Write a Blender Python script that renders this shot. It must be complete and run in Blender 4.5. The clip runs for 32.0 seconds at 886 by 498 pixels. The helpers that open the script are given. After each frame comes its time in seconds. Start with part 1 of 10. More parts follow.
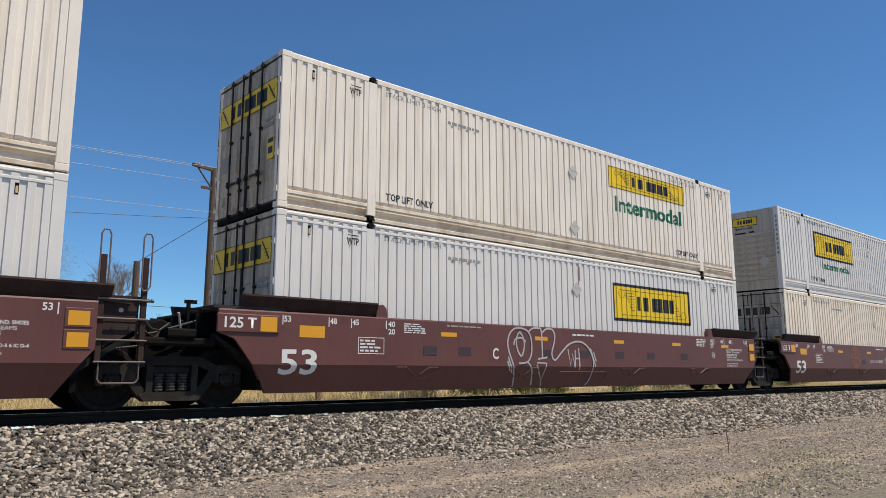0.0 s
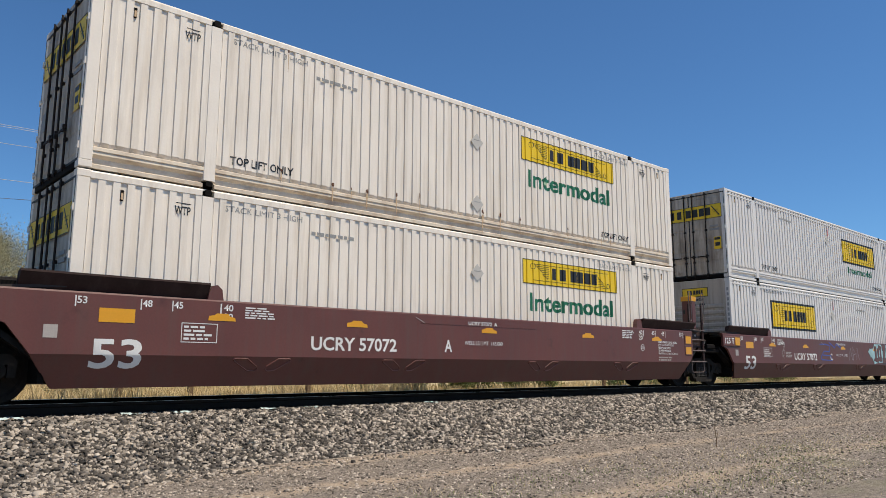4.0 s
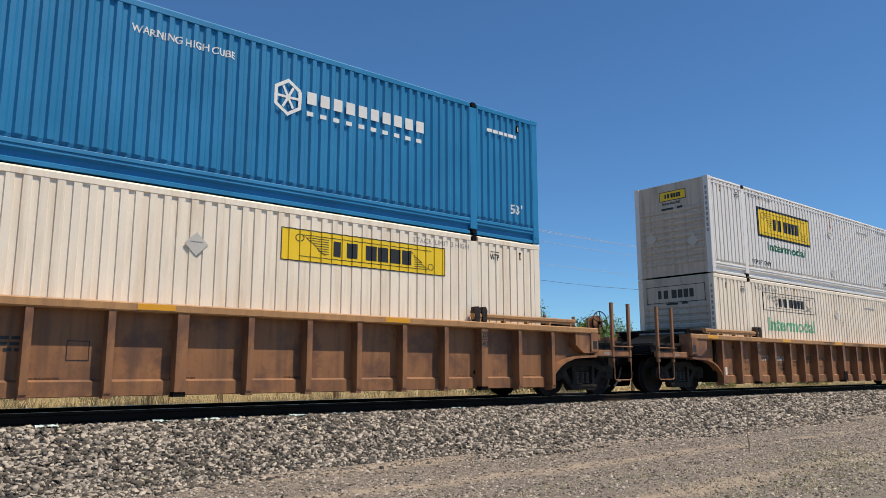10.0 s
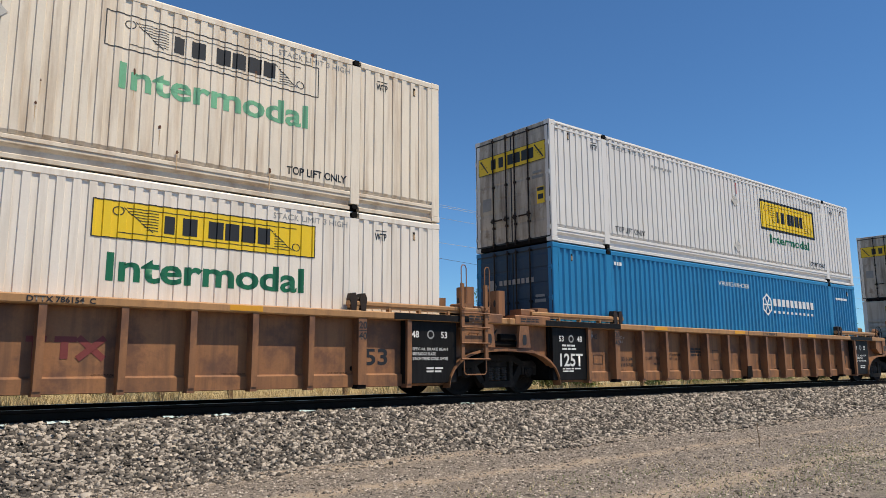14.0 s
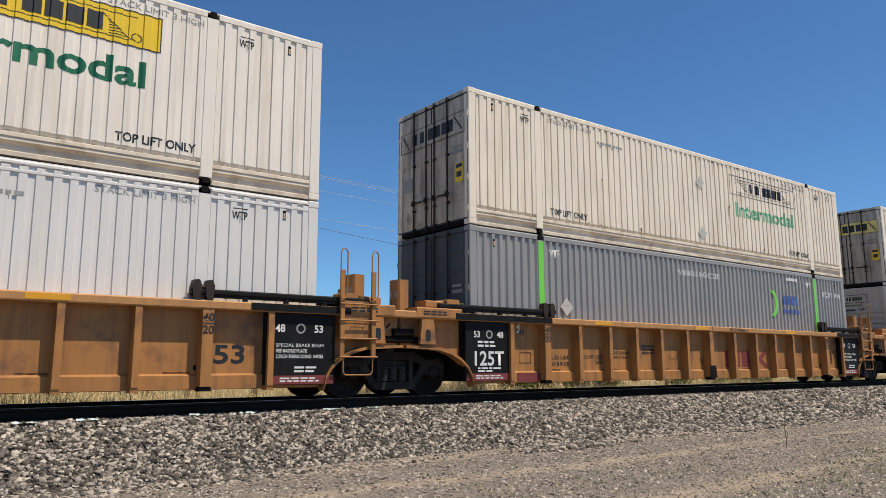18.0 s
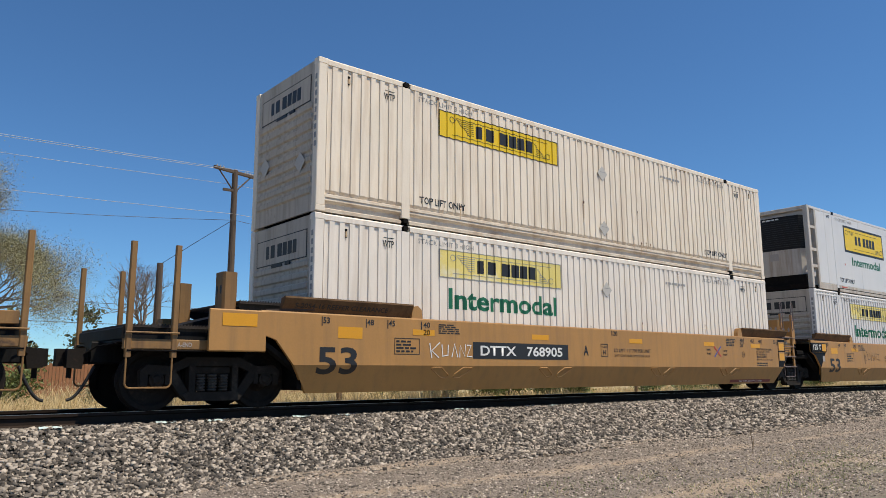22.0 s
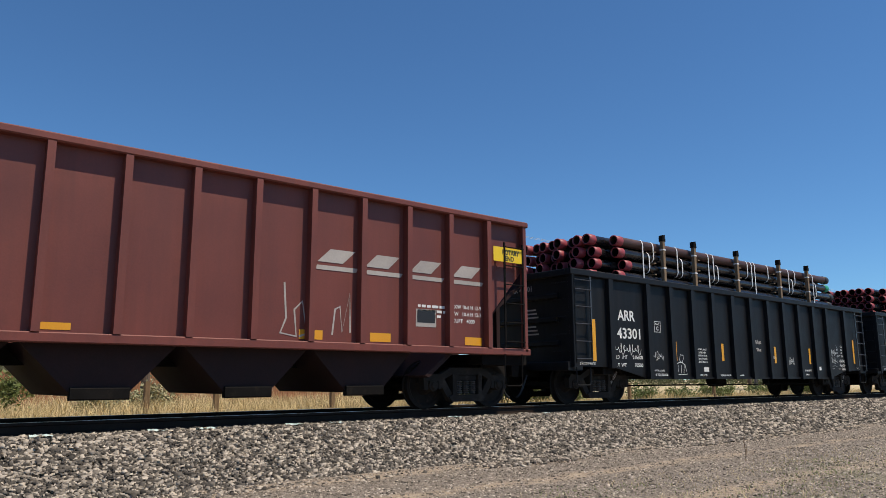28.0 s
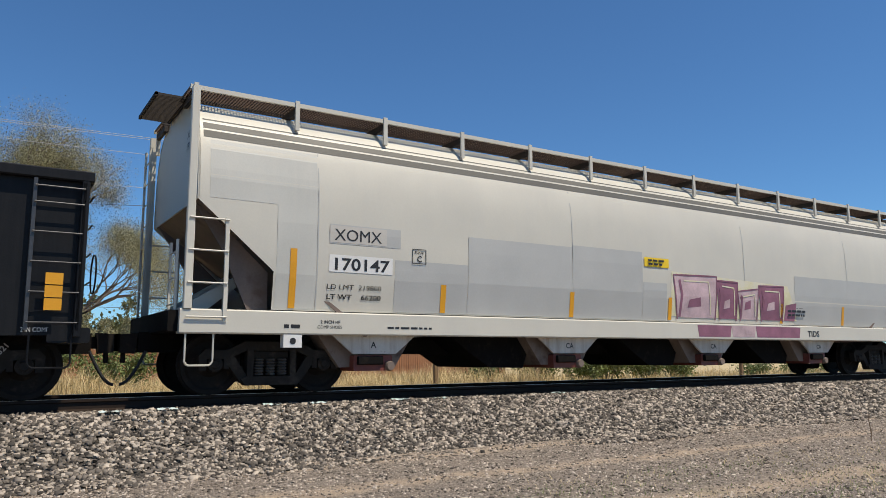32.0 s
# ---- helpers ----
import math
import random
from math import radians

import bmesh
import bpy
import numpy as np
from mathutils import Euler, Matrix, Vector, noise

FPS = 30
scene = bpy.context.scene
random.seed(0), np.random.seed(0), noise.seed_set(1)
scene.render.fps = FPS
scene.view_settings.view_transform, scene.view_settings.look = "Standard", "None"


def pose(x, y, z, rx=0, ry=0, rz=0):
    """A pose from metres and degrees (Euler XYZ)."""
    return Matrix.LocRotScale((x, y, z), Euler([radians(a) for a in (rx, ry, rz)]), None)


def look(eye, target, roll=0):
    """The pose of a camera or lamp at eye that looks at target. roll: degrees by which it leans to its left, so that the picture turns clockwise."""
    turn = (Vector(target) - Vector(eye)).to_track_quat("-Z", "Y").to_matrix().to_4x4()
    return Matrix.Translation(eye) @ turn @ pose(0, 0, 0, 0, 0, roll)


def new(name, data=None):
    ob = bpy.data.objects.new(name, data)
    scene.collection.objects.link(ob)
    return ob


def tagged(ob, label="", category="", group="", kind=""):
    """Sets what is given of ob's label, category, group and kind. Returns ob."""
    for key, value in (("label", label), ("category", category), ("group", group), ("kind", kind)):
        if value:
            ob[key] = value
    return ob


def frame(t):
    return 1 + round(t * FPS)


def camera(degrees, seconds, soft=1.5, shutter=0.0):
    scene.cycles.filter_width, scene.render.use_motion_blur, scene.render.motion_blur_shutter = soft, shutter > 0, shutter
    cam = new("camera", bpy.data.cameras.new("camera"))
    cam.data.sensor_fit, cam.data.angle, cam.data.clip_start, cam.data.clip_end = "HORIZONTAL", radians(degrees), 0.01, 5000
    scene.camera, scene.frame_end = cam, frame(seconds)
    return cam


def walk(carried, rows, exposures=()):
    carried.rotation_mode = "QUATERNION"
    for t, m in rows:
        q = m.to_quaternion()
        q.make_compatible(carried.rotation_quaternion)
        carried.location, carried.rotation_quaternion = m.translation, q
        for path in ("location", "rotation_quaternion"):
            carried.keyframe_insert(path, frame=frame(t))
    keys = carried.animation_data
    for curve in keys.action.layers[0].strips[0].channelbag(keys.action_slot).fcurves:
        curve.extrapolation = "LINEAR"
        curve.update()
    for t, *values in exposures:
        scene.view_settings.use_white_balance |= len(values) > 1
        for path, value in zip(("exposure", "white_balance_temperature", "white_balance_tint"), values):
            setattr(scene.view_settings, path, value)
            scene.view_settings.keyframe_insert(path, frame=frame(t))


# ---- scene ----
# The camera stands still and is held by hand: it pans and tilts a little.
EYE = 1.40
cam = camera(62.0, 32.0, soft=0.65)
PATH = [
    (0.0, 99.54, 0.08, -41.10),
    (0.5, 99.58, -0.01, -41.33),
    (1.0, 99.45, -0.12, -41.40),
    (1.5, 99.29, -0.25, -41.37),
    (2.0, 99.16, -0.29, -41.39),
    (2.5, 99.08, -0.28, -41.52),
    (4.5, 99.03, -0.24, -41.85),
    (5.0, 98.99, -0.18, -41.72),
    (5.5, 98.95, -0.20, -41.57),
    (6.0, 98.95, -0.22, -41.45),
    (6.5, 98.94, -0.23, -41.34),
    (7.0, 98.93, -0.24, -41.16),
    (7.5, 98.96, -0.15, -40.92),
    (8.0, 99.05, -0.04, -40.68),
    (8.5, 99.23, 0.00, -40.50),
    (9.0, 99.39, 0.06, -40.26),
    (9.5, 99.46, 0.09, -39.97),
    (10.0, 99.46, 0.09, -39.74),
    (10.5, 99.48, 0.08, -39.79),
    (11.0, 99.47, 0.04, -39.82),
    (11.5, 99.39, -0.07, -39.74),
    (12.0, 99.26, -0.05, -39.51),
    (12.5, 99.17, 0.05, -39.21),
    (13.0, 99.16, 0.10, -38.97),
    (13.5, 99.17, 0.17, -39.01),
    (14.0, 99.13, 0.27, -39.07),
    (14.5, 99.04, 0.33, -39.13),
    (16.5, 98.84, 0.66, -38.27),
    (17.0, 98.84, 0.51, -37.93),
    (17.5, 98.91, 0.36, -37.53),
    (18.0, 99.04, 0.17, -37.32),
    (18.5, 99.16, 0.12, -37.28),
    (19.0, 99.33, 0.03, -37.29),
    (19.5, 99.45, 0.06, -37.34),
    (20.0, 99.52, 0.13, -37.75),
    (20.5, 99.50, 0.08, -38.29),
    (21.0, 99.50, 0.05, -38.85),
    (21.5, 99.52, 0.14, -39.24),
    (22.0, 99.55, 0.18, -39.51),
    (22.5, 99.60, 0.06, -39.68),
    (23.0, 99.59, -0.06, -39.86),
    (23.5, 99.52, -0.11, -39.98),
    (24.0, 99.58, -0.03, -40.05),
    (24.5, 99.74, 0.13, -40.20),
    (25.0, 100.05, 0.10, -40.44),
    (25.5, 100.31, 0.10, -40.70),
    (26.0, 100.32, 0.12, -40.91),
    (26.5, 100.18, 0.04, -41.02),
    (28.5, 99.93, 0.32, -38.72),
    (29.0, 99.20, 0.57, -36.20),
    (29.5, 98.69, 0.71, -33.71),
    (30.0, 98.76, 0.43, -33.10),
    (30.5, 98.69, 0.17, -33.87),
    (31.0, 98.34, 0.15, -34.40),
    (31.5, 98.19, 0.27, -33.75),
    (32.0, 98.34, 0.34, -32.19),
    ]
LEAN = {30.5: 0.1, 31.0: 0.25, 31.5: 0.1}
walk(cam, [(t, pose(0, LEAN[t] if t in LEAN else 0, EYE, a, b, c)) for t, a, b, c in PATH])

# ---- light ----
SUN = Vector((0.26, -0.40, 0.92)).normalized()
world = bpy.data.worlds.new("world")
scene.world = world
world.use_nodes = True
wn = world.node_tree.nodes
sky = wn.new("ShaderNodeTexSky")
sky.sky_type = "NISHITA"
sky.sun_disc = False
sky.sun_elevation = math.asin(SUN.z)
sky.sun_rotation = math.atan2(SUN.x, SUN.y)
sky.altitude = 1200
sky.air_density, sky.dust_density, sky.ozone_density = 1.0, 0.0, 4.0
wn["Background"].inputs["Strength"].default_value = 0.085
tint = wn.new("ShaderNodeVectorMath")
tint.operation = "MULTIPLY"
tint.inputs[1].default_value = (0.79, 1.166, 1.41)
world.node_tree.links.new(sky.outputs[0], tint.inputs[0])
world.node_tree.links.new(tint.outputs[0], wn["Background"].inputs["Color"])
sun = new("sun", bpy.data.lights.new("sun", "SUN"))
sun.data.energy, sun.data.angle, sun.data.color = 4.8, radians(0.53), (1.0, 0.895, 0.73)
sun.matrix_world = look((30, -40, 90), Vector((30, -40, 90)) - SUN * 50)
scene.view_settings.exposure = 0.0

# ---- materials ----
def rgb(c):
    return (*c, 1.0)


def paint(name, col, rough=0.55, metal=0.0, var=0.16, scale=0.9, fine=35.0, bump=0.12, streak=None, amount=0.4,
          stretch=(3.0, 3.0, 0.22), patch=None, patch_at=0.62, patch_scale=1.3, gloss=0.5):
    """Paint or bare surface with broad and fine variation, running stains (streak) and blotches (patch)."""
    m = bpy.data.materials.new(name)
    m.use_nodes = True
    nt = m.node_tree
    n, link = nt.nodes, nt.links.new
    b = n["Principled BSDF"]
    co = n.new("ShaderNodeTexCoord")
    info = n.new("ShaderNodeObjectInfo")
    big = n.new("ShaderNodeTexNoise")
    big.inputs["Scale"].default_value, big.inputs["Detail"].default_value = scale, 5
    small = n.new("ShaderNodeTexNoise")
    small.inputs["Scale"].default_value, small.inputs["Detail"].default_value = fine, 4
    link(co.outputs["Object"], big.inputs["Vector"])
    link(co.outputs["Object"], small.inputs["Vector"])
    add = n.new("ShaderNodeMath")
    add.operation = "MULTIPLY_ADD"
    link(big.outputs["Fac"], add.inputs[0])
    add.inputs[1].default_value = 0.7
    mul = n.new("ShaderNodeMath")
    mul.operation = "MULTIPLY"
    link(small.outputs["Fac"], mul.inputs[0])
    mul.inputs[1].default_value = 0.3
    link(mul.outputs[0], add.inputs[2])
    rng = n.new("ShaderNodeMapRange")
    link(add.outputs[0], rng.inputs[0])
    rng.inputs[1].default_value, rng.inputs[2].default_value = 0.3, 0.7
    rng.inputs[3].default_value, rng.inputs[4].default_value = 1 - var, 1 + var
    rnd = n.new("ShaderNodeMapRange")
    link(info.outputs["Random"], rnd.inputs[0])
    rnd.inputs[3].default_value, rnd.inputs[4].default_value = 1 - var * 0.25, 1 + var * 0.25
    tot = n.new("ShaderNodeMath")
    tot.operation = "MULTIPLY"
    link(rng.outputs[0], tot.inputs[0])
    link(rnd.outputs[0], tot.inputs[1])
    sc = n.new("ShaderNodeVectorMath")
    sc.operation = "SCALE"
    sc.inputs[0].default_value = col
    link(tot.outputs[0], sc.inputs["Scale"])
    out = sc.outputs[0]

    def blend(prev, colour, fac):
        mx = n.new("ShaderNodeMix")
        mx.data_type = "RGBA"
        link(fac, mx.inputs[0])
        link(prev, mx.inputs[6])
        mx.inputs[7].default_value = rgb(colour)
        return mx.outputs[2]

    if patch:
        pn = n.new("ShaderNodeTexNoise")
        pn.inputs["Scale"].default_value, pn.inputs["Detail"].default_value, pn.inputs["Roughness"].default_value = patch_scale, 8, 0.65
        link(co.outputs["Object"], pn.inputs["Vector"])
        pr = n.new("ShaderNodeMapRange")
        link(pn.outputs["Fac"], pr.inputs[0])
        pr.inputs[1].default_value, pr.inputs[2].default_value = patch_at, patch_at + 0.12
        pr.inputs[4].default_value = 0.85
        out = blend(out, patch, pr.outputs[0])
    if streak:
        mp = n.new("ShaderNodeMapping")
        mp.inputs["Scale"].default_value = stretch
        link(co.outputs["Object"], mp.inputs["Vector"])
        sn = n.new("ShaderNodeTexNoise")
        sn.inputs["Scale"].default_value, sn.inputs["Detail"].default_value, sn.inputs["Roughness"].default_value = 2.2, 6, 0.6
        link(mp.outputs[0], sn.inputs["Vector"])
        sr = n.new("ShaderNodeMapRange")
        link(sn.outputs["Fac"], sr.inputs[0])
        sr.inputs[1].default_value, sr.inputs[2].default_value = 0.46, 0.72
        sr.inputs[4].default_value = amount
        out = blend(out, streak, sr.outputs[0])
    link(out, b.inputs["Base Color"])
    rr = n.new("ShaderNodeMapRange")
    link(big.outputs["Fac"], rr.inputs[0])
    rr.inputs[3].default_value, rr.inputs[4].default_value = max(0.05, rough - 0.12), min(1, rough + 0.12)
    link(rr.outputs[0], b.inputs["Roughness"])
    b.inputs["Metallic"].default_value = metal
    b.inputs["Specular IOR Level"].default_value = gloss
    if bump:
        bp = n.new("ShaderNodeBump")
        bp.inputs["Strength"].default_value, bp.inputs["Distance"].default_value = bump, 0.02
        link(add.outputs[0], bp.inputs["Height"])
        link(bp.outputs[0], b.inputs["Normal"])
    return m


RUST = (0.17, 0.075, 0.03)
DUST = (0.30, 0.25, 0.19)
# Nose ends face away from the sun: dust plus shade put into the paint.
DUSTYSHADENOSE = paint("dusty_shade_darkened_nose_paint", (0.50, 0.445, 0.37), 0.7, var=0.12, scale=1.6, streak=(0.24, 0.18, 0.13), amount=0.6, patch=(0.30, 0.22, 0.15), patch_at=0.62, patch_scale=2.5)
FRAMEDIRT = paint("dirty_white_frame_paint", (0.56, 0.51, 0.44), 0.65, var=0.15, scale=2, streak=(0.25, 0.15, 0.08), amount=0.6, patch=(0.22, 0.12, 0.06), patch_at=0.66, patch_scale=5)
# Coupler-end brown: BROWN with the shade of the platforms put into the colour.
OUTERBROWN = paint("shade_darkened_end_brown", (0.075, 0.028, 0.023), 0.65, gloss=0.25, var=0.25, scale=2, streak=(0.03, 0.015, 0.012), amount=0.5)
# Guides face downwards; that shade is painted into these two darker steels.
GUIDEBROWN = paint("shade_dark_brown_steel", (0.038, 0.021, 0.018), 0.7, gloss=0.2, var=0.3, scale=2.5, streak=(0.07, 0.05, 0.04), amount=0.4)
GUIDETAN = paint("shade_dark_tan_steel", (0.15, 0.085, 0.04), 0.7, gloss=0.2, var=0.3, scale=2.5, streak=(0.05, 0.03, 0.02), amount=0.6)
GRIMYRAIL = paint("grimy_cream_rail_paint", (0.7, 0.6, 0.47), 0.6, var=0.12, scale=2.5, streak=(0.34, 0.21, 0.11), amount=0.7, stretch=(1.2, 3.0, 1.2), patch=(0.30, 0.17, 0.08), patch_at=0.66, patch_scale=5)
WHITE = paint("white_container_paint", (0.72, 0.69, 0.65), 0.5, var=0.05, streak=(0.55, 0.49, 0.40), amount=0.3)
OFFWHITE = paint("offwhite_container_paint", (0.845, 0.765, 0.66), 0.5, var=0.06, streak=(0.52, 0.42, 0.30), amount=0.5)
CREAM = paint("cream_container_paint", (0.85, 0.745, 0.6), 0.55, var=0.07, streak=(0.55, 0.39, 0.23), amount=0.5)
SHABBY = paint("shabby_cream_paint", (0.83, 0.725, 0.58), 0.6, var=0.09, streak=(0.42, 0.27, 0.14), amount=0.6, patch=(0.30, 0.14, 0.06), patch_at=0.70, patch_scale=2.2)
# Door ends: real grime, with the end's shade added to the colour.
DOORGREY = paint("grimy_shade_darkened_door_paint", (0.50, 0.44, 0.36), 0.6, var=0.16, scale=1.4, streak=(0.14, 0.095, 0.06), amount=0.85, stretch=(2.0, 2.0, 0.30), patch=(0.20, 0.12, 0.07), patch_at=0.58, patch_scale=1.8)
REEFER = paint("smooth_reefer_skin", (0.7, 0.68, 0.65), 0.4, var=0.05, bump=0.04, streak=(0.62, 0.60, 0.56), amount=0.25)
BLUE = paint("blue_container_paint", (0.012, 0.19, 0.40), 0.45, var=0.14, streak=(0.03, 0.13, 0.24), amount=0.3)
# Doors face away from the sun; this darker blue has their shade in it.
DEEPBLUE = paint("shade_darkened_blue_door_paint", (0.010, 0.035, 0.075), 0.5, var=0.14, streak=(0.05, 0.06, 0.07), amount=0.3)
GREYBOX = paint("grey_container_paint", (0.285, 0.275, 0.265), 0.5, var=0.1, streak=(0.36, 0.34, 0.31), amount=0.35)
# Grey door copy, darkened by painting the end's shade into it.
DARKGREY = paint("shade_darkened_grey_door_paint", (0.045, 0.048, 0.055), 0.55, var=0.15, streak=(0.10, 0.09, 0.08), amount=0.4)
BROWN = paint("brown_car_paint", (0.125, 0.040, 0.032), 0.5, var=0.16, streak=(0.10, 0.065, 0.05), amount=0.4, patch=(0.07, 0.022, 0.018), patch_at=0.6)
TAN = paint("tan_car_paint", (0.43, 0.222, 0.066), 0.5, var=0.12, streak=(0.20, 0.125, 0.06), amount=0.35)
ORANGETAN = paint("weathered_orange_tan_paint", (0.4, 0.175, 0.046), 0.6, var=0.16, streak=(0.13, 0.065, 0.035), amount=0.6, patch=(0.16, 0.075, 0.038), patch_at=0.55)
RUSTCHORD = paint("rubbed_tan_chord_paint", (0.41, 0.215, 0.085), 0.6, var=0.18, streak=(0.16, 0.08, 0.045), amount=0.5, patch=(0.24, 0.12, 0.05), patch_at=0.58)
ORANGECHORD = paint("rubbed_orange_chord_paint", (0.46, 0.225, 0.075), 0.6, var=0.15, streak=(0.20, 0.10, 0.05), amount=0.45)
# Worn tan for coupler ends; some of their shade is in the colour.
WORNSHADETAN = paint("worn_shade_darkened_tan_steel", (0.25, 0.135, 0.045), 0.65, var=0.2, scale=2, streak=(0.08, 0.045, 0.025), amount=0.6, patch=(0.05, 0.03, 0.02), patch_at=0.58, patch_scale=3)
RUSTTAN = paint("rusty_tan_paint", (0.285, 0.128, 0.052), 0.65, var=0.2, streak=(0.10, 0.05, 0.03), amount=0.7, patch=(0.13, 0.06, 0.035), patch_at=0.5)
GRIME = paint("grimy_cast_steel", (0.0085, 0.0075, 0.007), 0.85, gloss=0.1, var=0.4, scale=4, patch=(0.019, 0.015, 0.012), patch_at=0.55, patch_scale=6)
BLACKPAINT = paint("black_car_paint", (0.008, 0.0078, 0.008), 0.6, gloss=0.15, var=0.3, scale=2.5, streak=(0.026, 0.025, 0.024), amount=0.5)
GONDOLA = paint("black_gondola_paint", (0.0075, 0.0078, 0.0092), 0.5, gloss=0.2, var=0.25, scale=2, streak=(0.018, 0.018, 0.019), amount=0.5, bump=0.2)
MAROON = paint("maroon_hopper_paint", (0.165, 0.04, 0.028), 0.55, var=0.2, streak=(0.11, 0.03, 0.022), amount=0.5, patch=(0.13, 0.034, 0.024), patch_at=0.58)
# Hopper ends and undersides: their shade is put into this dark maroon.
HOPPEREND = paint("shade_darkened_hopper_paint", (0.028, 0.013, 0.012), 0.7, gloss=0.2, var=0.3, scale=2)
# Inner end sheets, a darker brown than the body paint.
INNERSHEET = paint("dark_brown_inner_sheet", (0.17, 0.125, 0.10), 0.7, var=0.25, scale=2, patch=(0.10, 0.06, 0.04), patch_at=0.55)
# Rust, and the shade under the body worked into the brown.
CHUTE = paint("rusty_shade_darkened_chute", (0.20, 0.15, 0.12), 0.7, var=0.25, scale=2.5, patch=(0.07, 0.035, 0.025), patch_at=0.55)
PALEGREY = paint("pale_grey_hopper_paint", (0.585, 0.555, 0.475), 0.45, var=0.06, streak=(0.52, 0.50, 0.45), amount=0.3, stretch=(1.2, 1.2, 0.3))
BLUEGREY = paint("thin_blue_grey_paint", (0.535, 0.525, 0.475), 0.5, var=0.08, scale=0.8, streak=(0.56, 0.54, 0.48), amount=0.6)
WORNGREY = paint("worn_silver_grey_paint", (0.455, 0.45, 0.425), 0.45, var=0.08, scale=1.2)
WHEEL = paint("wheel_steel", (0.017, 0.014, 0.012), 0.75, gloss=0.15, var=0.4, scale=5, patch=(0.045, 0.03, 0.022), patch_at=0.6, patch_scale=7)
TREAD = paint("bright_tread_steel", (0.42, 0.40, 0.38), 0.3, metal=1.0, var=0.15, scale=6)
RAILSIDE = paint("rusty_rail_web", (0.034, 0.024, 0.019), 0.9, gloss=0.1, var=0.25, scale=3)
TIEWOOD = paint("weathered_tie_wood", (0.085, 0.065, 0.05), 0.9, var=0.3, scale=4, bump=0.4, stretch=(0.4, 6, 6), streak=(0.03, 0.025, 0.02), amount=0.6)
YELLOW = paint("yellow_logo_vinyl", (0.83, 0.56, 0.012), 0.45, var=0.06, bump=0.03)
FADEDYELLOW = paint("faded_yellow_vinyl", (0.80, 0.66, 0.20), 0.55, var=0.12, patch=(0.78, 0.72, 0.55), patch_at=0.52, patch_scale=1.1)
REFLECT = paint("yellow_reflector_tape", (0.72, 0.33, 0.012), 0.4, var=0.1, bump=0.03)
INK = paint("black_lettering", (0.016, 0.016, 0.017), 0.5, var=0.2, bump=0.02)
FADEDINK = paint("faded_grey_lettering", (0.30, 0.30, 0.29), 0.6, var=0.3, bump=0.02)
GREEN = paint("green_lettering", (0.008, 0.135, 0.062), 0.5, var=0.1, bump=0.02)
PALEGREEN = paint("faded_green_lettering", (0.16, 0.42, 0.24), 0.6, var=0.2, bump=0.02)
LIME = paint("lime_green_paint", (0.18, 0.62, 0.07), 0.5, var=0.08)
CHALK = paint("white_lettering", (0.72, 0.71, 0.68), 0.6, var=0.12, bump=0.02)
DULLCHALK = paint("dulled_white_lettering", (0.40, 0.36, 0.33), 0.7, var=0.2, bump=0.02)
REDPAINT = paint("red_stripe_paint", (0.55, 0.06, 0.03), 0.5, var=0.1)
PINK = paint("pink_spray_paint", (0.62, 0.20, 0.16), 0.7, var=0.15)
AQUA = paint("pale_aqua_spray_paint", (0.36, 0.56, 0.58), 0.7, var=0.25, scale=2.5, streak=(0.20, 0.30, 0.32), amount=0.55, patch=(0.50, 0.62, 0.62), patch_at=0.55, patch_scale=2.5)
HALO = paint("yellow_overspray", (0.68, 0.63, 0.40), 0.6, var=0.12, scale=2.5, patch=(0.68, 0.64, 0.53), patch_at=0.45, patch_scale=2.5)
RUSTGRATE = paint("rusty_open_grating", (0.14, 0.10, 0.08), 0.8, gloss=0.2, var=0.3)
STRIPEGREY = paint("dark_grey_stripe_paint", (0.105, 0.1, 0.085), 0.6, var=0.15)
PLUM = paint("plum_spray_paint", (0.24, 0.10, 0.15), 0.7, var=0.3, scale=3)
MAUVE = paint("mauve_spray_paint", (0.52, 0.38, 0.40), 0.7, var=0.3, scale=3)
BLUESPRAY = paint("blue_spray_paint", (0.05, 0.10, 0.36), 0.7, var=0.2)
PIPE = paint("dark_pipe_mill_coating", (0.032, 0.026, 0.023), 0.34, metal=0.35, var=0.4, scale=2, stretch=(0.3, 5, 5), streak=(0.10, 0.045, 0.03), amount=0.6)
SHINYPIPE = paint("varnished_pipe_steel", (0.055, 0.05, 0.05), 0.24, metal=0.75, var=0.35, scale=2, stretch=(0.3, 5, 5), streak=(0.03, 0.022, 0.02), amount=0.6)
REDPIPE = paint("red_oxide_pipe_coating", (0.065, 0.028, 0.022), 0.5, metal=0.1, var=0.3, scale=2)
PIPECAP = paint("red_thread_protector", (0.30, 0.048, 0.058), 0.5, var=0.2)
GREENCAP = paint("green_thread_protector", (0.02, 0.30, 0.17), 0.5, var=0.15)
STRAP = paint("white_band", (0.70, 0.70, 0.70), 0.5, var=0.1)
STAKEWOOD = paint("rough_timber", (0.20, 0.135, 0.08), 0.9, var=0.3, scale=4, stretch=(6, 6, 0.5), streak=(0.09, 0.055, 0.03), amount=0.6)
RUBBER = paint("black_rubber_hose", (0.014, 0.014, 0.015), 0.6, var=0.2)
GALV = paint("galvanised_grating", (0.048, 0.04, 0.035), 0.75, gloss=0.2, var=0.3)
POLEWOOD = paint("utility_pole_wood", (0.105, 0.075, 0.055), 0.9, var=0.2, scale=3, stretch=(8, 8, 0.4), streak=(0.045, 0.032, 0.024), amount=0.6)
WIRE = paint("aluminium_wire", (0.40, 0.40, 0.40), 0.6, metal=0.0, var=0.05, bump=0)
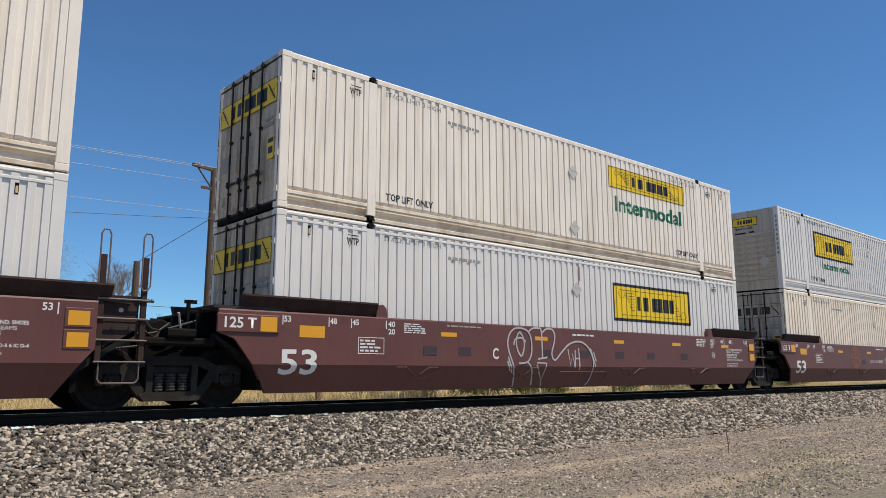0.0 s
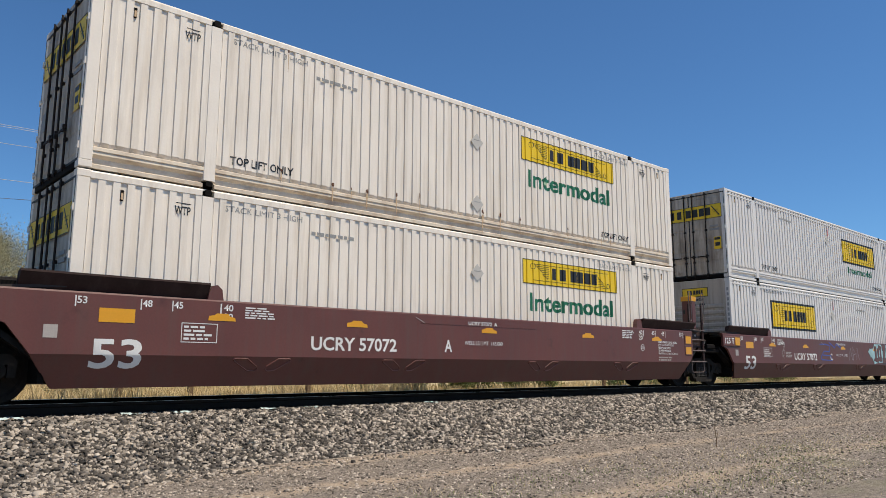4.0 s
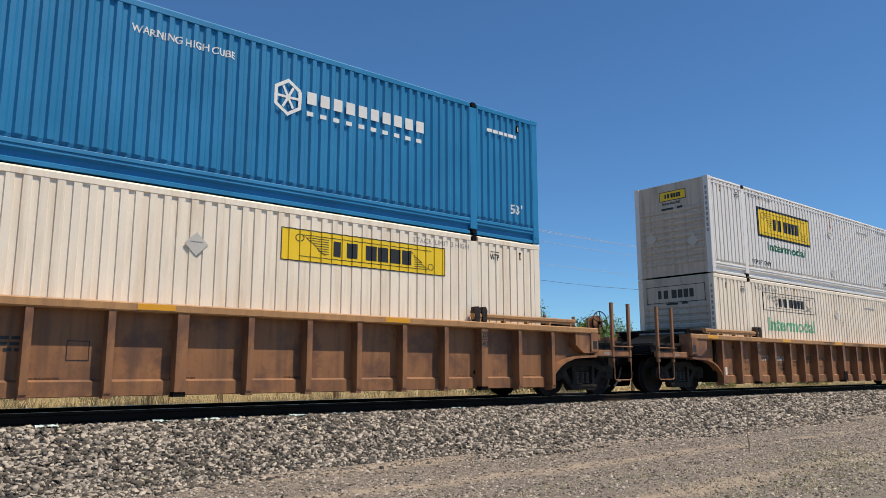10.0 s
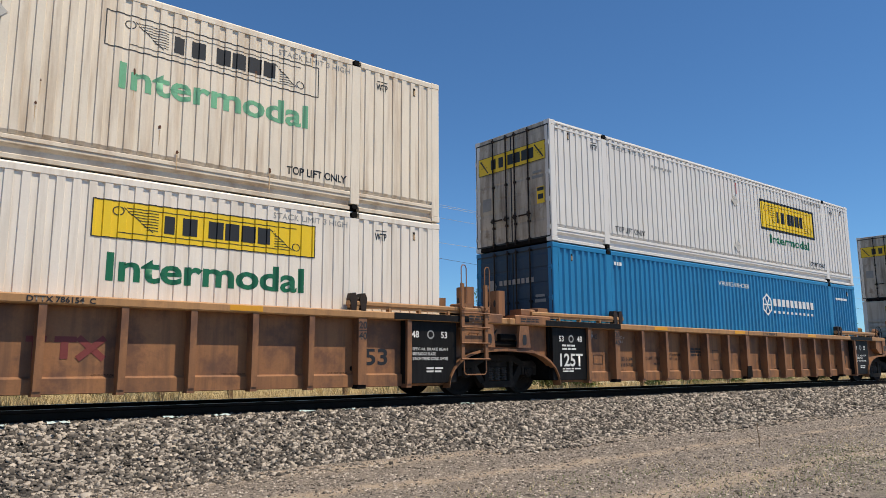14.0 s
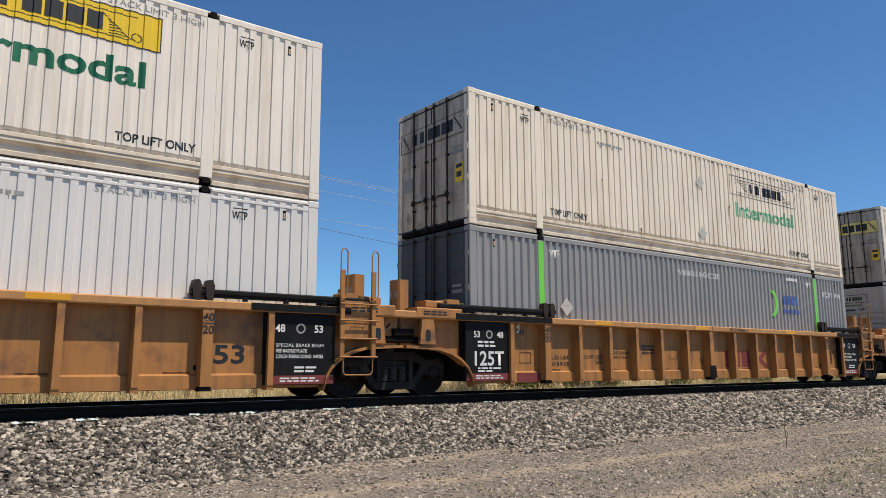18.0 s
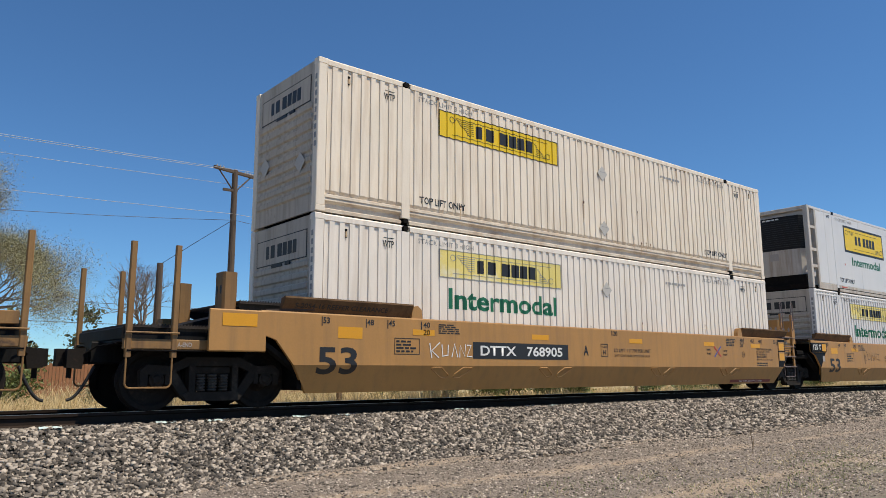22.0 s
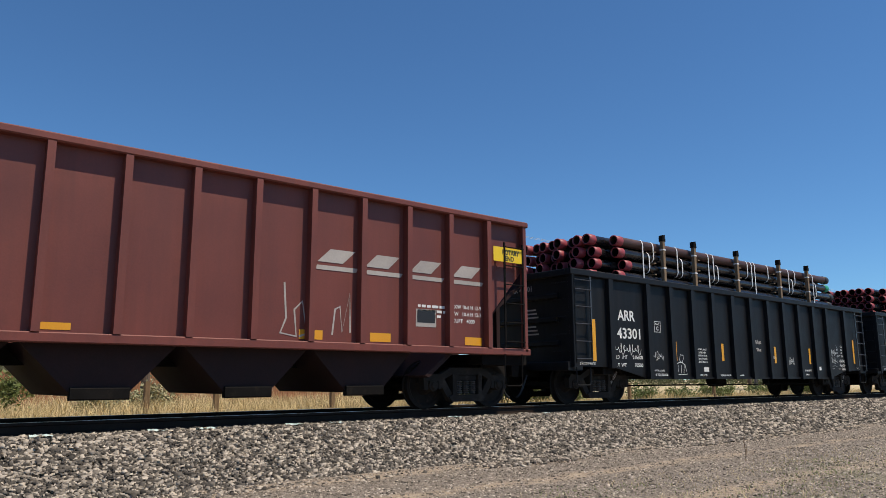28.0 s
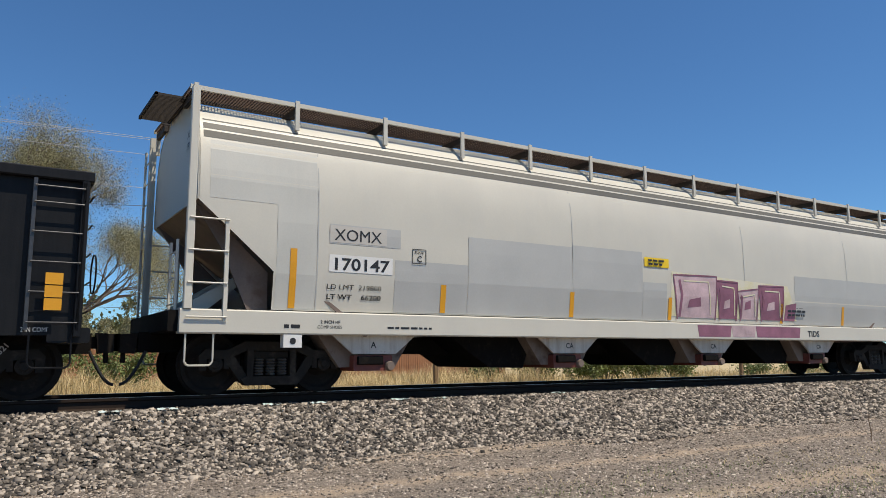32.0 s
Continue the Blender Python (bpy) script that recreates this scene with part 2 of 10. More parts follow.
CABLE = paint("black_cable", (0.03, 0.03, 0.035), 0.6, var=0.1, bump=0)
PORCELAIN = paint("grey_porcelain", (0.42, 0.42, 0.42), 0.3, var=0.05)
LITTER = paint("pale_plastic", (0.55, 0.66, 0.64), 0.4, var=0.15)

# ---- mesh helpers ----
class Shape:
    """Vertices and faces of one mesh."""

    def __init__(self):
        self.v, self.f = [], []

    def quad(self, a, b, c, d):
        k = len(self.v)
        self.v += [a, b, c, d]
        self.f.append((k, k + 1, k + 2, k + 3))
        return self

    def box(self, x0, x1, y0, y1, z0, z1, c=0.0):
        """A box; c chamfers the edges that run along its longest side."""
        if c:
            s = (x1 - x0, y1 - y0, z1 - z0)
            ax = s.index(max(s))
            lo, hi = [(x0, x1), (y0, y1), (z0, z1)][ax]
            (a0, a1), (b0, b1) = [r for i, r in enumerate(((x0, x1), (y0, y1), (z0, z1))) if i != ax]
            ring = [(a0 + c, b0), (a1 - c, b0), (a1, b0 + c), (a1, b1 - c), (a1 - c, b1), (a0 + c, b1), (a0, b1 - c), (a0, b0 + c)]
            return self.extrude(ring, ax, lo, hi)
        k = len(self.v)
        self.v += [(x, y, z) for x in (x0, x1) for y in (y0, y1) for z in (z0, z1)]
        self.f += [tuple(k + i for i in q) for q in ((0, 1, 3, 2), (4, 6, 7, 5), (0, 4, 5, 1), (2, 3, 7, 6), (0, 2, 6, 4), (1, 5, 7, 3))]
        return self

    def extrude(self, ring, axis, lo, hi, cap=True):
        """A prism: ring lies in the plane of the two other axes, in x, y, z order."""
        k, m = len(self.v), len(ring)
        for w in (lo, hi):
            for a, b in ring:
                self.v.append(((w, a, b), (a, w, b), (a, b, w))[axis])
        for i in range(m):
            j = (i + 1) % m
            self.f.append((k + i, k + j, k + m + j, k + m + i))
        if cap:
            self.f.append(tuple(k + i for i in reversed(range(m))))
            self.f.append(tuple(k + m + i for i in range(m)))
        return self

    def tube(self, p, q, r, n=8, r2=None, cap=True):
        p, q = Vector(p), Vector(q)
        r2 = r if r2 is None else r2
        d = (q - p).normalized()
        u = d.orthogonal().normalized()
        w = d.cross(u)
        k = len(self.v)
        for c, rr in ((p, r), (q, r2)):
            for i in range(n):
                a = 2 * math.pi * i / n
                self.v.append(tuple(c + (u * math.cos(a) + w * math.sin(a)) * rr))
        for i in range(n):
            j = (i + 1) % n
            self.f.append((k + i, k + j, k + n + j, k + n + i))
        if cap:
            self.f.append(tuple(k + i for i in reversed(range(n))))
            self.f.append(tuple(k + n + i for i in range(n)))
        return self

    def path(self, pts, r, n=6):
        """One bent rod through the points."""
        p = [Vector(q) for q in pts]
        k, m = len(self.v), len(p)
        u = None
        for j in range(m):
            d = ((p[j] - p[j - 1]).normalized() if j else Vector()) + ((p[j + 1] - p[j]).normalized() if j < m - 1 else Vector())
            d.normalize()
            u = d.orthogonal().normalized() if u is None else (u - d * u.dot(d)).normalized()
            w = d.cross(u)
            for i in range(n):
                a = 2 * math.pi * i / n
                self.v.append(tuple(p[j] + (u * math.cos(a) + w * math.sin(a)) * r))
        for j in range(m - 1):
            for i in range(n):
                i2 = (i + 1) % n
                self.f.append((k + j * n + i, k + j * n + i2, k + (j + 1) * n + i2, k + (j + 1) * n + i))
        self.f.append(tuple(k + i for i in reversed(range(n))))
        self.f.append(tuple(k + (m - 1) * n + i for i in range(n)))
        return self

    def lathe(self, prof, axis_at, n=24, axis=1):
        """Turned about the y axis (or x): prof of (radius, place along the axis)."""
        ax, az = axis_at
        k, m = len(self.v), len(prof)
        for i in range(n):
            a = 2 * math.pi * i / n
            for r, y in prof:
                u, w = ax + r * math.cos(a), az + r * math.sin(a)
                self.v.append((u, y, w) if axis == 1 else (y, u, w))
        for i in range(n):
            j = (i + 1) % n
            for s in range(m - 1):
                self.f.append((k + i * m + s, k + i * m + s + 1, k + j * m + s + 1, k + j * m + s))
        return self

    def plate(self, ring, y0, y1):
        """A flat plate: its outline in x and z."""
        return self.extrude(ring, 1, y0, y1)

    def welded(self):
        """Joins corners that lie in one place."""
        seen, to = {}, []
        v = []
        for p in self.v:
            k = tuple(round(c, 4) for c in p)
            if k not in seen:
                seen[k] = len(v)
                v.append(p)
            to.append(seen[k])
        self.v, self.f = v, [tuple(to[i] for i in f) for f in self.f]
        return self

    def mesh(self, name):
        me = bpy.data.meshes.new(name)
        me.from_pydata(self.v, [], self.f)
        me.update()
        return me


MESHES = {}


def cached(key, make):
    if key not in MESHES:
        MESHES[key] = make()
    return MESHES[key]


def part(name, shape, material, parent=None, label="", smooth=False):
    """One mesh object under a thing or under a part. shape: a Shape or a mesh that is shared."""
    me = shape.mesh(name) if isinstance(shape, Shape) else shape
    if not me.materials:
        me.materials.append(material)
    ob = new(name, me)
    if me.materials[0] != material:
        ob.material_slots[0].link = "OBJECT"
        ob.material_slots[0].material = material
    if smooth:
        me.shade_smooth()
    if parent:
        ob.parent = parent
    if label:
        ob["label"] = label
    return ob


def thing(name, label, category, at=(0, 0, 0), group=""):
    ob = new(name)
    ob.location = at
    ob.empty_display_size = 0.3
    return tagged(ob, label, category, group)


def text_mesh(s, h, width=None):
    """Lettering of cap height h (and of that width), standing in the plane y = 0 and facing -y."""
    def make():
        cu = bpy.data.curves.new("lettering", "FONT")
        cu.body = s
        cu.resolution_u = 3
        cu.offset = 0.024 if s == "Intermodal" else 0.0 if "M" in s else 0.021
        ob = bpy.data.objects.new("lettering", cu)
        me = bpy.data.meshes.new_from_object(ob)
        bpy.data.objects.remove(ob)
        bpy.data.curves.remove(cu)
        a = np.empty(len(me.vertices) * 3)
        me.vertices.foreach_get("co", a)
        a = a.reshape(-1, 3)
        lo, hi = a.min(0), a.max(0)
        ky = h / 0.70
        kx = width / (hi[0] - lo[0]) if width else ky
        b = np.stack([(a[:, 0] - lo[0]) * kx, a[:, 2] * 0, a[:, 1] * ky], 1)
        me.vertices.foreach_set("co", b.ravel())
        me.update()
        return me
    return cached(("text", s, h, width), make)


def letters(parent, s, h, x, z, y, material, width=None, name="lettering", label=""):
    ob = part(name, text_mesh(s, h, width), material, parent, label)
    ob.location = (x, y, z)
    return ob


def end_letters(parent, s, h, x, y, z, material, width=None):
    """Lettering on an end that faces -x."""
    ob = part("lettering", text_mesh(s, h, width), material, parent)
    ob.matrix_basis = pose(x, y, z, 0, 0, -90)
    return ob


def bars(parent, x, z, y, w, h, rows, material, seed=0, name="small_print"):
    """Writing too small to read: rows of plain bars."""
    def make():
        r = random.Random(seed)
        s = Shape()
        step = h / rows
        for k in range(rows):
            cx, end = 0.0, w * r.uniform(0.7, 1.0)
            while cx < end - 0.03:
                c = min(r.uniform(0.06, 0.2), end - cx)
                z0 = h - (k + 0.8) * step
                s.quad((cx, 0, z0), (cx + c, 0, z0), (cx + c, 0, z0 + step * 0.55), (cx, 0, z0 + step * 0.55))
                cx += c + 0.03
        return s.mesh(name)
    ob = part(name, cached(("bars", w, h, rows, seed), make), material, parent)
    ob.location = (x, y, z)
    return ob


def flat(parent, name, x0, x1, z0, z1, y, material, label=""):
    """A thin painted or taped rectangle on a side that faces -y."""
    w, h = round(x1 - x0, 3), round(z1 - z0, 3)
    me = cached(("flat", w, h), lambda: Shape().quad((0, 0, 0), (w, 0, 0), (w, 0, h), (0, 0, h)).mesh("flat"))
    ob = part(name, me, material, parent, label)
    ob.location = (x0, y, z0)
    return ob


def frame_lines(parent, name, x0, x1, z0, z1, y, t, material):
    w, h = round(x1 - x0, 3), round(z1 - z0, 3)

    def make():
        s = Shape()
        for a, b, c, d in ((0, w, 0, t), (0, w, h - t, h), (0, t, t, h - t), (w - t, w, t, h - t)):
            s.quad((a, 0, c), (b, 0, c), (b, 0, d), (a, 0, d))
        return s.mesh(name)
    ob = part(name, cached(("lines", w, h, t), make), material, parent)
    ob.location = (x0, y, z0)
    return ob


def stroke(parent, name, pts, width, y, material, label=""):
    """A brushed or sprayed line on a side that faces -y: pts of (x, z)."""
    s = Shape()
    for x, z in ribbon(pts, width):
        s.v.append((x, y - 0.0002 * (len(s.v) // 2), z))
    s.f = [(2 * k, 2 * k + 2, 2 * k + 3, 2 * k + 1) for k in range(len(pts) - 1)]
    return part(name, s, material, parent, label)


def ribbon(pts, width):
    """The two edges of a line of even width, point by point."""
    out = []
    for k, (x, z) in enumerate(pts):
        ux = uz = 0.0
        for i, j in ((k - 1, k), (k, k + 1)):
            if i >= 0 and j < len(pts):
                l = math.hypot(pts[j][0] - pts[i][0], pts[j][1] - pts[i][1]) or 1
                ux, uz = ux + (pts[j][0] - pts[i][0]) / l, uz + (pts[j][1] - pts[i][1]) / l
        l = math.hypot(ux, uz)
        ux, uz = (ux / l, uz / l) if l > 0.2 else (1.0, 0.0)
        h = width / 2
        out += [(x + uz * h, z - ux * h), (x - uz * h, z + ux * h)]
    return out

# ---- the train ----
YC, RAIL = 12.565, 0.84
LOW, HIGH = 0.49, 3.414
MOVING = []


def on_train(ob, x, z=0.0):
    """Puts a thing on the track, x metres along it at the clip's start, and lets it roll with the train."""
    ob.location = (x, YC, RAIL + z)
    MOVING.append((ob, x, RAIL + z, YC))
    return ob


ADVANCE = [(0, 0.0), (4, -45.74), (8, -91.46), (12, -137.15), (16, -182.86), (20, -228.63), (24, -274.44), (28, -320.30), (32, -366.44)]



# ---- shipping containers, 53 feet long ----
CL, CW, CH = 15.99, 1.295, 2.896
LP = (1.89, CL - 2.09)
BAYS = ((0.19, LP[0]), (LP[0] + 0.2, LP[1]), (LP[1] + 0.2, CL - 0.19))


def groove_profile(kind):
    """The side sheet in plan: places along the wall and depths behind its face."""
    pts = []
    for a, b in BAYS:
        if kind == "narrow":
            n = max(1, round((b - a) / 0.2135))
            p = (b - a) / n
            pts.append((a, 0.0))
            for k in range(n):
                g = a + p * (k + 0.5)
                pts += [(g - p * 0.47, 0.0), (g - p * 0.47 + 0.007, 0.022), (g - 0.004, 0.022), (g + 0.004, 0.0)]
            pts.append((b, 0.0))
        else:
            n = max(1, round((b - a) / 0.20))
            p = (b - a) / n
            pts.append((a, 0.0))
            for k in range(n):
                g = a + p * k
                pts += [(g + p * 0.28, 0.0), (g + p * 0.46, 0.036), (g + p * 0.74, 0.036), (g + p * 0.92, 0.0)]
            pts.append((b, 0.0))
    return pts


PROFILES = {k: groove_profile(k) for k in ("narrow", "even")}


def depth_at(kind, x):
    pts = PROFILES[kind]
    for (a, d), (b, e) in zip(pts, pts[1:]):
        if a <= x <= b:
            return d + (e - d) * (x - a) / (b - a) if b > a else d
    return 0.0


TUCK = 0.048


def sheet(kind, x0, x1, z0, z1, out, side=-1, tuck=False):
    """The corrugated sheet from x0 to x1, out metres proud of the wall's face; tuck folds its foot in over the bottom rail."""
    xs = [(x0, depth_at(kind, x0))] + [q for q in PROFILES[kind] if x0 < q[0] < x1] + [(x1, depth_at(kind, x1))]
    s = Shape()
    for (a, d), (b, e) in zip(xs, xs[1:]):
        y0, y1 = side * (CW + out - d), side * (CW + out - e)
        s.quad((a, y0, z0), (b, y1, z0), (b, y1, z1), (a, y0, z1))
        if tuck:
            y2 = side * (CW - TUCK)
            s.quad((a, y2, z0 - 0.055), (b, y2, z0 - 0.055), (b, y1, z0), (a, y0, z0))
    return s


def draped_text(text, h, width, x, kind):
    """Lettering that follows the grooves of the wall; x is where it begins."""
    def make():
        me = text_mesh(text, h, width).copy()
        bm = bmesh.new()
        bm.from_mesh(me)
        for px, d in PROFILES[kind]:
            if x < px < x + width:
                bmesh.ops.bisect_plane(bm, geom=bm.verts[:] + bm.edges[:] + bm.faces[:], plane_co=(px - x, 0, 0), plane_no=(1, 0, 0))
        for v in bm.verts:
            v.co.y = depth_at(kind, x + v.co.x)
        bm.to_mesh(me)
        bm.free()
        me.materials.clear()
        return me
    return cached(("draped", text, h, width, x, kind), make)


def logo(root, style, x0, base, kind):
    """The maker's panel, drawn as plain shapes, with the word below it. style: bordered, yellow, faded, outline or smooth."""
    w = 3.64
    big = style in ("bordered", "large")
    z0, z1 = (1.38, 2.35) if big else (1.96, 2.53)
    face = {"bordered": YELLOW, "large": YELLOW, "yellow": YELLOW, "faded": FADEDYELLOW, "outline": None}[style]
    t = 0.004
    y = -CW
    if big:
        me = cached(("panel", w, z0, z1, x0, kind, "edge"), lambda: sheet(kind, x0, x0 + w, z0, z1, t).mesh("logo_border"))
        part("logo_border", me, INK, root, "black border of the logo panel")
        t += 0.004
        m = 0.075
    else:
        m = 0.0
    if face:
        a, b, c, d = x0 + m, x0 + w - m, z0 + m, z1 - m
        part("logo_panel", cached(("panel", a, b, c, d, kind, t), lambda: sheet(kind, a, b, c, d, t).mesh("logo_panel")), face, root, "yellow logo panel")
        t += 0.004

    def bit(name, a, b, c, d, material=INK, lean=0.0):
        part(name, cached(("bit", a, b, c, d, kind, t), lambda: sheet(kind, a, b, c, d, t).mesh(name)), material, root)

    def linework():
        """The thin border, two fans of ruled lines and the rings beside the name."""
        q = Shape()
        e = 0.016

        def line(a, b, c, d):
            l = sheet(kind, a, b, c, d, t)
            n = len(q.v)
            q.v += l.v
            q.f += [tuple(i + n for i in f) for f in l.f]
        if not big:
            for a, b, c, d in ((x0, x0 + w, z0, z0 + e), (x0, x0 + w, z1 - e, z1), (x0, x0 + e, z0 + e, z1 - e), (x0 + w - e, x0 + w, z0 + e, z1 - e)):
                line(a, b, c, d)
        h = z1 - z0
        top, low = z1 - h * 0.17, z0 + h * 0.17
        for k in range(8):
            u = k / 7
            dz = h * 0.075 * k
            line(x0 + w * (0.13 + 0.085 * u), x0 + w * (0.90 if k == 0 else 0.262), top - dz - 0.005, top - dz + 0.005)
            line(x0 + w * (0.10 if k == 0 else 0.79), x0 + w * (0.87 - 0.085 * u), low + dz - 0.005, low + dz + 0.005)
        for xa, za, dx, dz in ((0.12, top, 0.12, -h * 0.58), (0.88, low, -0.12, h * 0.58)):
            n = 26
            run = [(x0 + w * (xa + dx * k / n), za + dz * k / n) for k in range(n + 1)]
            for (a, c), (b, d) in zip(run, run[1:]):
                q.quad(*[(x, -(CW + t - depth_at(kind, x)), z) for x, z in ((a, c - 0.007), (b, d - 0.007), (b, d + 0.007), (a, c + 0.007))])
        for cx, cz in ((0.10, top - h * 0.10), (0.90, low + h * 0.10)):
            l = ring_on_sheet(kind, x0 + w * cx, cz, h * 0.12, 0.013, t)
            n = len(q.v)
            q.v += l.v
            q.f += [tuple(i + n for i in f) for f in l.f]
        return q.mesh("logo_linework")
    part("logo_linework", cached(("linework", kind, x0, z0, t, style == "faded"), linework), FADEDINK if style == "faded" else INK, root)
    zc, hh = (z0 + z1) / 2, (z1 - z0) * (0.19 if big else 0.24)
    # the name as six plain blocks
    for a, b in ((0.285, 0.33), (0.362, 0.425), (0.475, 0.542), (0.553, 0.618), (0.629, 0.694), (0.705, 0.765)):
        bit("logo_block", x0 + w * a, x0 + w * b, zc - hh, zc + hh)


def ring_on_sheet(kind, cx, cz, r, width, out):
    s = Shape()
    n = 20
    for i in range(n):
        a, b = 2 * math.pi * i / n, 2 * math.pi * (i + 1) / n
        q = [(cx + 1.2 * rr * math.cos(u), cz + rr * math.sin(u)) for rr, u in ((r, a), (r, b), (r - width, b), (r - width, a))]
        s.quad(*[(x, -(CW + out - depth_at(kind, x)), z) for x, z in q])
    return s


def diamond(root, x, z, kind, size=0.19):
    me = cached(("diamond", kind, x, size), lambda: Shape().plate([(-size, 0), (0, -size), (size, 0), (0, size)], -CW - 0.012, -CW - 0.004).mesh("placard"))
    ob = part("placard", me, DULLPLACARD, root, "diamond-shaped placard holder")
    ob.location = (x, 0, z)
    me = cached(("dial", size), lambda: Shape().plate([(-size * 0.5, 0.0), (size * 0.5, 0.0), (size * 0.5, 0.012), (-size * 0.5, 0.012)], -CW - 0.015, -CW - 0.0125).mesh("placard_bar"))
    ob = part("placard_bar", me, FADEDINK, root)
    ob.location = (x, 0, z + 0.03)


MARK = paint("faded_maroon_mark", (0.19, 0.035, 0.030), 0.6, var=0.2)
DULLPLACARD = paint("grey_placard_metal", (0.52, 0.49, 0.44), 0.6, metal=0.0, var=0.1)


def rail_ring(side):
    """The bottom side rail in section: a lip, a hollow and a foot."""
    o = side * CW
    i = -side
    return [(o + i * 0.004, 0.325), (o + i * 0.012, 0.335), (o + i * 0.10, 0.345), (o + i * 0.10, 0.0), (o + i * 0.012, 0.0), (o + i * 0.012, 0.06),
            (o + i * 0.07, 0.085), (o + i * 0.07, 0.165), (o + i * 0.03, 0.20), (o + i * 0.012, 0.215), (o + i * 0.016, 0.265), (o, 0.272)]


def top_rail_ring(side, ridged):
    """The top side rail in section: a plain lip, or two ridges with a hollow between them."""
    o, i = side * (CW + 0.006), -side
    if not ridged:
        return [(o + i * 0.014, 2.768), (o, 2.776), (o, 2.862), (o + i * 0.016, CH - 0.012), (o + i * 0.08, CH - 0.012), (o + i * 0.08, 2.768)]
    return [(o + i * 0.012, 2.700), (o, 2.708), (o, 2.742), (o + i * 0.034, 2.762), (o + i * 0.034, 2.800), (o, 2.822), (o, 2.852), (o + i * 0.03, CH - 0.016),
            (o + i * 0.085, CH - 0.012), (o + i * 0.085, 2.700)]


def container(label, paint_, door_paint, kind="narrow", nose=False, logo_style=None, word=None, lift=True, wear=0, group="containers on the train"):
    """One container on an Empty at the foot of its leading end; it lies along x."""
    root = thing("shipping_container", label, "shipping container", group=group)
    P = paint_
    RP = {WHITE: WHITE, BLUE: BLUE, GREYBOX: GREYBOX}.get(P, GRIMYRAIL)

    def far_wall():
        q = sheet(kind, BAYS[0][0], BAYS[2][1], 0.405, 2.80, 0.0, 1, True)
        q.extrude(rail_ring(1), 0, BAYS[0][0], BAYS[2][1])
        return q.mesh("side_wall")
    part("side_wall", cached(("far_wall", kind), far_wall), P, root)
    for side in (-1, 1):
        for k, (a, b) in enumerate(BAYS if side < 0 else ((0.17, CL - 0.17),)):
            part("top_rail", cached(("top_rail", side, k, P is WHITE), lambda: Shape().extrude(top_rail_ring(side, P is WHITE), 0, a, b).mesh("top_rail")), P, root)
        for x in LP:
            me = cached(("lift_post", side), lambda: Shape().box(0, 0.2, *sorted((side * (CW + 0.004), side * (CW - 0.10))), 0.11, 2.77, 0.01).mesh("lift_post"))
            part("lift_post", me, P, root).location = (x, 0, 0)
    side = -1
    for k, (a, b) in enumerate(BAYS):
        part("side_wall", cached(("wall", kind, side, k), lambda: sheet(kind, a, b, 0.405, 2.80, 0.0, side, True).mesh("side_wall")), P, root)
        part("bottom_rail", cached(("rail", side, k), lambda: Shape().extrude(rail_ring(side), 0, a, b).mesh("bottom_rail")), RP, root)
    for x in LP:
        for z in (0.0, 2.77):
            me = cached(("lift_casting", side, z), lambda: Shape().box(0.045, 0.155, *sorted((side * (CW + 0.012), side * (CW - 0.16))), 0.02, 0.115 if z else 0.10, 0.015).mesh("lift_casting"))
            part("lift_casting", me, GRIME, root, "dark cast lifting fitting").location = (x, 0, z)
    me = cached(("notch", side), lambda: Shape().box(0, 0.05, *sorted((side * (CW + 0.006), side * (CW - 0.02))), 0, 0.16).mesh("tie_notch"))
    slot = cached(("slot", side), lambda: Shape().box(0, 0.032, *sorted((side * (CW + 0.010), side * (CW + 0.007))), 0, 0.10).mesh("slot_liner"))
    for x in (0.62, CL - 0.66):
        n = part("tie_notch", me, GRIME, root, "dark slotted lashing point")
        n.location = (x, 0, 2.50)
        part("slot_liner", slot, RUSTRUN, n).location = (0.009, 0, 0.015)
    for side in (-1, 1):
        for x in (0.0, CL - 0.19):
            me = cached(("corner_post", side), lambda: Shape().box(0, 0.19, *sorted((side * (CW + 0.002), side * (CW - 0.16))), 0.12, CH - 0.12, 0.012).mesh("corner_post"))
            part("corner_post", me, P, root).location = (x, 0, 0)
            for z in (0.0, CH - 0.12):
                me = cached(("casting", side), lambda: Shape().box(0, 0.19, *sorted((side * (CW + 0.004), side * (CW - 0.17))), 0.0, 0.12, 0.014).mesh("corner_casting"))
                part("corner_casting", me, P, root).location = (x, 0, z)
    part("roof", cached("roof", lambda: Shape().box(0.05, CL - 0.05, -CW + 0.02, CW - 0.02, CH - 0.03, CH - 0.004).mesh("roof")), P, root)
    part("floor_deck", cached("deck", lambda: Shape().box(0.05, CL - 0.05, -CW + 0.1, CW - 0.1, 0.08, 0.14).mesh("floor_deck")), GRIME, root)
    part("rear_wall", cached("rear", lambda: Shape().box(CL - 0.06, CL - 0.03, -CW + 0.16, CW - 0.16, 0.02, CH - 0.02).mesh("rear_wall")), P, root)
    if nose:
        nose_end(root, P, nose)
    else:
        door_end(root, door_paint, P, logo_style)
    if logo_style:
        x0 = 2.83 if nose else CL - 2.79 - 3.64
        logo(root, logo_style, x0, 0, kind)
        if word:
            big = logo_style in ("bordered", "large")
            h, w, dx, z = (0.26, 2.62, 0.55, 0.99) if big else (0.40, 3.2, 0.24, 1.35)
            ob = part("lettering", draped_text("Intermodal", h, w, x0 + dx, kind), word, root, "green lettering on the side")
            ob.location = (x0 + dx, -CW - 0.004, z)
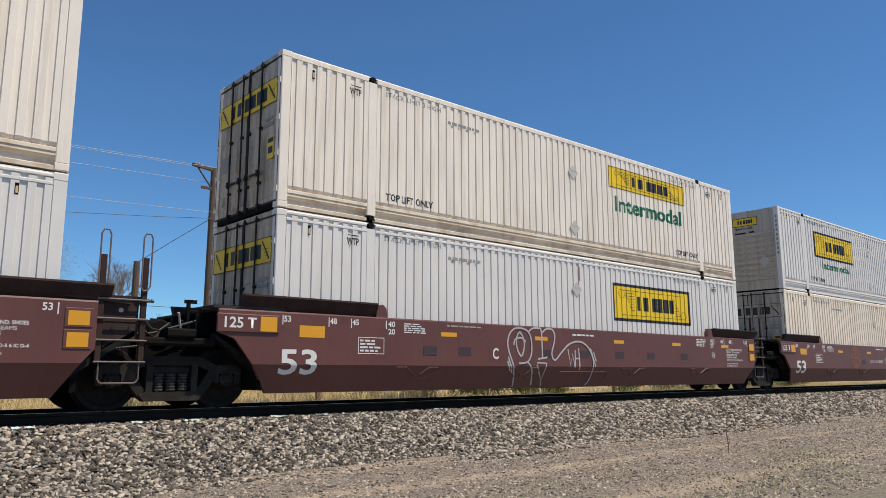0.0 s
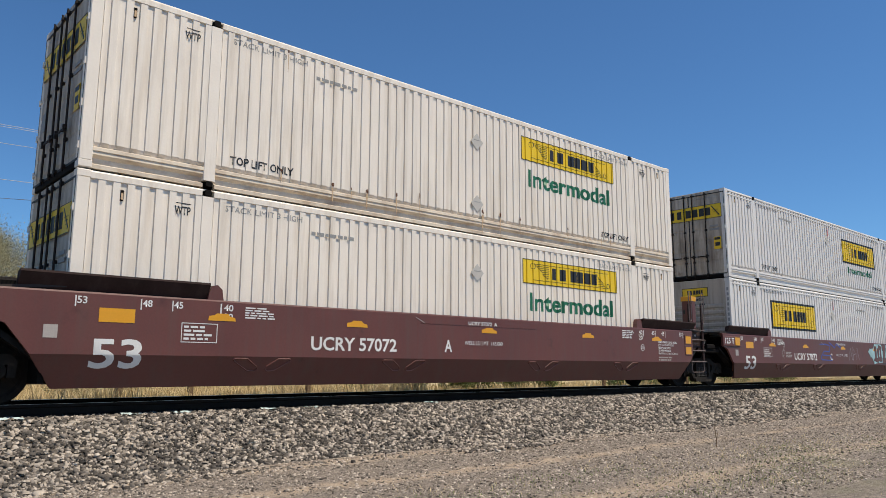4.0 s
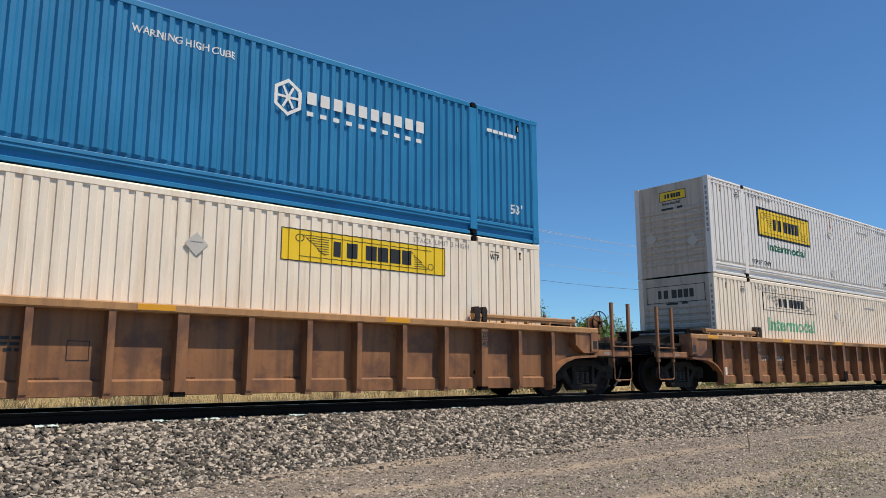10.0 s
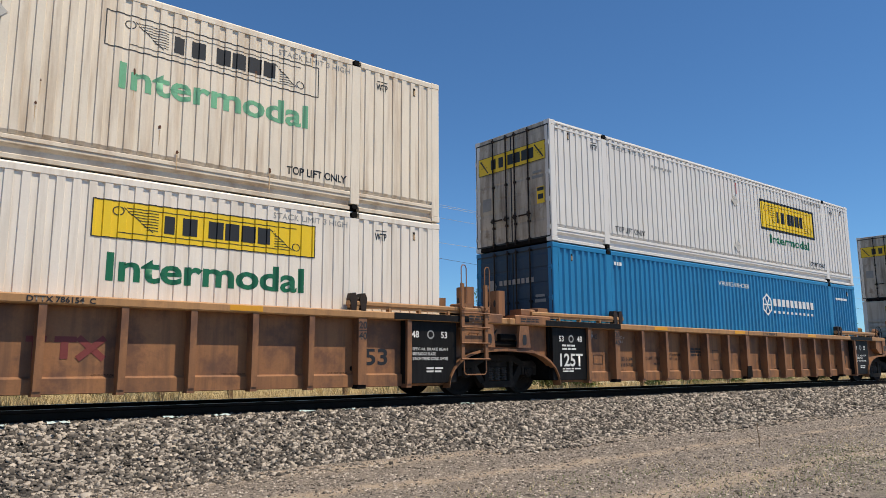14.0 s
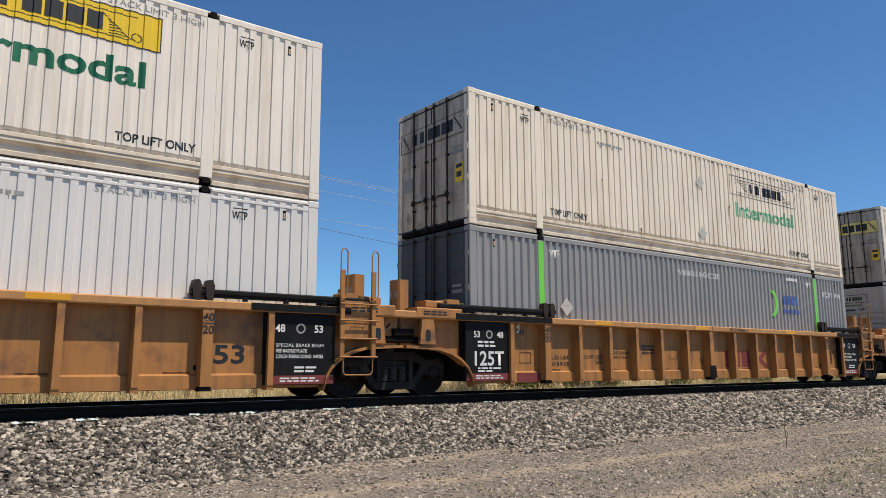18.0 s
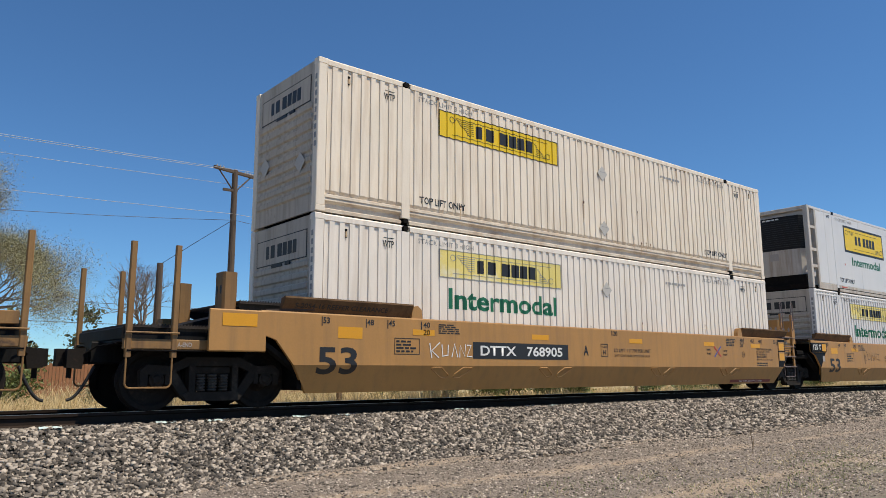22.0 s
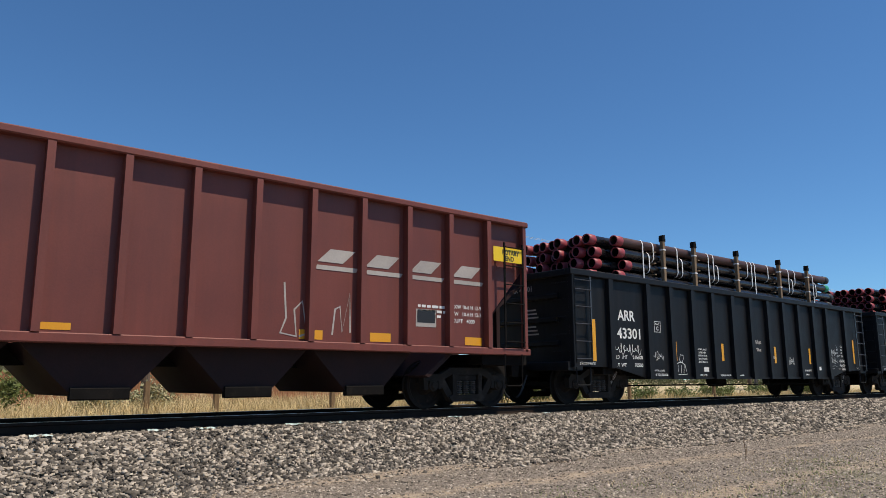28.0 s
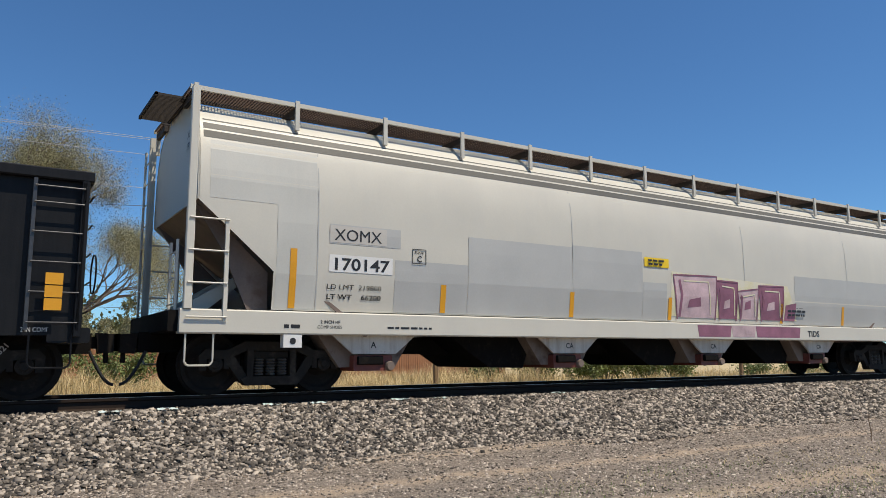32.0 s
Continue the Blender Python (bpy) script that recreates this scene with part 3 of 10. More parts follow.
    if lift:
        for x in (2.34, 12.62) if lift != "low" else ():
            part("lettering", draped_text("TOP LIFT ONLY", 0.135, 1.2, x, kind), INK, root).location = (x, -CW - 0.004, 0.47)
        for x in (8.1,):
            diamond(root, x, 2.06, kind)
            if lift != "low":
                diamond(root, x, 0.66, kind)
        for x in (2.3, 12.4):
            part("lettering", draped_text("STACK LIMIT 3 HIGH", 0.10, 1.45, x, kind), FADEDINK, root).location = (x, -CW - 0.004, 2.58)
        bars(root, 10.6 if nose else 3.95, 2.36, -CW - 0.005, 1.15, 0.11, 1, FADEDINK, 7)
        if P is WHITE:
            flat(root, "red_mark", 8.2, 8.24, 2.28, 2.62, -CW - 0.005, REDPAINT, "short upright red mark")
        for x in (1.45, 14.45):
            part("lettering", text_mesh("WTP", 0.13, 0.26), INK, root).location = (x, -CW - 0.005, 2.42)
            flat(root, "arrow_bar", x + 0.02, x + 0.26, 2.59, 2.605, -CW - 0.005, INK)
    if wear:
        r = random.Random(wear)
        for k in range(16):
            x, z = r.uniform(2.4, 13.5), r.choice((0.40, 0.44, 0.5, 2.66, 2.70, r.uniform(0.5, 2.2)))
            w, h = r.uniform(0.025, 0.10), r.uniform(0.04, 0.15)
            part("rust_spot", Shape().plate([(w * (0.5 + 0.5 * q * math.cos(u)), h * (0.5 + 0.5 * q * math.sin(u))) for u, q in [(j * 0.571, r.uniform(0.45, 1.0)) for j in range(11)]], -CW - 0.005, -CW - 0.003), RUSTSPOT, root).location = (x, 0, z)
            part("rust_run", Shape().plate([(0, 0), (w * 0.4, 0), (w * 0.3, -h * 2.5), (w * 0.15, -h * 3)], -CW - 0.0032, -CW - 0.002), RUSTRUN, root).location = (x + w * 0.3, 0, z)
    return root


RUSTSPOT = paint("rust_spot", (0.10, 0.04, 0.02), 0.9, var=0.3, scale=8)
RODSTEEL = paint("rusty_lock_rod_steel", (0.030, 0.021, 0.016), 0.7, gloss=0.2, var=0.35, scale=4, patch=(0.075, 0.035, 0.018), patch_at=0.58, patch_scale=6)
RUSTRUN = paint("rust_run", (0.54, 0.38, 0.23), 0.8, var=0.2, scale=8)


def door_end(root, paint_, frame_paint, style):
    """Two door leaves with four lock rods, on the end that faces -x."""
    part("door_sill", cached("sill", lambda: Shape().box(-0.0, 0.12, -CW + 0.17, CW - 0.17, 0.0, 0.12, 0.01).mesh("door_sill")), GRIME, root)
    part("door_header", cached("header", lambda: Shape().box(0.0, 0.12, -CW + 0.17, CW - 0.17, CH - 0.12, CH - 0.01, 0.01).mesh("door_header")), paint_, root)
    for side in (-1, 1):
        def leaf():
            s = Shape()
            y0, y1 = sorted((side * 0.012, side * (CW - 0.05)))
            s.box(0.012, 0.06, y0, y1, 0.13, CH - 0.125)
            for k in range(7):
                z = 0.22 + 0.355 * k
                s.extrude([(0.012, z), (0.004, z + 0.02), (0.004, z + 0.29), (0.012, z + 0.31)], 1, y0 + 0.05, y1 - 0.05)
            return s.mesh("door_leaf")
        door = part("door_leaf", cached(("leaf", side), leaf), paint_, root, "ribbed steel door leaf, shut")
        for k, f in enumerate((0.115, 0.47)):
            yy = side * CW * f
            part("lock_rod", cached(("rod", side, k), lambda: Shape().tube((-0.035, yy, 0.04), (-0.035, yy, CH - 0.05), 0.018, 8).mesh("lock_rod")), RODSTEEL, door, "rusty dark lock rod")

            me = cached("keeper", lambda: Shape().box(-0.05, 0.0, -0.035, 0.035, 0, 0.05).mesh("rod_bracket"))
            for z in (0.10, 0.52, 1.55, CH - 0.14):
                part("rod_bracket", me, RODSTEEL, door).location = (0, yy, z)
            part("rod_handle", cached(("rodh", side, k), lambda: Shape().box(-0.065, -0.045, *sorted((yy + side * 0.08, yy - side * (0.10 if k == 0 else 0.32))), 0.70, 0.735).box(-0.08, -0.03, *sorted((yy - side * 0.03, yy + side * 0.03)), 0.66, 0.775).mesh("rod_handle")), RODSTEEL, door)

        me = cached(("hinge", side), lambda: Shape().box(-0.012, 0.02, *sorted((side * (CW - 0.02), side * (CW - 0.15))), 0, 0.05, 0.006).tube((-0.012, side * (CW - 0.03), -0.03), (-0.012, side * (CW - 0.03), 0.08), 0.016, 6).mesh("hinge"))
        for z in (0.3, 0.95, 1.6, 2.3):
            part("hinge", me, frame_paint, door).location = (0, 0, z)
    def seals():
        s = Shape().box(0.0, 0.05, -0.016, 0.016, 0.13, CH - 0.13)
        for y in (-CW + 0.035, CW - 0.05):
            s.box(-0.004, 0.05, y, y + 0.015, 0.12, CH - 0.11)
        return s.box(-0.004, 0.05, -CW + 0.05, CW - 0.05, CH - 0.135, CH - 0.105).box(-0.004, 0.05, -CW + 0.05, CW - 0.05, 0.10, 0.135).mesh("door_seal")
    part("door_seal", cached("seal", seals), RUBBER, root, "black rubber seal round the doors")
    if style:
        face = YELLOW if style in ("bordered", "large", "yellow") else DOORGREY if style == "outline" else FADEDYELLOW
        part("end_logo_panel", cached("endlogo", lambda: Shape().box(-0.008, -0.004, -1.16, 1.16, 1.96, 2.42).mesh("end_logo_panel")), face, root, "logo panel across both doors")

        def blocks():
            s = Shape()
            for a, b in ((-0.70, -0.53), (-0.42, -0.26), (-0.10, 0.09), (0.14, 0.33), (0.38, 0.56), (0.60, 0.78)):
                s.box(-0.012, -0.0085, -b, -a, 2.06, 2.32)
            for z in (1.96, 2.408):
                s.box(-0.012, -0.0085, -1.16, 1.16, z, z + 0.012)
            for y in (-1.16, 1.148):
                s.box(-0.012, -0.0085, y, y + 0.012, 1.972, 2.408)
            for side in (-1, 1):
                s.extrude([(side * 1.10, 2.19 + side * 0.15), (side * 1.07, 2.19 + side * 0.17), (side * 0.80, 2.19 - side * 0.17), (side * 0.83, 2.19 - side * 0.18)], 0, -0.012, -0.0085)
            for k in range(4):
                s.box(-0.012, -0.0085, 0.84 + 0.06 * (3 - k), 1.06, 2.34 - 0.06 * k, 2.348 - 0.06 * k)
                s.box(-0.012, -0.0085, -1.06, -0.84 - 0.06 * (3 - k), 2.03 + 0.06 * k, 2.038 + 0.06 * k)
            return s.mesh("end_logo_block")
        part("end_logo_block", cached("endblocks", blocks), INK, root)
    part("warning_label", cached("warn", lambda: Shape().box(-0.010, -0.004, -1.10, -0.86, 0.92, 1.32).mesh("warning_label")), YELLOW, root, "yellow warning label")
    part("warning_print", cached("warnp", lambda: Shape().box(-0.014, -0.0105, -1.08, -0.88, 1.22, 1.30).box(-0.014, -0.0105, -1.06, -0.90, 1.02, 1.14).mesh("warning_print")), INK, root)
    part("data_plate", cached("dplate", lambda: Shape().box(-0.010, -0.004, 0.72, 1.02, 1.02, 1.34).mesh("data_plate")), FADEDINK, root)
    part("number_bar", cached("numb", lambda: Shape().box(-0.010, -0.004, -1.02, -0.74, 1.66, 1.72).box(-0.010, -0.004, -1.06, -0.72, 1.54, 1.61).mesh("number_bar")), FADEDINK, root)


def nose_end(root, paint_, how=1):
    """The closed end: a pressed panel with shallow horizontal ribs."""
    def panel():
        s = Shape()
        s.box(0.02, 0.06, -CW + 0.15, CW - 0.15, 0.02, CH - 0.02)
        return s.mesh("nose_panel")
    paint_ = DUSTYSHADENOSE
    pan = part("nose_panel", cached("nose", panel), paint_, root)
    me = cached("noserib", lambda: Shape().extrude([(0.02, 0), (-0.012, 0.03), (-0.012, 0.11), (0.02, 0.14)], 1, -CW + 0.22, CW - 0.22).mesh("pressed_rib"))
    for k in range(9):
        part("pressed_rib", me, paint_, pan).location = (0, 0, 0.34 + 0.2 * k)
    y0, y1, z0, z1 = (-0.98, 0.98, 2.14, 2.62) if how == 2 else (-0.52, 0.36, 2.36, 2.62)
    part("end_logo_border", cached(("nedge", how), lambda: Shape().box(0.012, 0.018, y0 - 0.02, y1 + 0.02, z0 - 0.02, z1 + 0.02).mesh("end_logo_border")), INK, root, "black edge of the logo panel")
    part("end_logo_panel", cached(("nlogo", how), lambda: Shape().box(0.008, 0.0118, y0, y1, z0, z1).mesh("end_logo_panel")), YELLOW if how == 1 else paint_, root, "logo panel on the closed end")

    def name_blocks():
        q = Shape()
        m, w = (z1 - z0) * 0.24, y1 - y0
        for a, b in ((0.20, 0.26), (0.30, 0.38), (0.44, 0.53), (0.55, 0.63), (0.65, 0.73), (0.75, 0.82)):
            q.box(0.004, 0.0076, y1 - w * b, y1 - w * a, z0 + m, z1 - m)
        return q.mesh("end_logo_block")
    part("end_logo_block", cached(("nblk", how), name_blocks), INK, root)
    end_letters(root, "Intermodal", 0.09, 0.012, 0.28, 2.22 if how != 2 else 1.98, INK, 0.62)
    part("vent_plate", cached("vent", lambda: Shape().box(-0.02, 0.0, -0.42, -0.24, 2.06, 2.12).box(-0.02, -0.005, -0.1, 0.3, 2.05, 2.11).mesh("vent_plate")), INK, root)
    part("placard", cached("npl", lambda: Shape().extrude([(0.72 - 0.2, 1.2), (0.72, 1.0), (0.92, 1.2), (0.72, 1.4)], 0, -0.03, -0.02).mesh("placard")), DULLPLACARD, root, "diamond-shaped placard holder")
    part("placard", cached("npl2", lambda: Shape().extrude([(-0.72 - 0.2, 1.0), (-0.72, 0.8), (-0.52, 1.0), (-0.72, 1.2)], 0, -0.03, -0.02).mesh("placard")), DULLPLACARD, root)
    part("number_bar", cached("nnum", lambda: Shape().box(0.008, 0.016, 0.15, 0.55, 1.95, 2.02).mesh("number_bar")), FADEDINK, root)
    part("post_number_bar", cached("npn", lambda: bar_column()), FADEDINK, root)


def bar_column():
    s = Shape()
    for k in range(9):
        s.box(-0.006, -0.001, -CW + 0.05, -CW + 0.11, 1.2 + k * 0.16, 1.2 + k * 0.16 + 0.1)
    return s.mesh("post_number_bar")

# ---- trucks, wheels, couplers ----
WR = 0.47
CAST = paint("dusty_cast_steel", (0.024, 0.02, 0.0165), 0.85, gloss=0.2, var=0.35, scale=5, patch=(0.052, 0.043, 0.034), patch_at=0.56, patch_scale=5, streak=(0.018, 0.015, 0.013), amount=0.6)
SPRINGSTEEL = paint("dusty_spring_steel", (0.055, 0.046, 0.038), 0.7, var=0.3, scale=6)


def wheelset_mesh():
    s = Shape()
    for side in (-1, 1):
        o = side
        prof = [(0.0, o * 0.90), (0.10, o * 0.90), (0.13, o * 0.84), (0.20, o * 0.775), (0.36, o * 0.79), (0.40, o * 0.825), (WR - 0.005, o * 0.825), (WR, o * 0.81),
                (WR + 0.004, o * 0.74), (WR + 0.03, o * 0.725), (WR + 0.028, o * 0.70), (0.40, o * 0.695), (0.36, o * 0.735), (0.15, o * 0.72), (0.09, o * 0.66), (0.085, 0.0)]
        s.lathe(prof, (0, 0), 28)
    return s.mesh("wheelset")


def side_frame(side):
    """A cast side frame with a spring window, two lightening holes and pedestal jaws."""
    y0, y1 = sorted((side * 0.95, side * 1.09))
    s = Shape()
    # top chord, two diagonal legs, bottom seat, pedestals
    s.plate([(-1.14, 0.60), (-1.04, 0.70), (-0.72, 0.68), (-0.44, 0.82), (0.44, 0.82), (0.72, 0.68), (1.04, 0.70), (1.14, 0.60), (1.0, 0.55), (0.70, 0.55), (0.40, 0.68), (-0.40, 0.68), (-0.70, 0.55), (-1.0, 0.55)], y0, y1)
    for k in (-1, 1):
        s.plate([(k * 0.78, 0.58), (k * 0.60, 0.60), (k * 0.36, 0.24), (k * 0.48, 0.18)], y0 + 0.01, y1 - 0.01)
        s.plate([(k * 0.40, 0.70), (k * 0.30, 0.70), (k * 0.30, 0.26), (k * 0.40, 0.26)], y0 - 0.02, y1 + 0.02)
        s.plate([(k * 1.14, 0.61), (k * 1.02, 0.61), (k * 1.02, 0.38), (k * 1.12, 0.38)], y0, y1)
        s.plate([(k * 0.76, 0.60), (k * 0.70, 0.60), (k * 0.68, 0.40), (k * 0.76, 0.40)], y0, y1)
    s.plate([(-0.50, 0.24), (-0.42, 0.14), (0.42, 0.14), (0.50, 0.24), (0.40, 0.28), (-0.40, 0.28)], y0 - 0.03, y1 + 0.03)
    return s.mesh("side_frame")


def spring_mesh():
    """A coil spring, upright: a turned shape with a bulge for each coil."""
    s = Shape()
    prof = []
    for k in range(6):
        prof += [(0.058, k * 0.045), (0.080, k * 0.045 + 0.012), (0.080, k * 0.045 + 0.03), (0.058, k * 0.045 + 0.042)]
    s.lathe(prof, (0, 0), 10)
    s.v = [(a, c, b) for a, b, c in s.v]
    return s.mesh("spring")


def bearing_cap(side):
    s = Shape()
    s.lathe([(0.0, side * 1.125), (0.055, side * 1.125), (0.075, side * 1.10), (0.115, side * 1.10), (0.12, side * 1.07), (0.12, side * 0.94)], (0, 0), 16)
    for k in range(3):
        a = 2 * math.pi * k / 3 + 0.5
        s.box(0.075 * math.cos(a) - 0.014, 0.075 * math.cos(a) + 0.014, *sorted((side * 1.10, side * 1.125)), 0.075 * math.sin(a) - 0.014, 0.075 * math.sin(a) + 0.014)
    return s.mesh("bearing_cap")


ROLLING = []


def truck(car, x, base=1.78, tag=""):
    """A two-axle truck under a car, its middle at x; z is from the rail's top."""
    def bolster():
        s = Shape()
        s.plate([(-0.28, 0.42), (0.28, 0.42), (0.22, 0.70), (-0.22, 0.70)], -0.98, 0.98)
        s.box(-0.3, 0.3, -0.3, 0.3, 0.70, 0.80, 0.03)
        for k in (-1, 1):
            s.box(k * 0.42 - 0.05, k * 0.42 + 0.05, -0.72, 0.72, 0.34, 0.46)
        return s.mesh("truck_bolster")
    t = part("truck", cached("bolster", bolster), CAST, car, "two-axle truck in black cast steel")
    t.location = (x, 0, 0)
    for side in (-1, 1):
        part("side_frame", cached(("sf", side), lambda: side_frame(side)), CAST, t)
        for sx in (-0.19, 0.0, 0.19):
            if side < 0:
                part("spring", cached("spring", spring_mesh), SPRINGSTEEL, t).location = (sx, side * 1.02, 0.29)
        flat_me = cached(("bh", side), lambda: Shape().box(-0.28, 0.28, *sorted((side * 0.98, side * 1.05)), 0.55, 0.68, 0.02).box(-0.19, 0.19, *sorted((side * 1.04, side * 1.056)), 0.585, 0.645).mesh("bolster_end"))
        part("bolster_end", flat_me, CAST, t)
    for k in (-1, 1):
        w = part("wheelset", cached("wheelset", wheelset_mesh), WHEEL, t, "steel wheels on one axle", smooth=False)
        w.location = (k * base / 2, 0, WR)
        ROLLING.append((w, car, k * base / 2))
        for side in (-1, 1):
            part("bearing_cap", cached(("cap", side), lambda: bearing_cap(side)), CAST, t).location = (k * base / 2, 0, WR)
        part("brake_shoe", cached(("shoe", k), lambda: Shape().box(*sorted((-k * (WR + 0.015), -k * (WR + 0.06))), -0.82, -0.70, -0.14, 0.14).box(*sorted((-k * (WR + 0.03), -k * (WR + 0.10))), -0.8, 0.8, -0.05, 0.05).mesh("brake_shoe")), CAST, t).location = (k * base / 2, 0, WR)
    return t


def coupler(car, x, facing):
    """A knuckle coupler whose face is at x; facing -1 points to -x."""
    def make():
        s = Shape()
        s.box(*sorted((0, -facing * 0.75)), -0.07, 0.07, 0.72, 0.90, 0.02)
        s.plate([(0, 0.66), (-facing * 0.22, 0.64), (-facing * 0.26, 0.96), (0, 0.94)], -0.20, -0.03)
        s.plate([(facing * 0.10, 0.68), (-facing * 0.10, 0.68), (-facing * 0.14, 0.95), (facing * 0.10, 0.95)], 0.06, 0.22)
        s.box(*sorted((-facing * 0.05, -facing * 0.12)), -0.02, 0.02, 0.5, 0.66)
        return s.mesh("coupler")
    c = part("coupler", cached(("coupler", facing), make), WHEEL, car, "rusty knuckle coupler")
    c.location = (x, 0, 0)

    def hose():
        s = Shape()
        pts = []
        for k in range(13):
            u = k / 12
            pts.append((-facing * (0.36 - 0.72 * u * 0.5), -0.34, 0.68 - 0.50 * math.sin(u * math.pi * 0.5)))
        s.path(pts, 0.024, 8)
        return s.mesh("brake_hose")
    part("brake_hose", cached(("hose", facing), hose), RUBBER, car, "hanging black air hose").location = (x, 0, 0)
    return c


def rungs(name, parent, x0, x1, zs, y, r, material):
    for z in zs:
        me = cached(("rung", round(x1 - x0, 3), r), lambda: Shape().tube((0, 0, 0), (x1 - x0, 0, 0), r, 8).mesh(name))
        part(name, me, material, parent).location = (x0, y, z)


def post(name, parent, x, y, z0, z1, w, d, material, label=""):
    me = cached(("post", round(z1 - z0, 3), w, d), lambda: Shape().box(-w / 2, w / 2, -d / 2, d / 2, 0, z1 - z0, min(w, d) * 0.15).mesh(name))
    ob = part(name, me, material, parent, label)
    ob.location = (x, y, z0)
    return ob


def hoop(parent, name, x0, x1, z0, z1, y, r, material):
    """A bent rod: a stirrup or a grab hoop."""
    def make():
        w, h = x1 - x0, z1 - z0
        c = min(0.06, abs(w) * 0.3)
        pts = [(0, 0, h), (0, 0, c), (c * 0.4, 0, c * 0.3), (c, 0, 0), (w - c, 0, 0), (w - c * 0.4, 0, c * 0.3), (w, 0, c), (w, 0, h)]
        return Shape().path(pts, r, 6).mesh(name)
    ob = part(name, cached(("hoop", round(x1 - x0, 3), round(z1 - z0, 3), r), make), material, parent)
    ob.location = (x0, y, z0)
    return ob

# ---- well cars; x runs from the leading end of the container, z from the rail's top ----
HY = 1.525
GRABIRON = paint("worn_pale_grab_iron", (0.15, 0.11, 0.10), 0.6, var=0.25)
CREASE, SLOPE = 0.70, 0.42


def bent_letters(car, s, h, x, z, material, width=None):
    """Lettering on a smooth well's side, bent where the side turns in."""
    def make():
        me = text_mesh(s, h, width).copy()
        bm = bmesh.new()
        bm.from_mesh(me)
        bmesh.ops.bisect_plane(bm, geom=bm.verts[:] + bm.edges[:] + bm.faces[:], plane_co=(0, 0, CREASE - z), plane_no=(0, 0, 1))
        for v in bm.verts:
            v.co.y = max(0.0, CREASE - z - v.co.z) * SLOPE
        bm.to_mesh(me)
        bm.free()
        me.materials.clear()
        return me
    ob = part("lettering", cached(("bent", s, h, z, width), make), material, car)
    ob.location = (x, -HY - 0.004, z)
    return ob


def smooth_side(side, short):
    """A folded side; short: at an articulated joint it ends before the ladder."""
    o = side * HY
    i = -side
    s = Shape()
    tail = [(CL + 0.47, 1.55), (CL + 0.47, 0.90), (CL + 0.30, CREASE)] if short else [(CL + 1.06, 1.55), (CL + 1.06, 1.20), (CL + 0.78, 1.10), (CL + 0.46, CREASE)]
    end, foot = tail[0][0], tail[-1][0]
    up = [(-1.06, 1.55)] + tail + [(-0.46, CREASE), (-0.78, 1.10), (-1.06, 1.20)]
    s.plate(up, *sorted((o, o + i * 0.06)))
    yl = o + i * SLOPE * (CREASE - 0.23)
    a, b, c, d = (-0.46, o, CREASE), (foot, o, CREASE), (foot - 0.30, yl, 0.23), (-0.12, yl, 0.23)
    s.quad(a, d, c, b)
    e = [(x, y + i * 0.06, z) for x, y, z in (a, b, c, d)]
    s.quad(e[0], e[1], e[2], e[3])
    s.quad(c, d, e[3], e[2])
    # rounded top edge
    s.extrude([(o, 1.55), (o + i * 0.01, 1.575), (o + i * 0.10, 1.575), (o + i * 0.10, 1.53)], 0, -1.06, end)
    return s.mesh("side_sill")


def guide_plate(side, end):
    """The flared loading guide on top of the side, near an end."""
    o, i = side * HY, -side
    a, b = (-0.66, 2.0) if end < 0 else (CL - 2.0, CL + 0.66)
    s = Shape()
    ring = [(o + i * 0.10, 1.58), (o - i * 0.035, 1.80), (o - i * 0.03, 1.83), (o + i * 0.11, 1.80), (o + i * 0.16, 1.58)]
    s.extrude(ring, 0, a, b)
    return s.mesh("loading_guide")


def lug(parent, x, side, z=1.575, material=GRIME):
    me = cached(("lug", side), lambda: Shape().plate([(-0.13, 0), (0.13, 0), (0.10, 0.17), (0.02, 0.24), (-0.07, 0.22), (-0.12, 0.1)], *sorted((side * (HY - 0.02), side * (HY - 0.14)))).mesh("corner_lug"))
    part("corner_lug", me, material, parent).location = (x, 0, z)


def pocket_lines(car, x, material):
    """A shallow V-shaped pocket in the lower side."""
    for k in (-1, 1):
        me = cached(("vee", k), lambda: vee(k))
        part("pocket_lip", me, material, car).location = (x, 0, 0)


def ring_plate(r, t):
    s = Shape()
    for i in range(20):
        a, b = 2 * math.pi * i / 20, 2 * math.pi * (i + 1) / 20
        s.quad(*[(q * math.cos(u), 0, q * math.sin(u)) for q, u in ((r - t, a), (r, a), (r, b), (r - t, b))][::-1])
    return s.mesh("load_ring")


def vee(k):
    s = Shape()
    ring = [(0.50, 0.665), (0.28, 0.665), (0.09, 0.54), (0.07, 0.50), (0.12, 0.465), (0.24, 0.475), (0.50, 0.625), (0.515, 0.645), (0.50, 0.665), (0.40, 0.665)]
    s.path([(k * a, -HY + SLOPE * (CREASE - b) - 0.004, b) for a, b in ring], 0.012, 6)
    return s.mesh("pocket_lip")


def common_well(car, body, inner_half=1.36, floor=0.42):
    """Floor, cross bearers and end bulkheads, which the container hides for the most part."""
    me = cached("bearer", lambda: Shape().box(-0.2, 0.2, -1.30, 1.30, 0.26, 0.489).mesh("cross_bearer"))
    for k in range(9):
        part("cross_bearer", me, GRIME, car).location = (0.4 + k * (CL - 0.8) / 8, 0, 0)
    me = cached("bulkhead", lambda: Shape().box(0, 0.08, -1.36, 1.36, 0.3, 1.5).mesh("bulkhead"))
    for e in (-0.30, CL + 0.22):
        part("bulkhead", me, GRIME, car).location = (e, 0, 0)


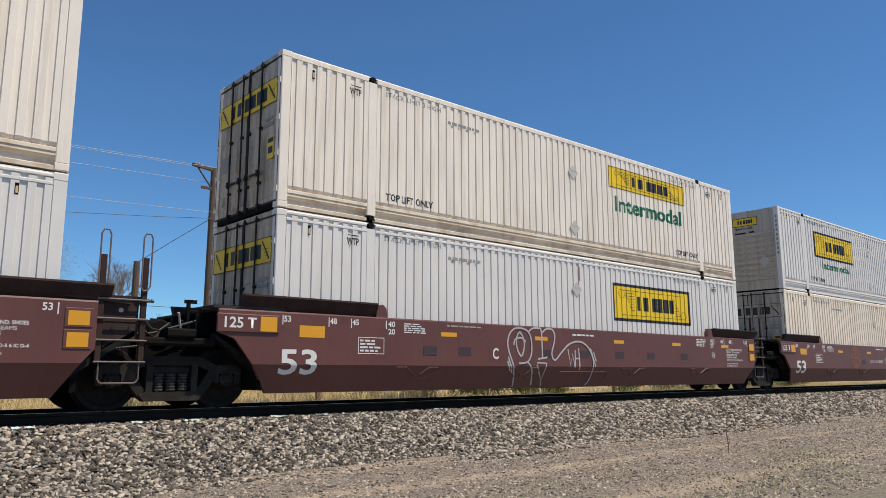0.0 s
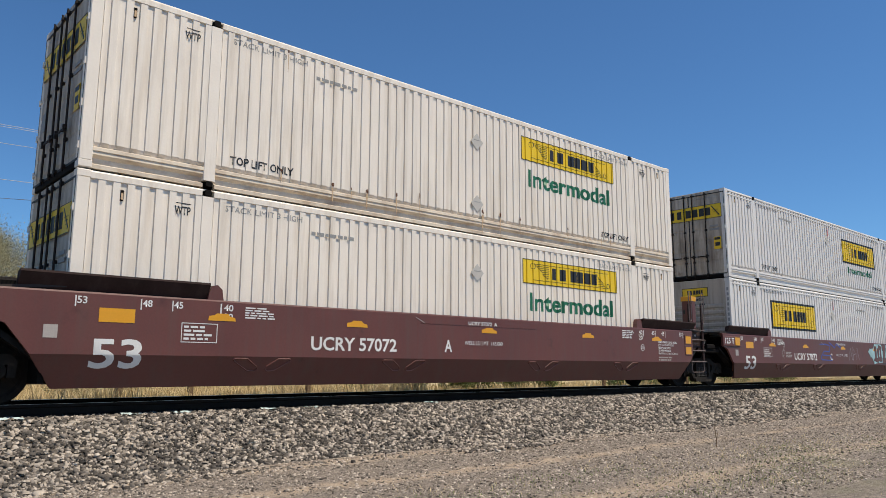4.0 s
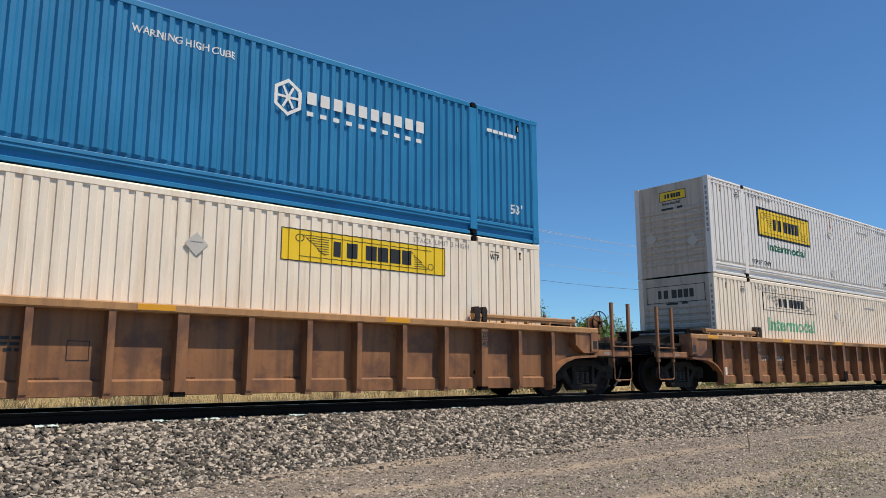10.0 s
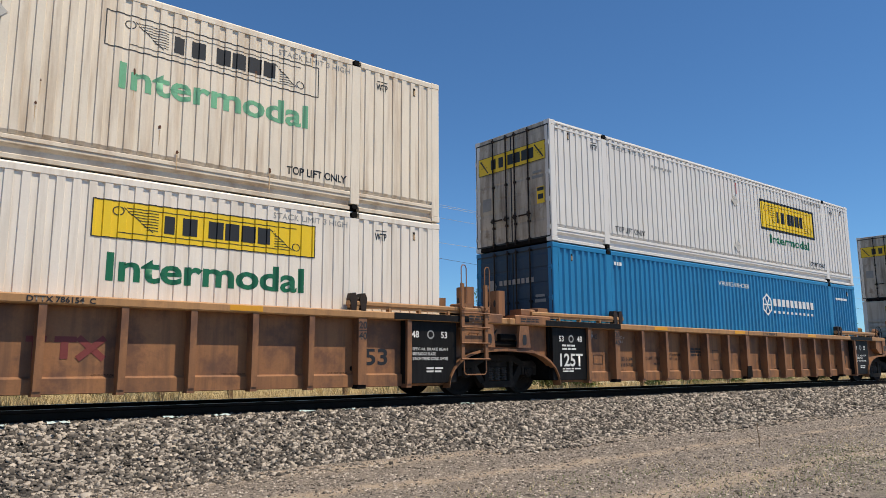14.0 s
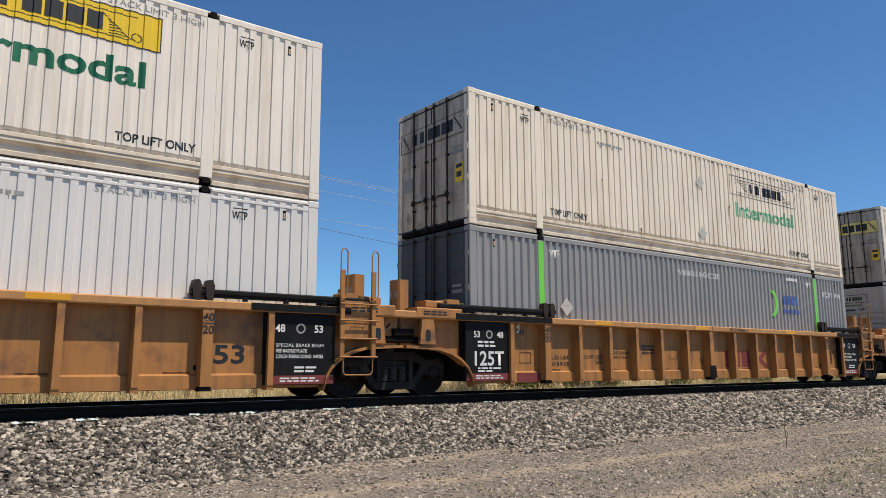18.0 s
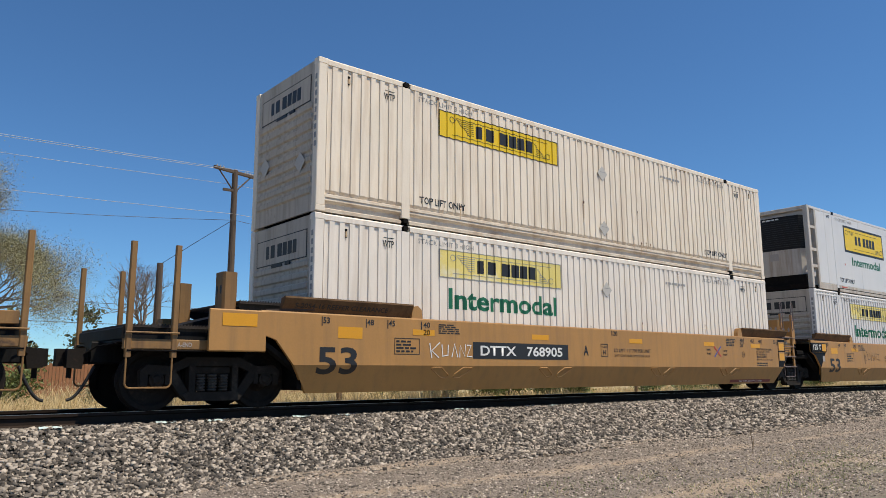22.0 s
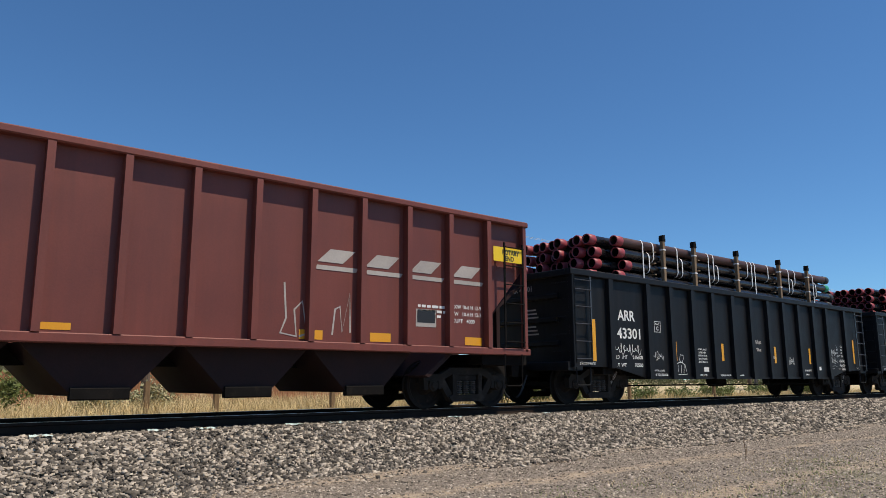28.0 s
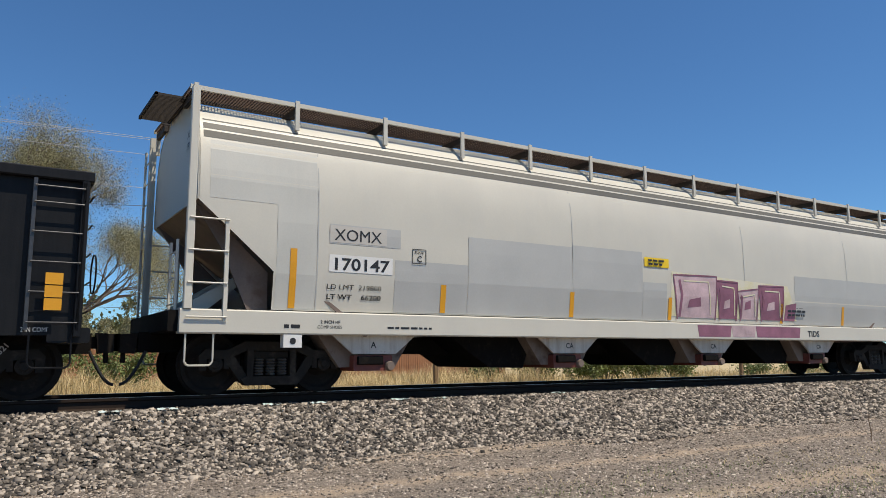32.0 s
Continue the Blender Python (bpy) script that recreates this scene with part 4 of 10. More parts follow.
def end_beam(car, body, end, length):
    """The box beam over the truck and the sloping plates beside it."""
    x0 = 0.0 if end < 0 else CL
    sgn = end
    s = Shape()
    s.plate([(x0, 0.78), (x0 + sgn * length, 0.78), (x0 + sgn * length, 1.02), (x0 + sgn * 1.0, 1.28), (x0, 1.42)], -0.34, 0.34)
    part("end_beam", s, BLACKPAINT, car)
    for k in (-1, 1):
        q = Shape()
        q.extrude([(x0 + sgn * 0.95, 1.56), (x0 + sgn * 0.95, 1.60), (x0 + sgn * 0.05, 1.66), (x0 + sgn * 0.05, 1.62)], 1, *sorted((k * 0.36, k * 1.46)))
        part("end_deck", q, GALV if k < 0 else BLACKPAINT, car, "grey steel walkway plate")
        b = Shape()
        b.plate([(x0 + sgn * 1.02, 1.20), (x0 + sgn * 1.02, 1.56), (x0 + sgn * 0.1, 1.62), (x0 + sgn * 0.1, 1.25)], *sorted((k * 0.5, k * 0.58)))
        part("end_gusset", b, BLACKPAINT, car)
        if body not in (BROWN, TAN):
            continue
        r = Shape()
        r.plate([(x0 + sgn * 1.04, 1.10), (x0 + sgn * 1.04, 1.18), (x0 + sgn * 0.2, 0.62), (x0 + sgn * 0.2, 0.5)], *sorted((k * 1.20, k * 1.38)))
        part("wheel_arch", r, BLACKPAINT, car)


JX = 17.74


def joint_gear(car):
    """The articulated connector between two units, with hoses and cut levers about it."""
    def casting():
        s = Shape()
        s.box(-0.95, 0.95, -0.30, 0.30, 0.84, 1.12, 0.04)
        s.box(-0.36, 0.36, -0.46, 0.46, 0.74, 1.28, 0.06)
        s.lathe([(0.0, -0.5), (0.2, -0.5), (0.24, -0.4), (0.24, 0.4), (0.2, 0.5), (0.0, 0.5)], (0.0, 1.2), 14)
        return s.mesh("articulated_connector")
    part("articulated_connector", cached("joint", casting), GRIME, car, "black cast connector").location = (JX, 0, 0)
    for k, (x, y, z, m) in enumerate(((JX - 0.48, -1.0, 1.42, GUIDEBROWN), (JX + 0.02, -1.15, 1.50, DULLCHALK), (JX - 0.58, -1.2, 1.38, DULLCHALK), (JX + 0.22, -0.8, 1.40, RUBBER))):
        pts = [(x + 0.12 * math.sin(u * 2.2), y + 0.25 * u, z - 0.5 * math.sin(u * 1.9)) for u in [j / 9 for j in range(10)]]
        part("air_hose", cached(("jhose", k), lambda: Shape().path([(a - x, b - y, c - z) for a, b, c in pts], 0.02, 7).mesh("air_hose")), m, car, "bent air hose").location = (x, y, z)
    for y in (-1.22, 1.22):
        part("side_bearing", cached("sidebear", lambda: Shape().box(-0.55, 0.55, -0.14, 0.14, 0.98, 1.10, 0.03).box(-0.22, 0.22, -0.18, 0.18, 1.10, 1.24, 0.03).mesh("side_bearing")), GRIME, car).location = (JX, y, 0)
    part("bracket", cached("jbracket", lambda: Shape().box(0, 0.05, -0.03, 0.03, 0.0, 0.44).box(-0.04, 0.16, -0.03, 0.03, 0.40, 0.46).mesh("bracket")), GRIME, car).location = (JX + 0.37, -0.6, 1.3)


def box_posts(car, x, paint_, tall=2.62, cap=True):
    """Square upright guide posts with a yellow cap, beside the walkway."""
    for y in (-1.0, 1.0):
        p = post("guide_post", car, x, y, 1.45, tall, 0.25, 0.34, paint_, "square steel guide post")
        for k in (-1, 1):
            me = cached(("posthole", k), lambda: Shape().extrude([(0.035 * math.cos(u), 0.075 * math.sin(u)) for u in [0.5236 * j for j in range(12)]], 0, -0.129, -0.1255).mesh("post_hole"))
            part("post_hole", me, DULLCHALK if paint_ in (ORANGETAN, TAN) else INK, p).location = (0, 0.08 * k, (tall - 1.45) * 0.62)
        if cap:
            part("post_cap", cached("postcap", lambda: Shape().box(-0.13, 0.13, -0.175, 0.175, 0, 0.14, 0.01).mesh("post_cap")), REFLECT, p, "yellow cap").location = (0, 0, tall - 1.45 - 0.135)


def side_ladder(car, x, tall, paint_, y=-1.42, wide=0.62, grab=None):
    """A ladder at the end of a unit, with hoops above its stiles."""
    grab = grab or paint_
    paint_ = GUIDEBROWN if paint_ is BROWN else paint_
    for k in (0.0, wide):
        post("ladder_stile", car, x + k, y, 0.70, tall, 0.085, 0.05, paint_)
        hoop_me = cached(("tophoop", tall), lambda: Shape().path([(0.0, 0, -0.45), (0.0, 0, 0.30), (0.03, 0, 0.36), (0.10, 0, 0.36), (0.13, 0, 0.30), (0.13, 0, -0.42), (0.10, 0, -0.48), (0.03, 0, -0.5), (0.0, 0, -0.45)], 0.012, 6).mesh("grab_hoop"))
        part("grab_hoop", hoop_me, grab, car, "bent grab iron").location = (x + k - 0.065, y - 0.05, tall)
    rungs("ladder_rung", car, x - 0.06, x + wide + 0.06, (0.72, 1.03, 1.34, 1.62), y - 0.045, 0.015, grab)
    hoop(car, "step_stirrup", x + 0.02, x + wide - 0.02, 0.42, 0.74, y - 0.02, 0.013, grab)

    def panel():
        q = Shape().box(0.05, wide - 0.05, 0, 0.03, 1.36, 1.60, 0.006).box(0.05, wide - 0.05, 0, 0.03, 1.02, 1.30, 0.006)
        return q.box(0.0, wide, -0.01, 0.09, 1.30, 1.345).box(0.02, wide - 0.02, 0.0, 0.25, 1.62, 1.68)
    part("ladder_panel", cached(("ladpan", wide), panel), paint_, car).location = (x, y + 0.04, 0)
    part("panel_handle", cached("panhandle", lambda: Shape().path([(0, 0, 0), (0, -0.03, 0.03), (0.24, -0.03, 0.03), (0.24, 0, 0)], 0.010, 6).mesh("panel_handle")), grab, car).location = (x + wide * 0.3, y + 0.04, 1.20)
    part("round_label", cached("rlabel", lambda: Shape().lathe([(0.0, 0), (0.035, 0)], (0, 0), 14).mesh("round_label")), DULLCHALK, car).location = (x + wide * 0.5, y + 0.036, 1.47)
    # the serrated walkway behind the ladder
    part("walkway_grating", cached("ladgrate", lambda: grating(0.9, 0.9)), GALV, car, "serrated steel walkway grating").location = (x - 0.1, y + 0.12, 1.62)
    for k, d in enumerate((0.12, 0.30, 0.44)):
        pts = [(x + wide + 0.02, y + d, 1.40 - 0.1 * k), (x + wide + 0.16, y + d - 0.06, 1.22 - 0.06 * k), (x + wide + 0.30, y + d, 1.20 - 0.1 * k), (x + wide + 0.48, y + d + 0.08, 1.32 - 0.05 * k)]
        part("air_hose", Shape().path(pts, 0.018, 6), (RUBBER, GUIDEBROWN, RUBBER)[k], car, "bent air hose")


def grating(w, d):
    """Bearing bars with a toothed upper edge."""
    q = Shape()
    n = int(w / 0.05)
    for k in range(n):
        q.box(k * 0.05, k * 0.05 + 0.010, 0, d, 0, 0.03)
        q.plate([(k * 0.05, 0.03), (k * 0.05 + 0.028, 0.03), (k * 0.05 + 0.014, 0.05)], 0, 0.012)
    for y in (0, d * 0.5, d):
        q.box(0, w, y, y + 0.012, -0.012, 0.026)
    return q.mesh("walkway_grating")


def outer_end(car, end, paint_, brake=False):
    """The coupler end of a car: platform, posts, stirrups, coupler and, on one end, the hand brake."""
    x0 = 0.0 if end < 0 else CL
    sgn = end
    brown = paint_ is BROWN
    rusty, tanned = paint_ in (RUSTTAN, BROWN), paint_ is ORANGETAN
    paint_ = WORNSHADETAN if paint_ in (TAN, ORANGETAN) else OUTERBROWN if brown else paint_
    X = lambda d: x0 + sgn * d
    s = Shape()
    s.box(*sorted((X(0.9), X(3.25))), -0.22, 0.22, 0.72, 1.06, 0.02)
    s.plate([(X(2.9), 1.02), (X(2.9), 1.10), (X(1.0), 1.62), (X(0.3), 1.66), (X(0.3), 1.40), (X(1.4), 1.06)], -0.55, 0.55)
    part("draft_sill", s, BLACKPAINT, car, "black draft sill over the truck")
    coupler(car, X(3.58), sgn)
    for k in (-1, 1):
        y = k * 1.36
        part("platform_sill", Shape().box(*sorted((X(1.68), X(3.12))), *sorted((y - 0.05, y + 0.05)), 0.92, 1.07, 0.012), paint_, car)
        part("bolster_box", Shape().plate([(X(1.72), 0.98), (X(1.72), 1.56), (X(0.92), 1.56), (X(0.92), 1.16), (X(1.2), 0.98)], *sorted((k * 1.16, k * 1.50))), paint_, car)
        part("jack_pad", Shape().box(*sorted((X(1.70), X(1.42))), *sorted((k * 1.50, k * 1.53)), 1.02, 1.46, 0.02), paint_, car)
        if k < 0:
            letters(car, "B-END" if brake else "A-END", 0.065, min(X(2.05), X(2.35)), 0.962, y - 0.054, DULLCHALK, 0.22)
        part("jack_hole", Shape().box(*sorted((X(1.64), X(1.50))), *sorted((k * 1.53, k * 1.534)), 1.08, 1.26), INK, car)
        part("platform_deck", Shape().box(*sorted((X(1.3), X(3.1))), *sorted((k * 0.25, k * 1.31)), 1.03, 1.06), BLACKPAINT, car)
        for d in (3.06, 2.40):
            post("stanchion", car, X(d), y - k * 0.02 + k * 0.05, 0.80, (2.50 if k < 0 else 2.4) - (0.28 if rusty else 0.0), 0.085, 0.075, paint_, "upright steel stanchion")
        hoop(car, "step_stirrup", min(X(3.08), X(2.42)), max(X(3.08), X(2.42)), 0.36, 0.94, y + k * 0.05, 0.015, paint_)
        if tanned:
            part("platform_step", Shape().box(*sorted((X(3.0), X(2.46))), *sorted((y - 0.03, y + 0.03)), 1.22, 1.40, 0.01), paint_, car)
        rungs("grab_rail", car, min(X(3.12), X(2.34)), max(X(3.12), X(2.34)), (1.16,), y + k * 0.09, 0.014, paint_)
        rungs("grab_rail", car, min(X(3.08), X(1.75)), max(X(3.08), X(1.75)), (0.90,), y + k * 0.07, 0.012, GRIME)
    low = grating(1.8, 2.5)
    part("platform_grating", low, GALV, car, "dark serrated walkway grating").location = (min(X(1.25), X(3.05)), -1.25, 1.26)
    part("platform_beam", Shape().box(*sorted((X(1.2), X(3.1))), -1.20, 1.20, 1.06, 1.255, 0.02), BLACKPAINT, car)
    part("end_grating", grating(1.0, 2.5), GALV, car, "dark serrated walkway grating").location = (min(X(0.32), X(1.32)), -1.25, 1.70)
    for y in (-1.1, 1.1):
        part("grating_bracket", Shape().plate([(X(0.4), 1.70), (X(1.3), 1.70), (X(1.3), 1.64), (X(0.9), 1.42), (X(0.4), 1.42)], y - 0.03, y + 0.03), BLACKPAINT, car)
    part("uncoupling_lever", Shape().path([(X(3.2), -1.3, 1.0), (X(3.2), -0.3, 0.98), (X(3.35), -0.2, 0.86)], 0.013, 6), GRIME, car)
    if brake:
        bx, bz, by = X(2.32), 1.74, -1.02

        def rim():
            q = Shape()
            q.lathe([(0.265, 0), (0.285, -0.012), (0.285, 0.012), (0.265, 0)], (0, 0), 26)
            for k in range(5):
                a = 2 * math.pi * k / 5 + 0.3
                q.tube((0, 0, 0), (0.27 * math.cos(a), 0, 0.27 * math.sin(a)), 0.011, 6)
            q.lathe([(0.0, -0.03), (0.04, -0.03), (0.05, 0.02), (0.0, 0.02)], (0, 0), 12)
            return q.mesh("brake_wheel")
        part("brake_wheel", cached("brakewheel", rim), GRIME, car, "dark spoked hand brake wheel").location = (bx, by - 0.08, bz)
        part("brake_housing", cached("brakebox", lambda: Shape().lathe([(0.0, -0.03), (0.17, -0.03), (0.19, 0.0), (0.19, 0.10), (0.0, 0.12)], (0, 0), 18).mesh("brake_housing")), paint_, car, "round brake gear housing").location = (bx, by, bz)
        part("brake_stand", Shape().box(bx - 0.16, bx + 0.16, by + 0.05, by + 0.12, 1.05, 1.7), paint_, car)
        if brown:
            part("curved_handrail", Shape().path([(X(0.9), -1.3, 2.36), (X(1.5), -1.3, 2.40), (X(1.95), -1.3, 2.22), (X(2.14), -1.3, 2.0), (X(2.2), -1.3, 1.7), (X(2.2), -1.3, 1.05)], 0.022, 8), paint_, car, "bent tube handrail")
        part("air_reservoir", Shape().lathe([(0.0, X(1.5)), (0.14, X(1.5)), (0.17, X(1.53)), (0.17, X(2.0)), (0.14, X(2.04)), (0.0, X(2.04))], (-0.75, 1.28), 16, axis=0), paint_, car, "round air reservoir")


def hump_reflectors(car, xs, z, y):
    """Yellow strips cut with sloping shoulders."""
    me = cached("hump", lambda: Shape().plate([(0, 0), (0.46, 0), (0.45, 0.055), (0.36, 0.075), (0.33, 0.115), (0.14, 0.115), (0.10, 0.085), (0.01, 0.07)], -0.001, 0.0).mesh("reflector"))
    for x in xs:
        part("reflector", me, REFLECT, car, "yellow reflective strip").location = (x, y, z)


def reflectors(car, xs, z, y, size=(0.42, 0.085)):
    for x in xs:
        flat(car, "reflector", x, x + size[0], z, z + size[1], y, REFLECT, "yellow reflective strip")


def smooth_well(label, paint_, front, back, marks=CHALK, trim=None, tall=True):
    """A well unit with smooth sides. front, back: 'outer' or 'joint'."""
    car = thing("well_car", label, "railway car", group="well cars of the train")
    for side in (-1, 1):
        part("side_sill", cached(("smooth", side, back), lambda: smooth_side(side, back == "joint")), paint_, car, "smooth folded steel side")
        for e in (-1, 1):
            part("loading_guide", cached(("guide", side, e), lambda: guide_plate(side, e)), GUIDEBROWN if paint_ is BROWN else GUIDETAN, car, "loading guide with its shade painted dark")
            lug(car, 2.12 if e < 0 else CL - 2.12, side, 1.575, paint_)
    common_well(car, paint_)
    y = -HY - 0.004
    for x in (2.98, 5.95, 10.0, 13.2):
        pocket_lines(car, x, paint_)
    flat(car, "reflector", 0.38, 0.88, 1.16, 1.36, y, REFLECT, "yellow reflective patch")
    for z in (0.92, 1.22):
        part("patch_plate", cached("patchplate", lambda: Shape().box(0, 0.36, -HY - 0.012, -HY, 0, 0.27, 0.006).mesh("patch_plate")), paint_, car).location = (CL + 0.05, 0, z - 0.03)
        flat(car, "reflector", CL + 0.09, CL + 0.37, z, z + 0.20, -HY - 0.014, REFLECT, "yellow reflective patch")
    if paint_ is BROWN and not tall:
        reflectors(car, (3.55, 6.3, 9.2, 11.8, 14.4), 1.27, y)
    elif paint_ is BROWN:
        hump_reflectors(car, (2.0, 4.6, 8.0, 11.4, 14.4), 1.25, y)
    else:
        reflectors(car, (2.0, 5.2, 8.6, 11.9, 14.4), 1.26, y, (0.52, 0.11))
    if paint_ is BROWN:
        bent_letters(car, "53", 0.40, 0.30 if tall else 0.02, 0.52 if tall else 0.55, marks, 0.72)
    else:
        bent_letters(car, "53", 0.44, 0.22 if front == "joint" else -0.02, 0.56, marks, 0.80)
        letters(car, "20", 0.10, 7.98, 1.43, y, marks, 0.16)
        flat(car, "gauge_mark", 7.92, 7.95, 1.42, 1.54, y, marks)
    for s, x in (("53", 0.05), ("48", 0.95), ("45", 1.42)):
        letters(car, s, 0.10, x + 0.03, 1.41 if s != "20" else 1.27, y, marks)
        if s != "20":
            flat(car, "gauge_mark", x, x + 0.018, 1.36, 1.52, y, marks)
            flat(car, "gauge_mark", CL - x, CL - x + 0.018, 1.36, 1.52, y, marks)
            letters(car, s, 0.10, CL - x - 0.19, 1.41, y, marks)
    for s, z in (("40", 1.41), ("20", 1.27)):
        letters(car, s, 0.10, 2.25, z, y, marks, 0.16)
    flat(car, "gauge_mark", 2.19, 2.215, 1.36, 1.52, y, marks)
    bars(car, 2.62, 1.30, y, 0.55, 0.2, 5, marks, 1)
    for k, (t, w) in enumerate((("2 INCH TREAD COND. SHOES", 0.92), ("SPECIAL BRAKE BEAMS", 0.78), ("SEE BADGE PLATE", 0.6), ("28 INCH WHEELS", 0.6))):
        letters(car, t, 0.052, CL - 1.30, 1.20 - 0.075 * k, y, marks, w)
    letters(car, "SPRG 7 OC D-5 7 IC D-5 6 IC D-4", 0.045, CL - 1.30, 0.90, y, marks, 0.94)
    bars(car, CL - 1.30, 0.72, y, 0.85, 0.13, 2, DULLCHALK if marks is CHALK else marks, 3)
    letters(car, "20", 0.10, CL - 2.20, 1.27, y, marks, 0.16)
    letters(car, "40", 0.10, CL - 2.20, 1.41, y, marks, 0.16)
    flat(car, "gauge_mark", CL - 2.22, CL - 2.02, 1.385, 1.397, y, marks)
    flat(car, "gauge_mark", CL - 2.0, CL - 1.975, 1.36, 1.52, y, marks)
    bars(car, CL - 2.95, 1.28, y, 0.55, 0.22, 5, marks, 5)
    part("load_ring", cached("loadring", lambda: ring_plate(0.085, 0.011)), marks, car).location = (CL - 2.05, y, 1.06)
    letters(car, "110", 0.065, CL - 2.11, 1.03, y, marks, 0.12)
    bars(car, 1.62, 0.93, y, 0.5, 0.24, 4, marks, 4)
    frame_lines(car, "stencil_frame", 1.58, 2.16, 0.90, 1.20, y, 0.012, marks)
    for e, how in ((-1, front), (1, back)):
        if how == "joint":
            end_beam(car, paint_, e, 1.58)
        else:
            end_beam(car, paint_, e, 1.0)
            outer_end(car, e, paint_, brake=(e > 0))
    x0 = -1.02
    if front == "joint":
        if trim:
            box_posts(car, -1.46, paint_, 2.2, cap=False)
        part("walkway_grating", cached("endgrate", lambda: grating(1.25, 1.0)), GALV, car, "serrated steel walkway grating").location = (-1.12, -HY + 0.06, 1.60)
        part("end_box", Shape().box(-1.09, -0.02, -HY - 0.03, -HY + 0.02, 1.20, 1.50, 0.015), trim or paint_, car)
        letters(car, "125 T", 0.165, -0.98, 1.28, -HY - 0.034, CHALK, 0.55)
        flat(car, "reflector", -0.36, -0.06, 1.23, 1.47, -HY - 0.034, REFLECT, "yellow reflective patch")
    if back == "joint":
        joint_gear(car)
        side_ladder(car, CL + 0.53, 2.36 if tall else 2.26, paint_, wide=0.70 if tall else 0.60, grab=GRABIRON)
        if tall:
            box_posts(car, CL + (1.27 if paint_ is BROWN else 1.02), paint_, 2.64 if paint_ is BROWN else 2.2, cap=paint_ is BROWN)
        truck(car, JX)
        for z, ya in ((1.30, -0.85), (1.12, -0.6)):
            part("air_line", Shape().path([(CL + 0.3, ya, z), (CL + 0.9, ya - 0.1, z - 0.2), (CL + 1.5, ya, z - 0.12), (CL + 2.2, ya + 0.05, z + 0.1)], 0.022, 6), RUBBER, car, "slack air hose between the units")
    if front == "outer":
        truck(car, -1.63)
        if trim:
            box_posts(car, -1.45, WORNSHADETAN, 2.2, cap=False)
    if back == "outer":
        truck(car, CL + 1.63)
    return car


def arch_pts(end, n=7):
    """The wheel arch in the side of a ribbed well, from the sill's end down to the bottom."""
    x0 = 0.0 if end < 0 else CL
    out = []
    for k in range(n):
        a = math.pi / 2 * k / (n - 1)
        out.append((x0 + end * (1.15 - 1.07 * math.sin(a)), 0.92 - 0.70 * (1 - math.cos(a))))
    return [(x0 + end * 1.66, 0.94)] + out


def ribbed_side(side):
    i = -side
    o = side * 1.30
    s = Shape()
    ring = [(-1.66, 1.44), (CL + 1.66, 1.44)] + arch_pts(1) + list(reversed(arch_pts(-1)))
    s.plate(ring, *sorted((o, o + i * 0.04)))
    # the flared foot of the sheet
    s.extrude([(o, 0.46), (o - i * 0.05, 0.43), (o - i * 0.05, 0.23), (o, 0.22)], 0, 0.0, CL)
    return s.mesh("side_sheet")


def arch_rim(side, end):
    s = Shape()
    pts = arch_pts(end)
    y0, y1 = sorted((side * 1.28, side * 1.50))
    for (a, b), (c, d) in zip(pts, pts[1:]):
        s.extrude([(a, b), (c, d), (c, d - 0.05), (a, b - 0.05)], 1, y0, y1)
    return s.mesh("arch_rim")


RIBS = [-0.10, 0.92, 1.93, 2.94, 3.94, 4.88, 5.82, 6.87, 7.89, 8.99, 10.05, 11.05, 12.05, 13.06, 14.07, 15.10, 16.13]


def raised_guide(a, b, side):
    """A loading guide held off the top chord by short feet."""
    y0, y1 = sorted((side * 1.51, side * 1.39))
    q = Shape().box(a, b, y0, y1, 1.645, 1.735, 0.02).box(a + 0.02, b - 0.02, y0 + 0.02, y1 - 0.02, 1.61, 1.645)
    for k in range(5):
        x = a + 0.15 + (b - a - 0.34) * k / 4
        q.box(x, x + 0.05, y0 + 0.01, y1 - 0.01, 1.5645, 1.645)
    return q.mesh("loading_guide")


def hook_lug(car, x, side):
    """The forked black stop at the end of a loading guide."""
    def make():
        s = Shape()
        y0, y1 = sorted((side * 1.52, side * 1.38))
        for dx in (-0.16, 0.04):
            s.plate([(dx, 0.0), (dx + 0.10, 0.0), (dx + 0.12, 0.22), (dx + 0.08, 0.31), (dx, 0.30), (dx - 0.03, 0.20)], y0, y1)
        s.tube((-0.14, side * 1.45, 0.20), (0.14, side * 1.45, 0.20), 0.035, 8)
        return s.mesh("corner_lug")
    part("corner_lug", cached(("hooklug", side), make), LUGSTEEL, car, "forked dark steel stop").location = (x, 0, 1.566)


LUGSTEEL = paint("greasy_lug_steel", (0.030, 0.019, 0.013), 0.6, gloss=0.3, var=0.35, scale=5, patch=(0.09, 0.045, 0.022), patch_at=0.58, patch_scale=6)


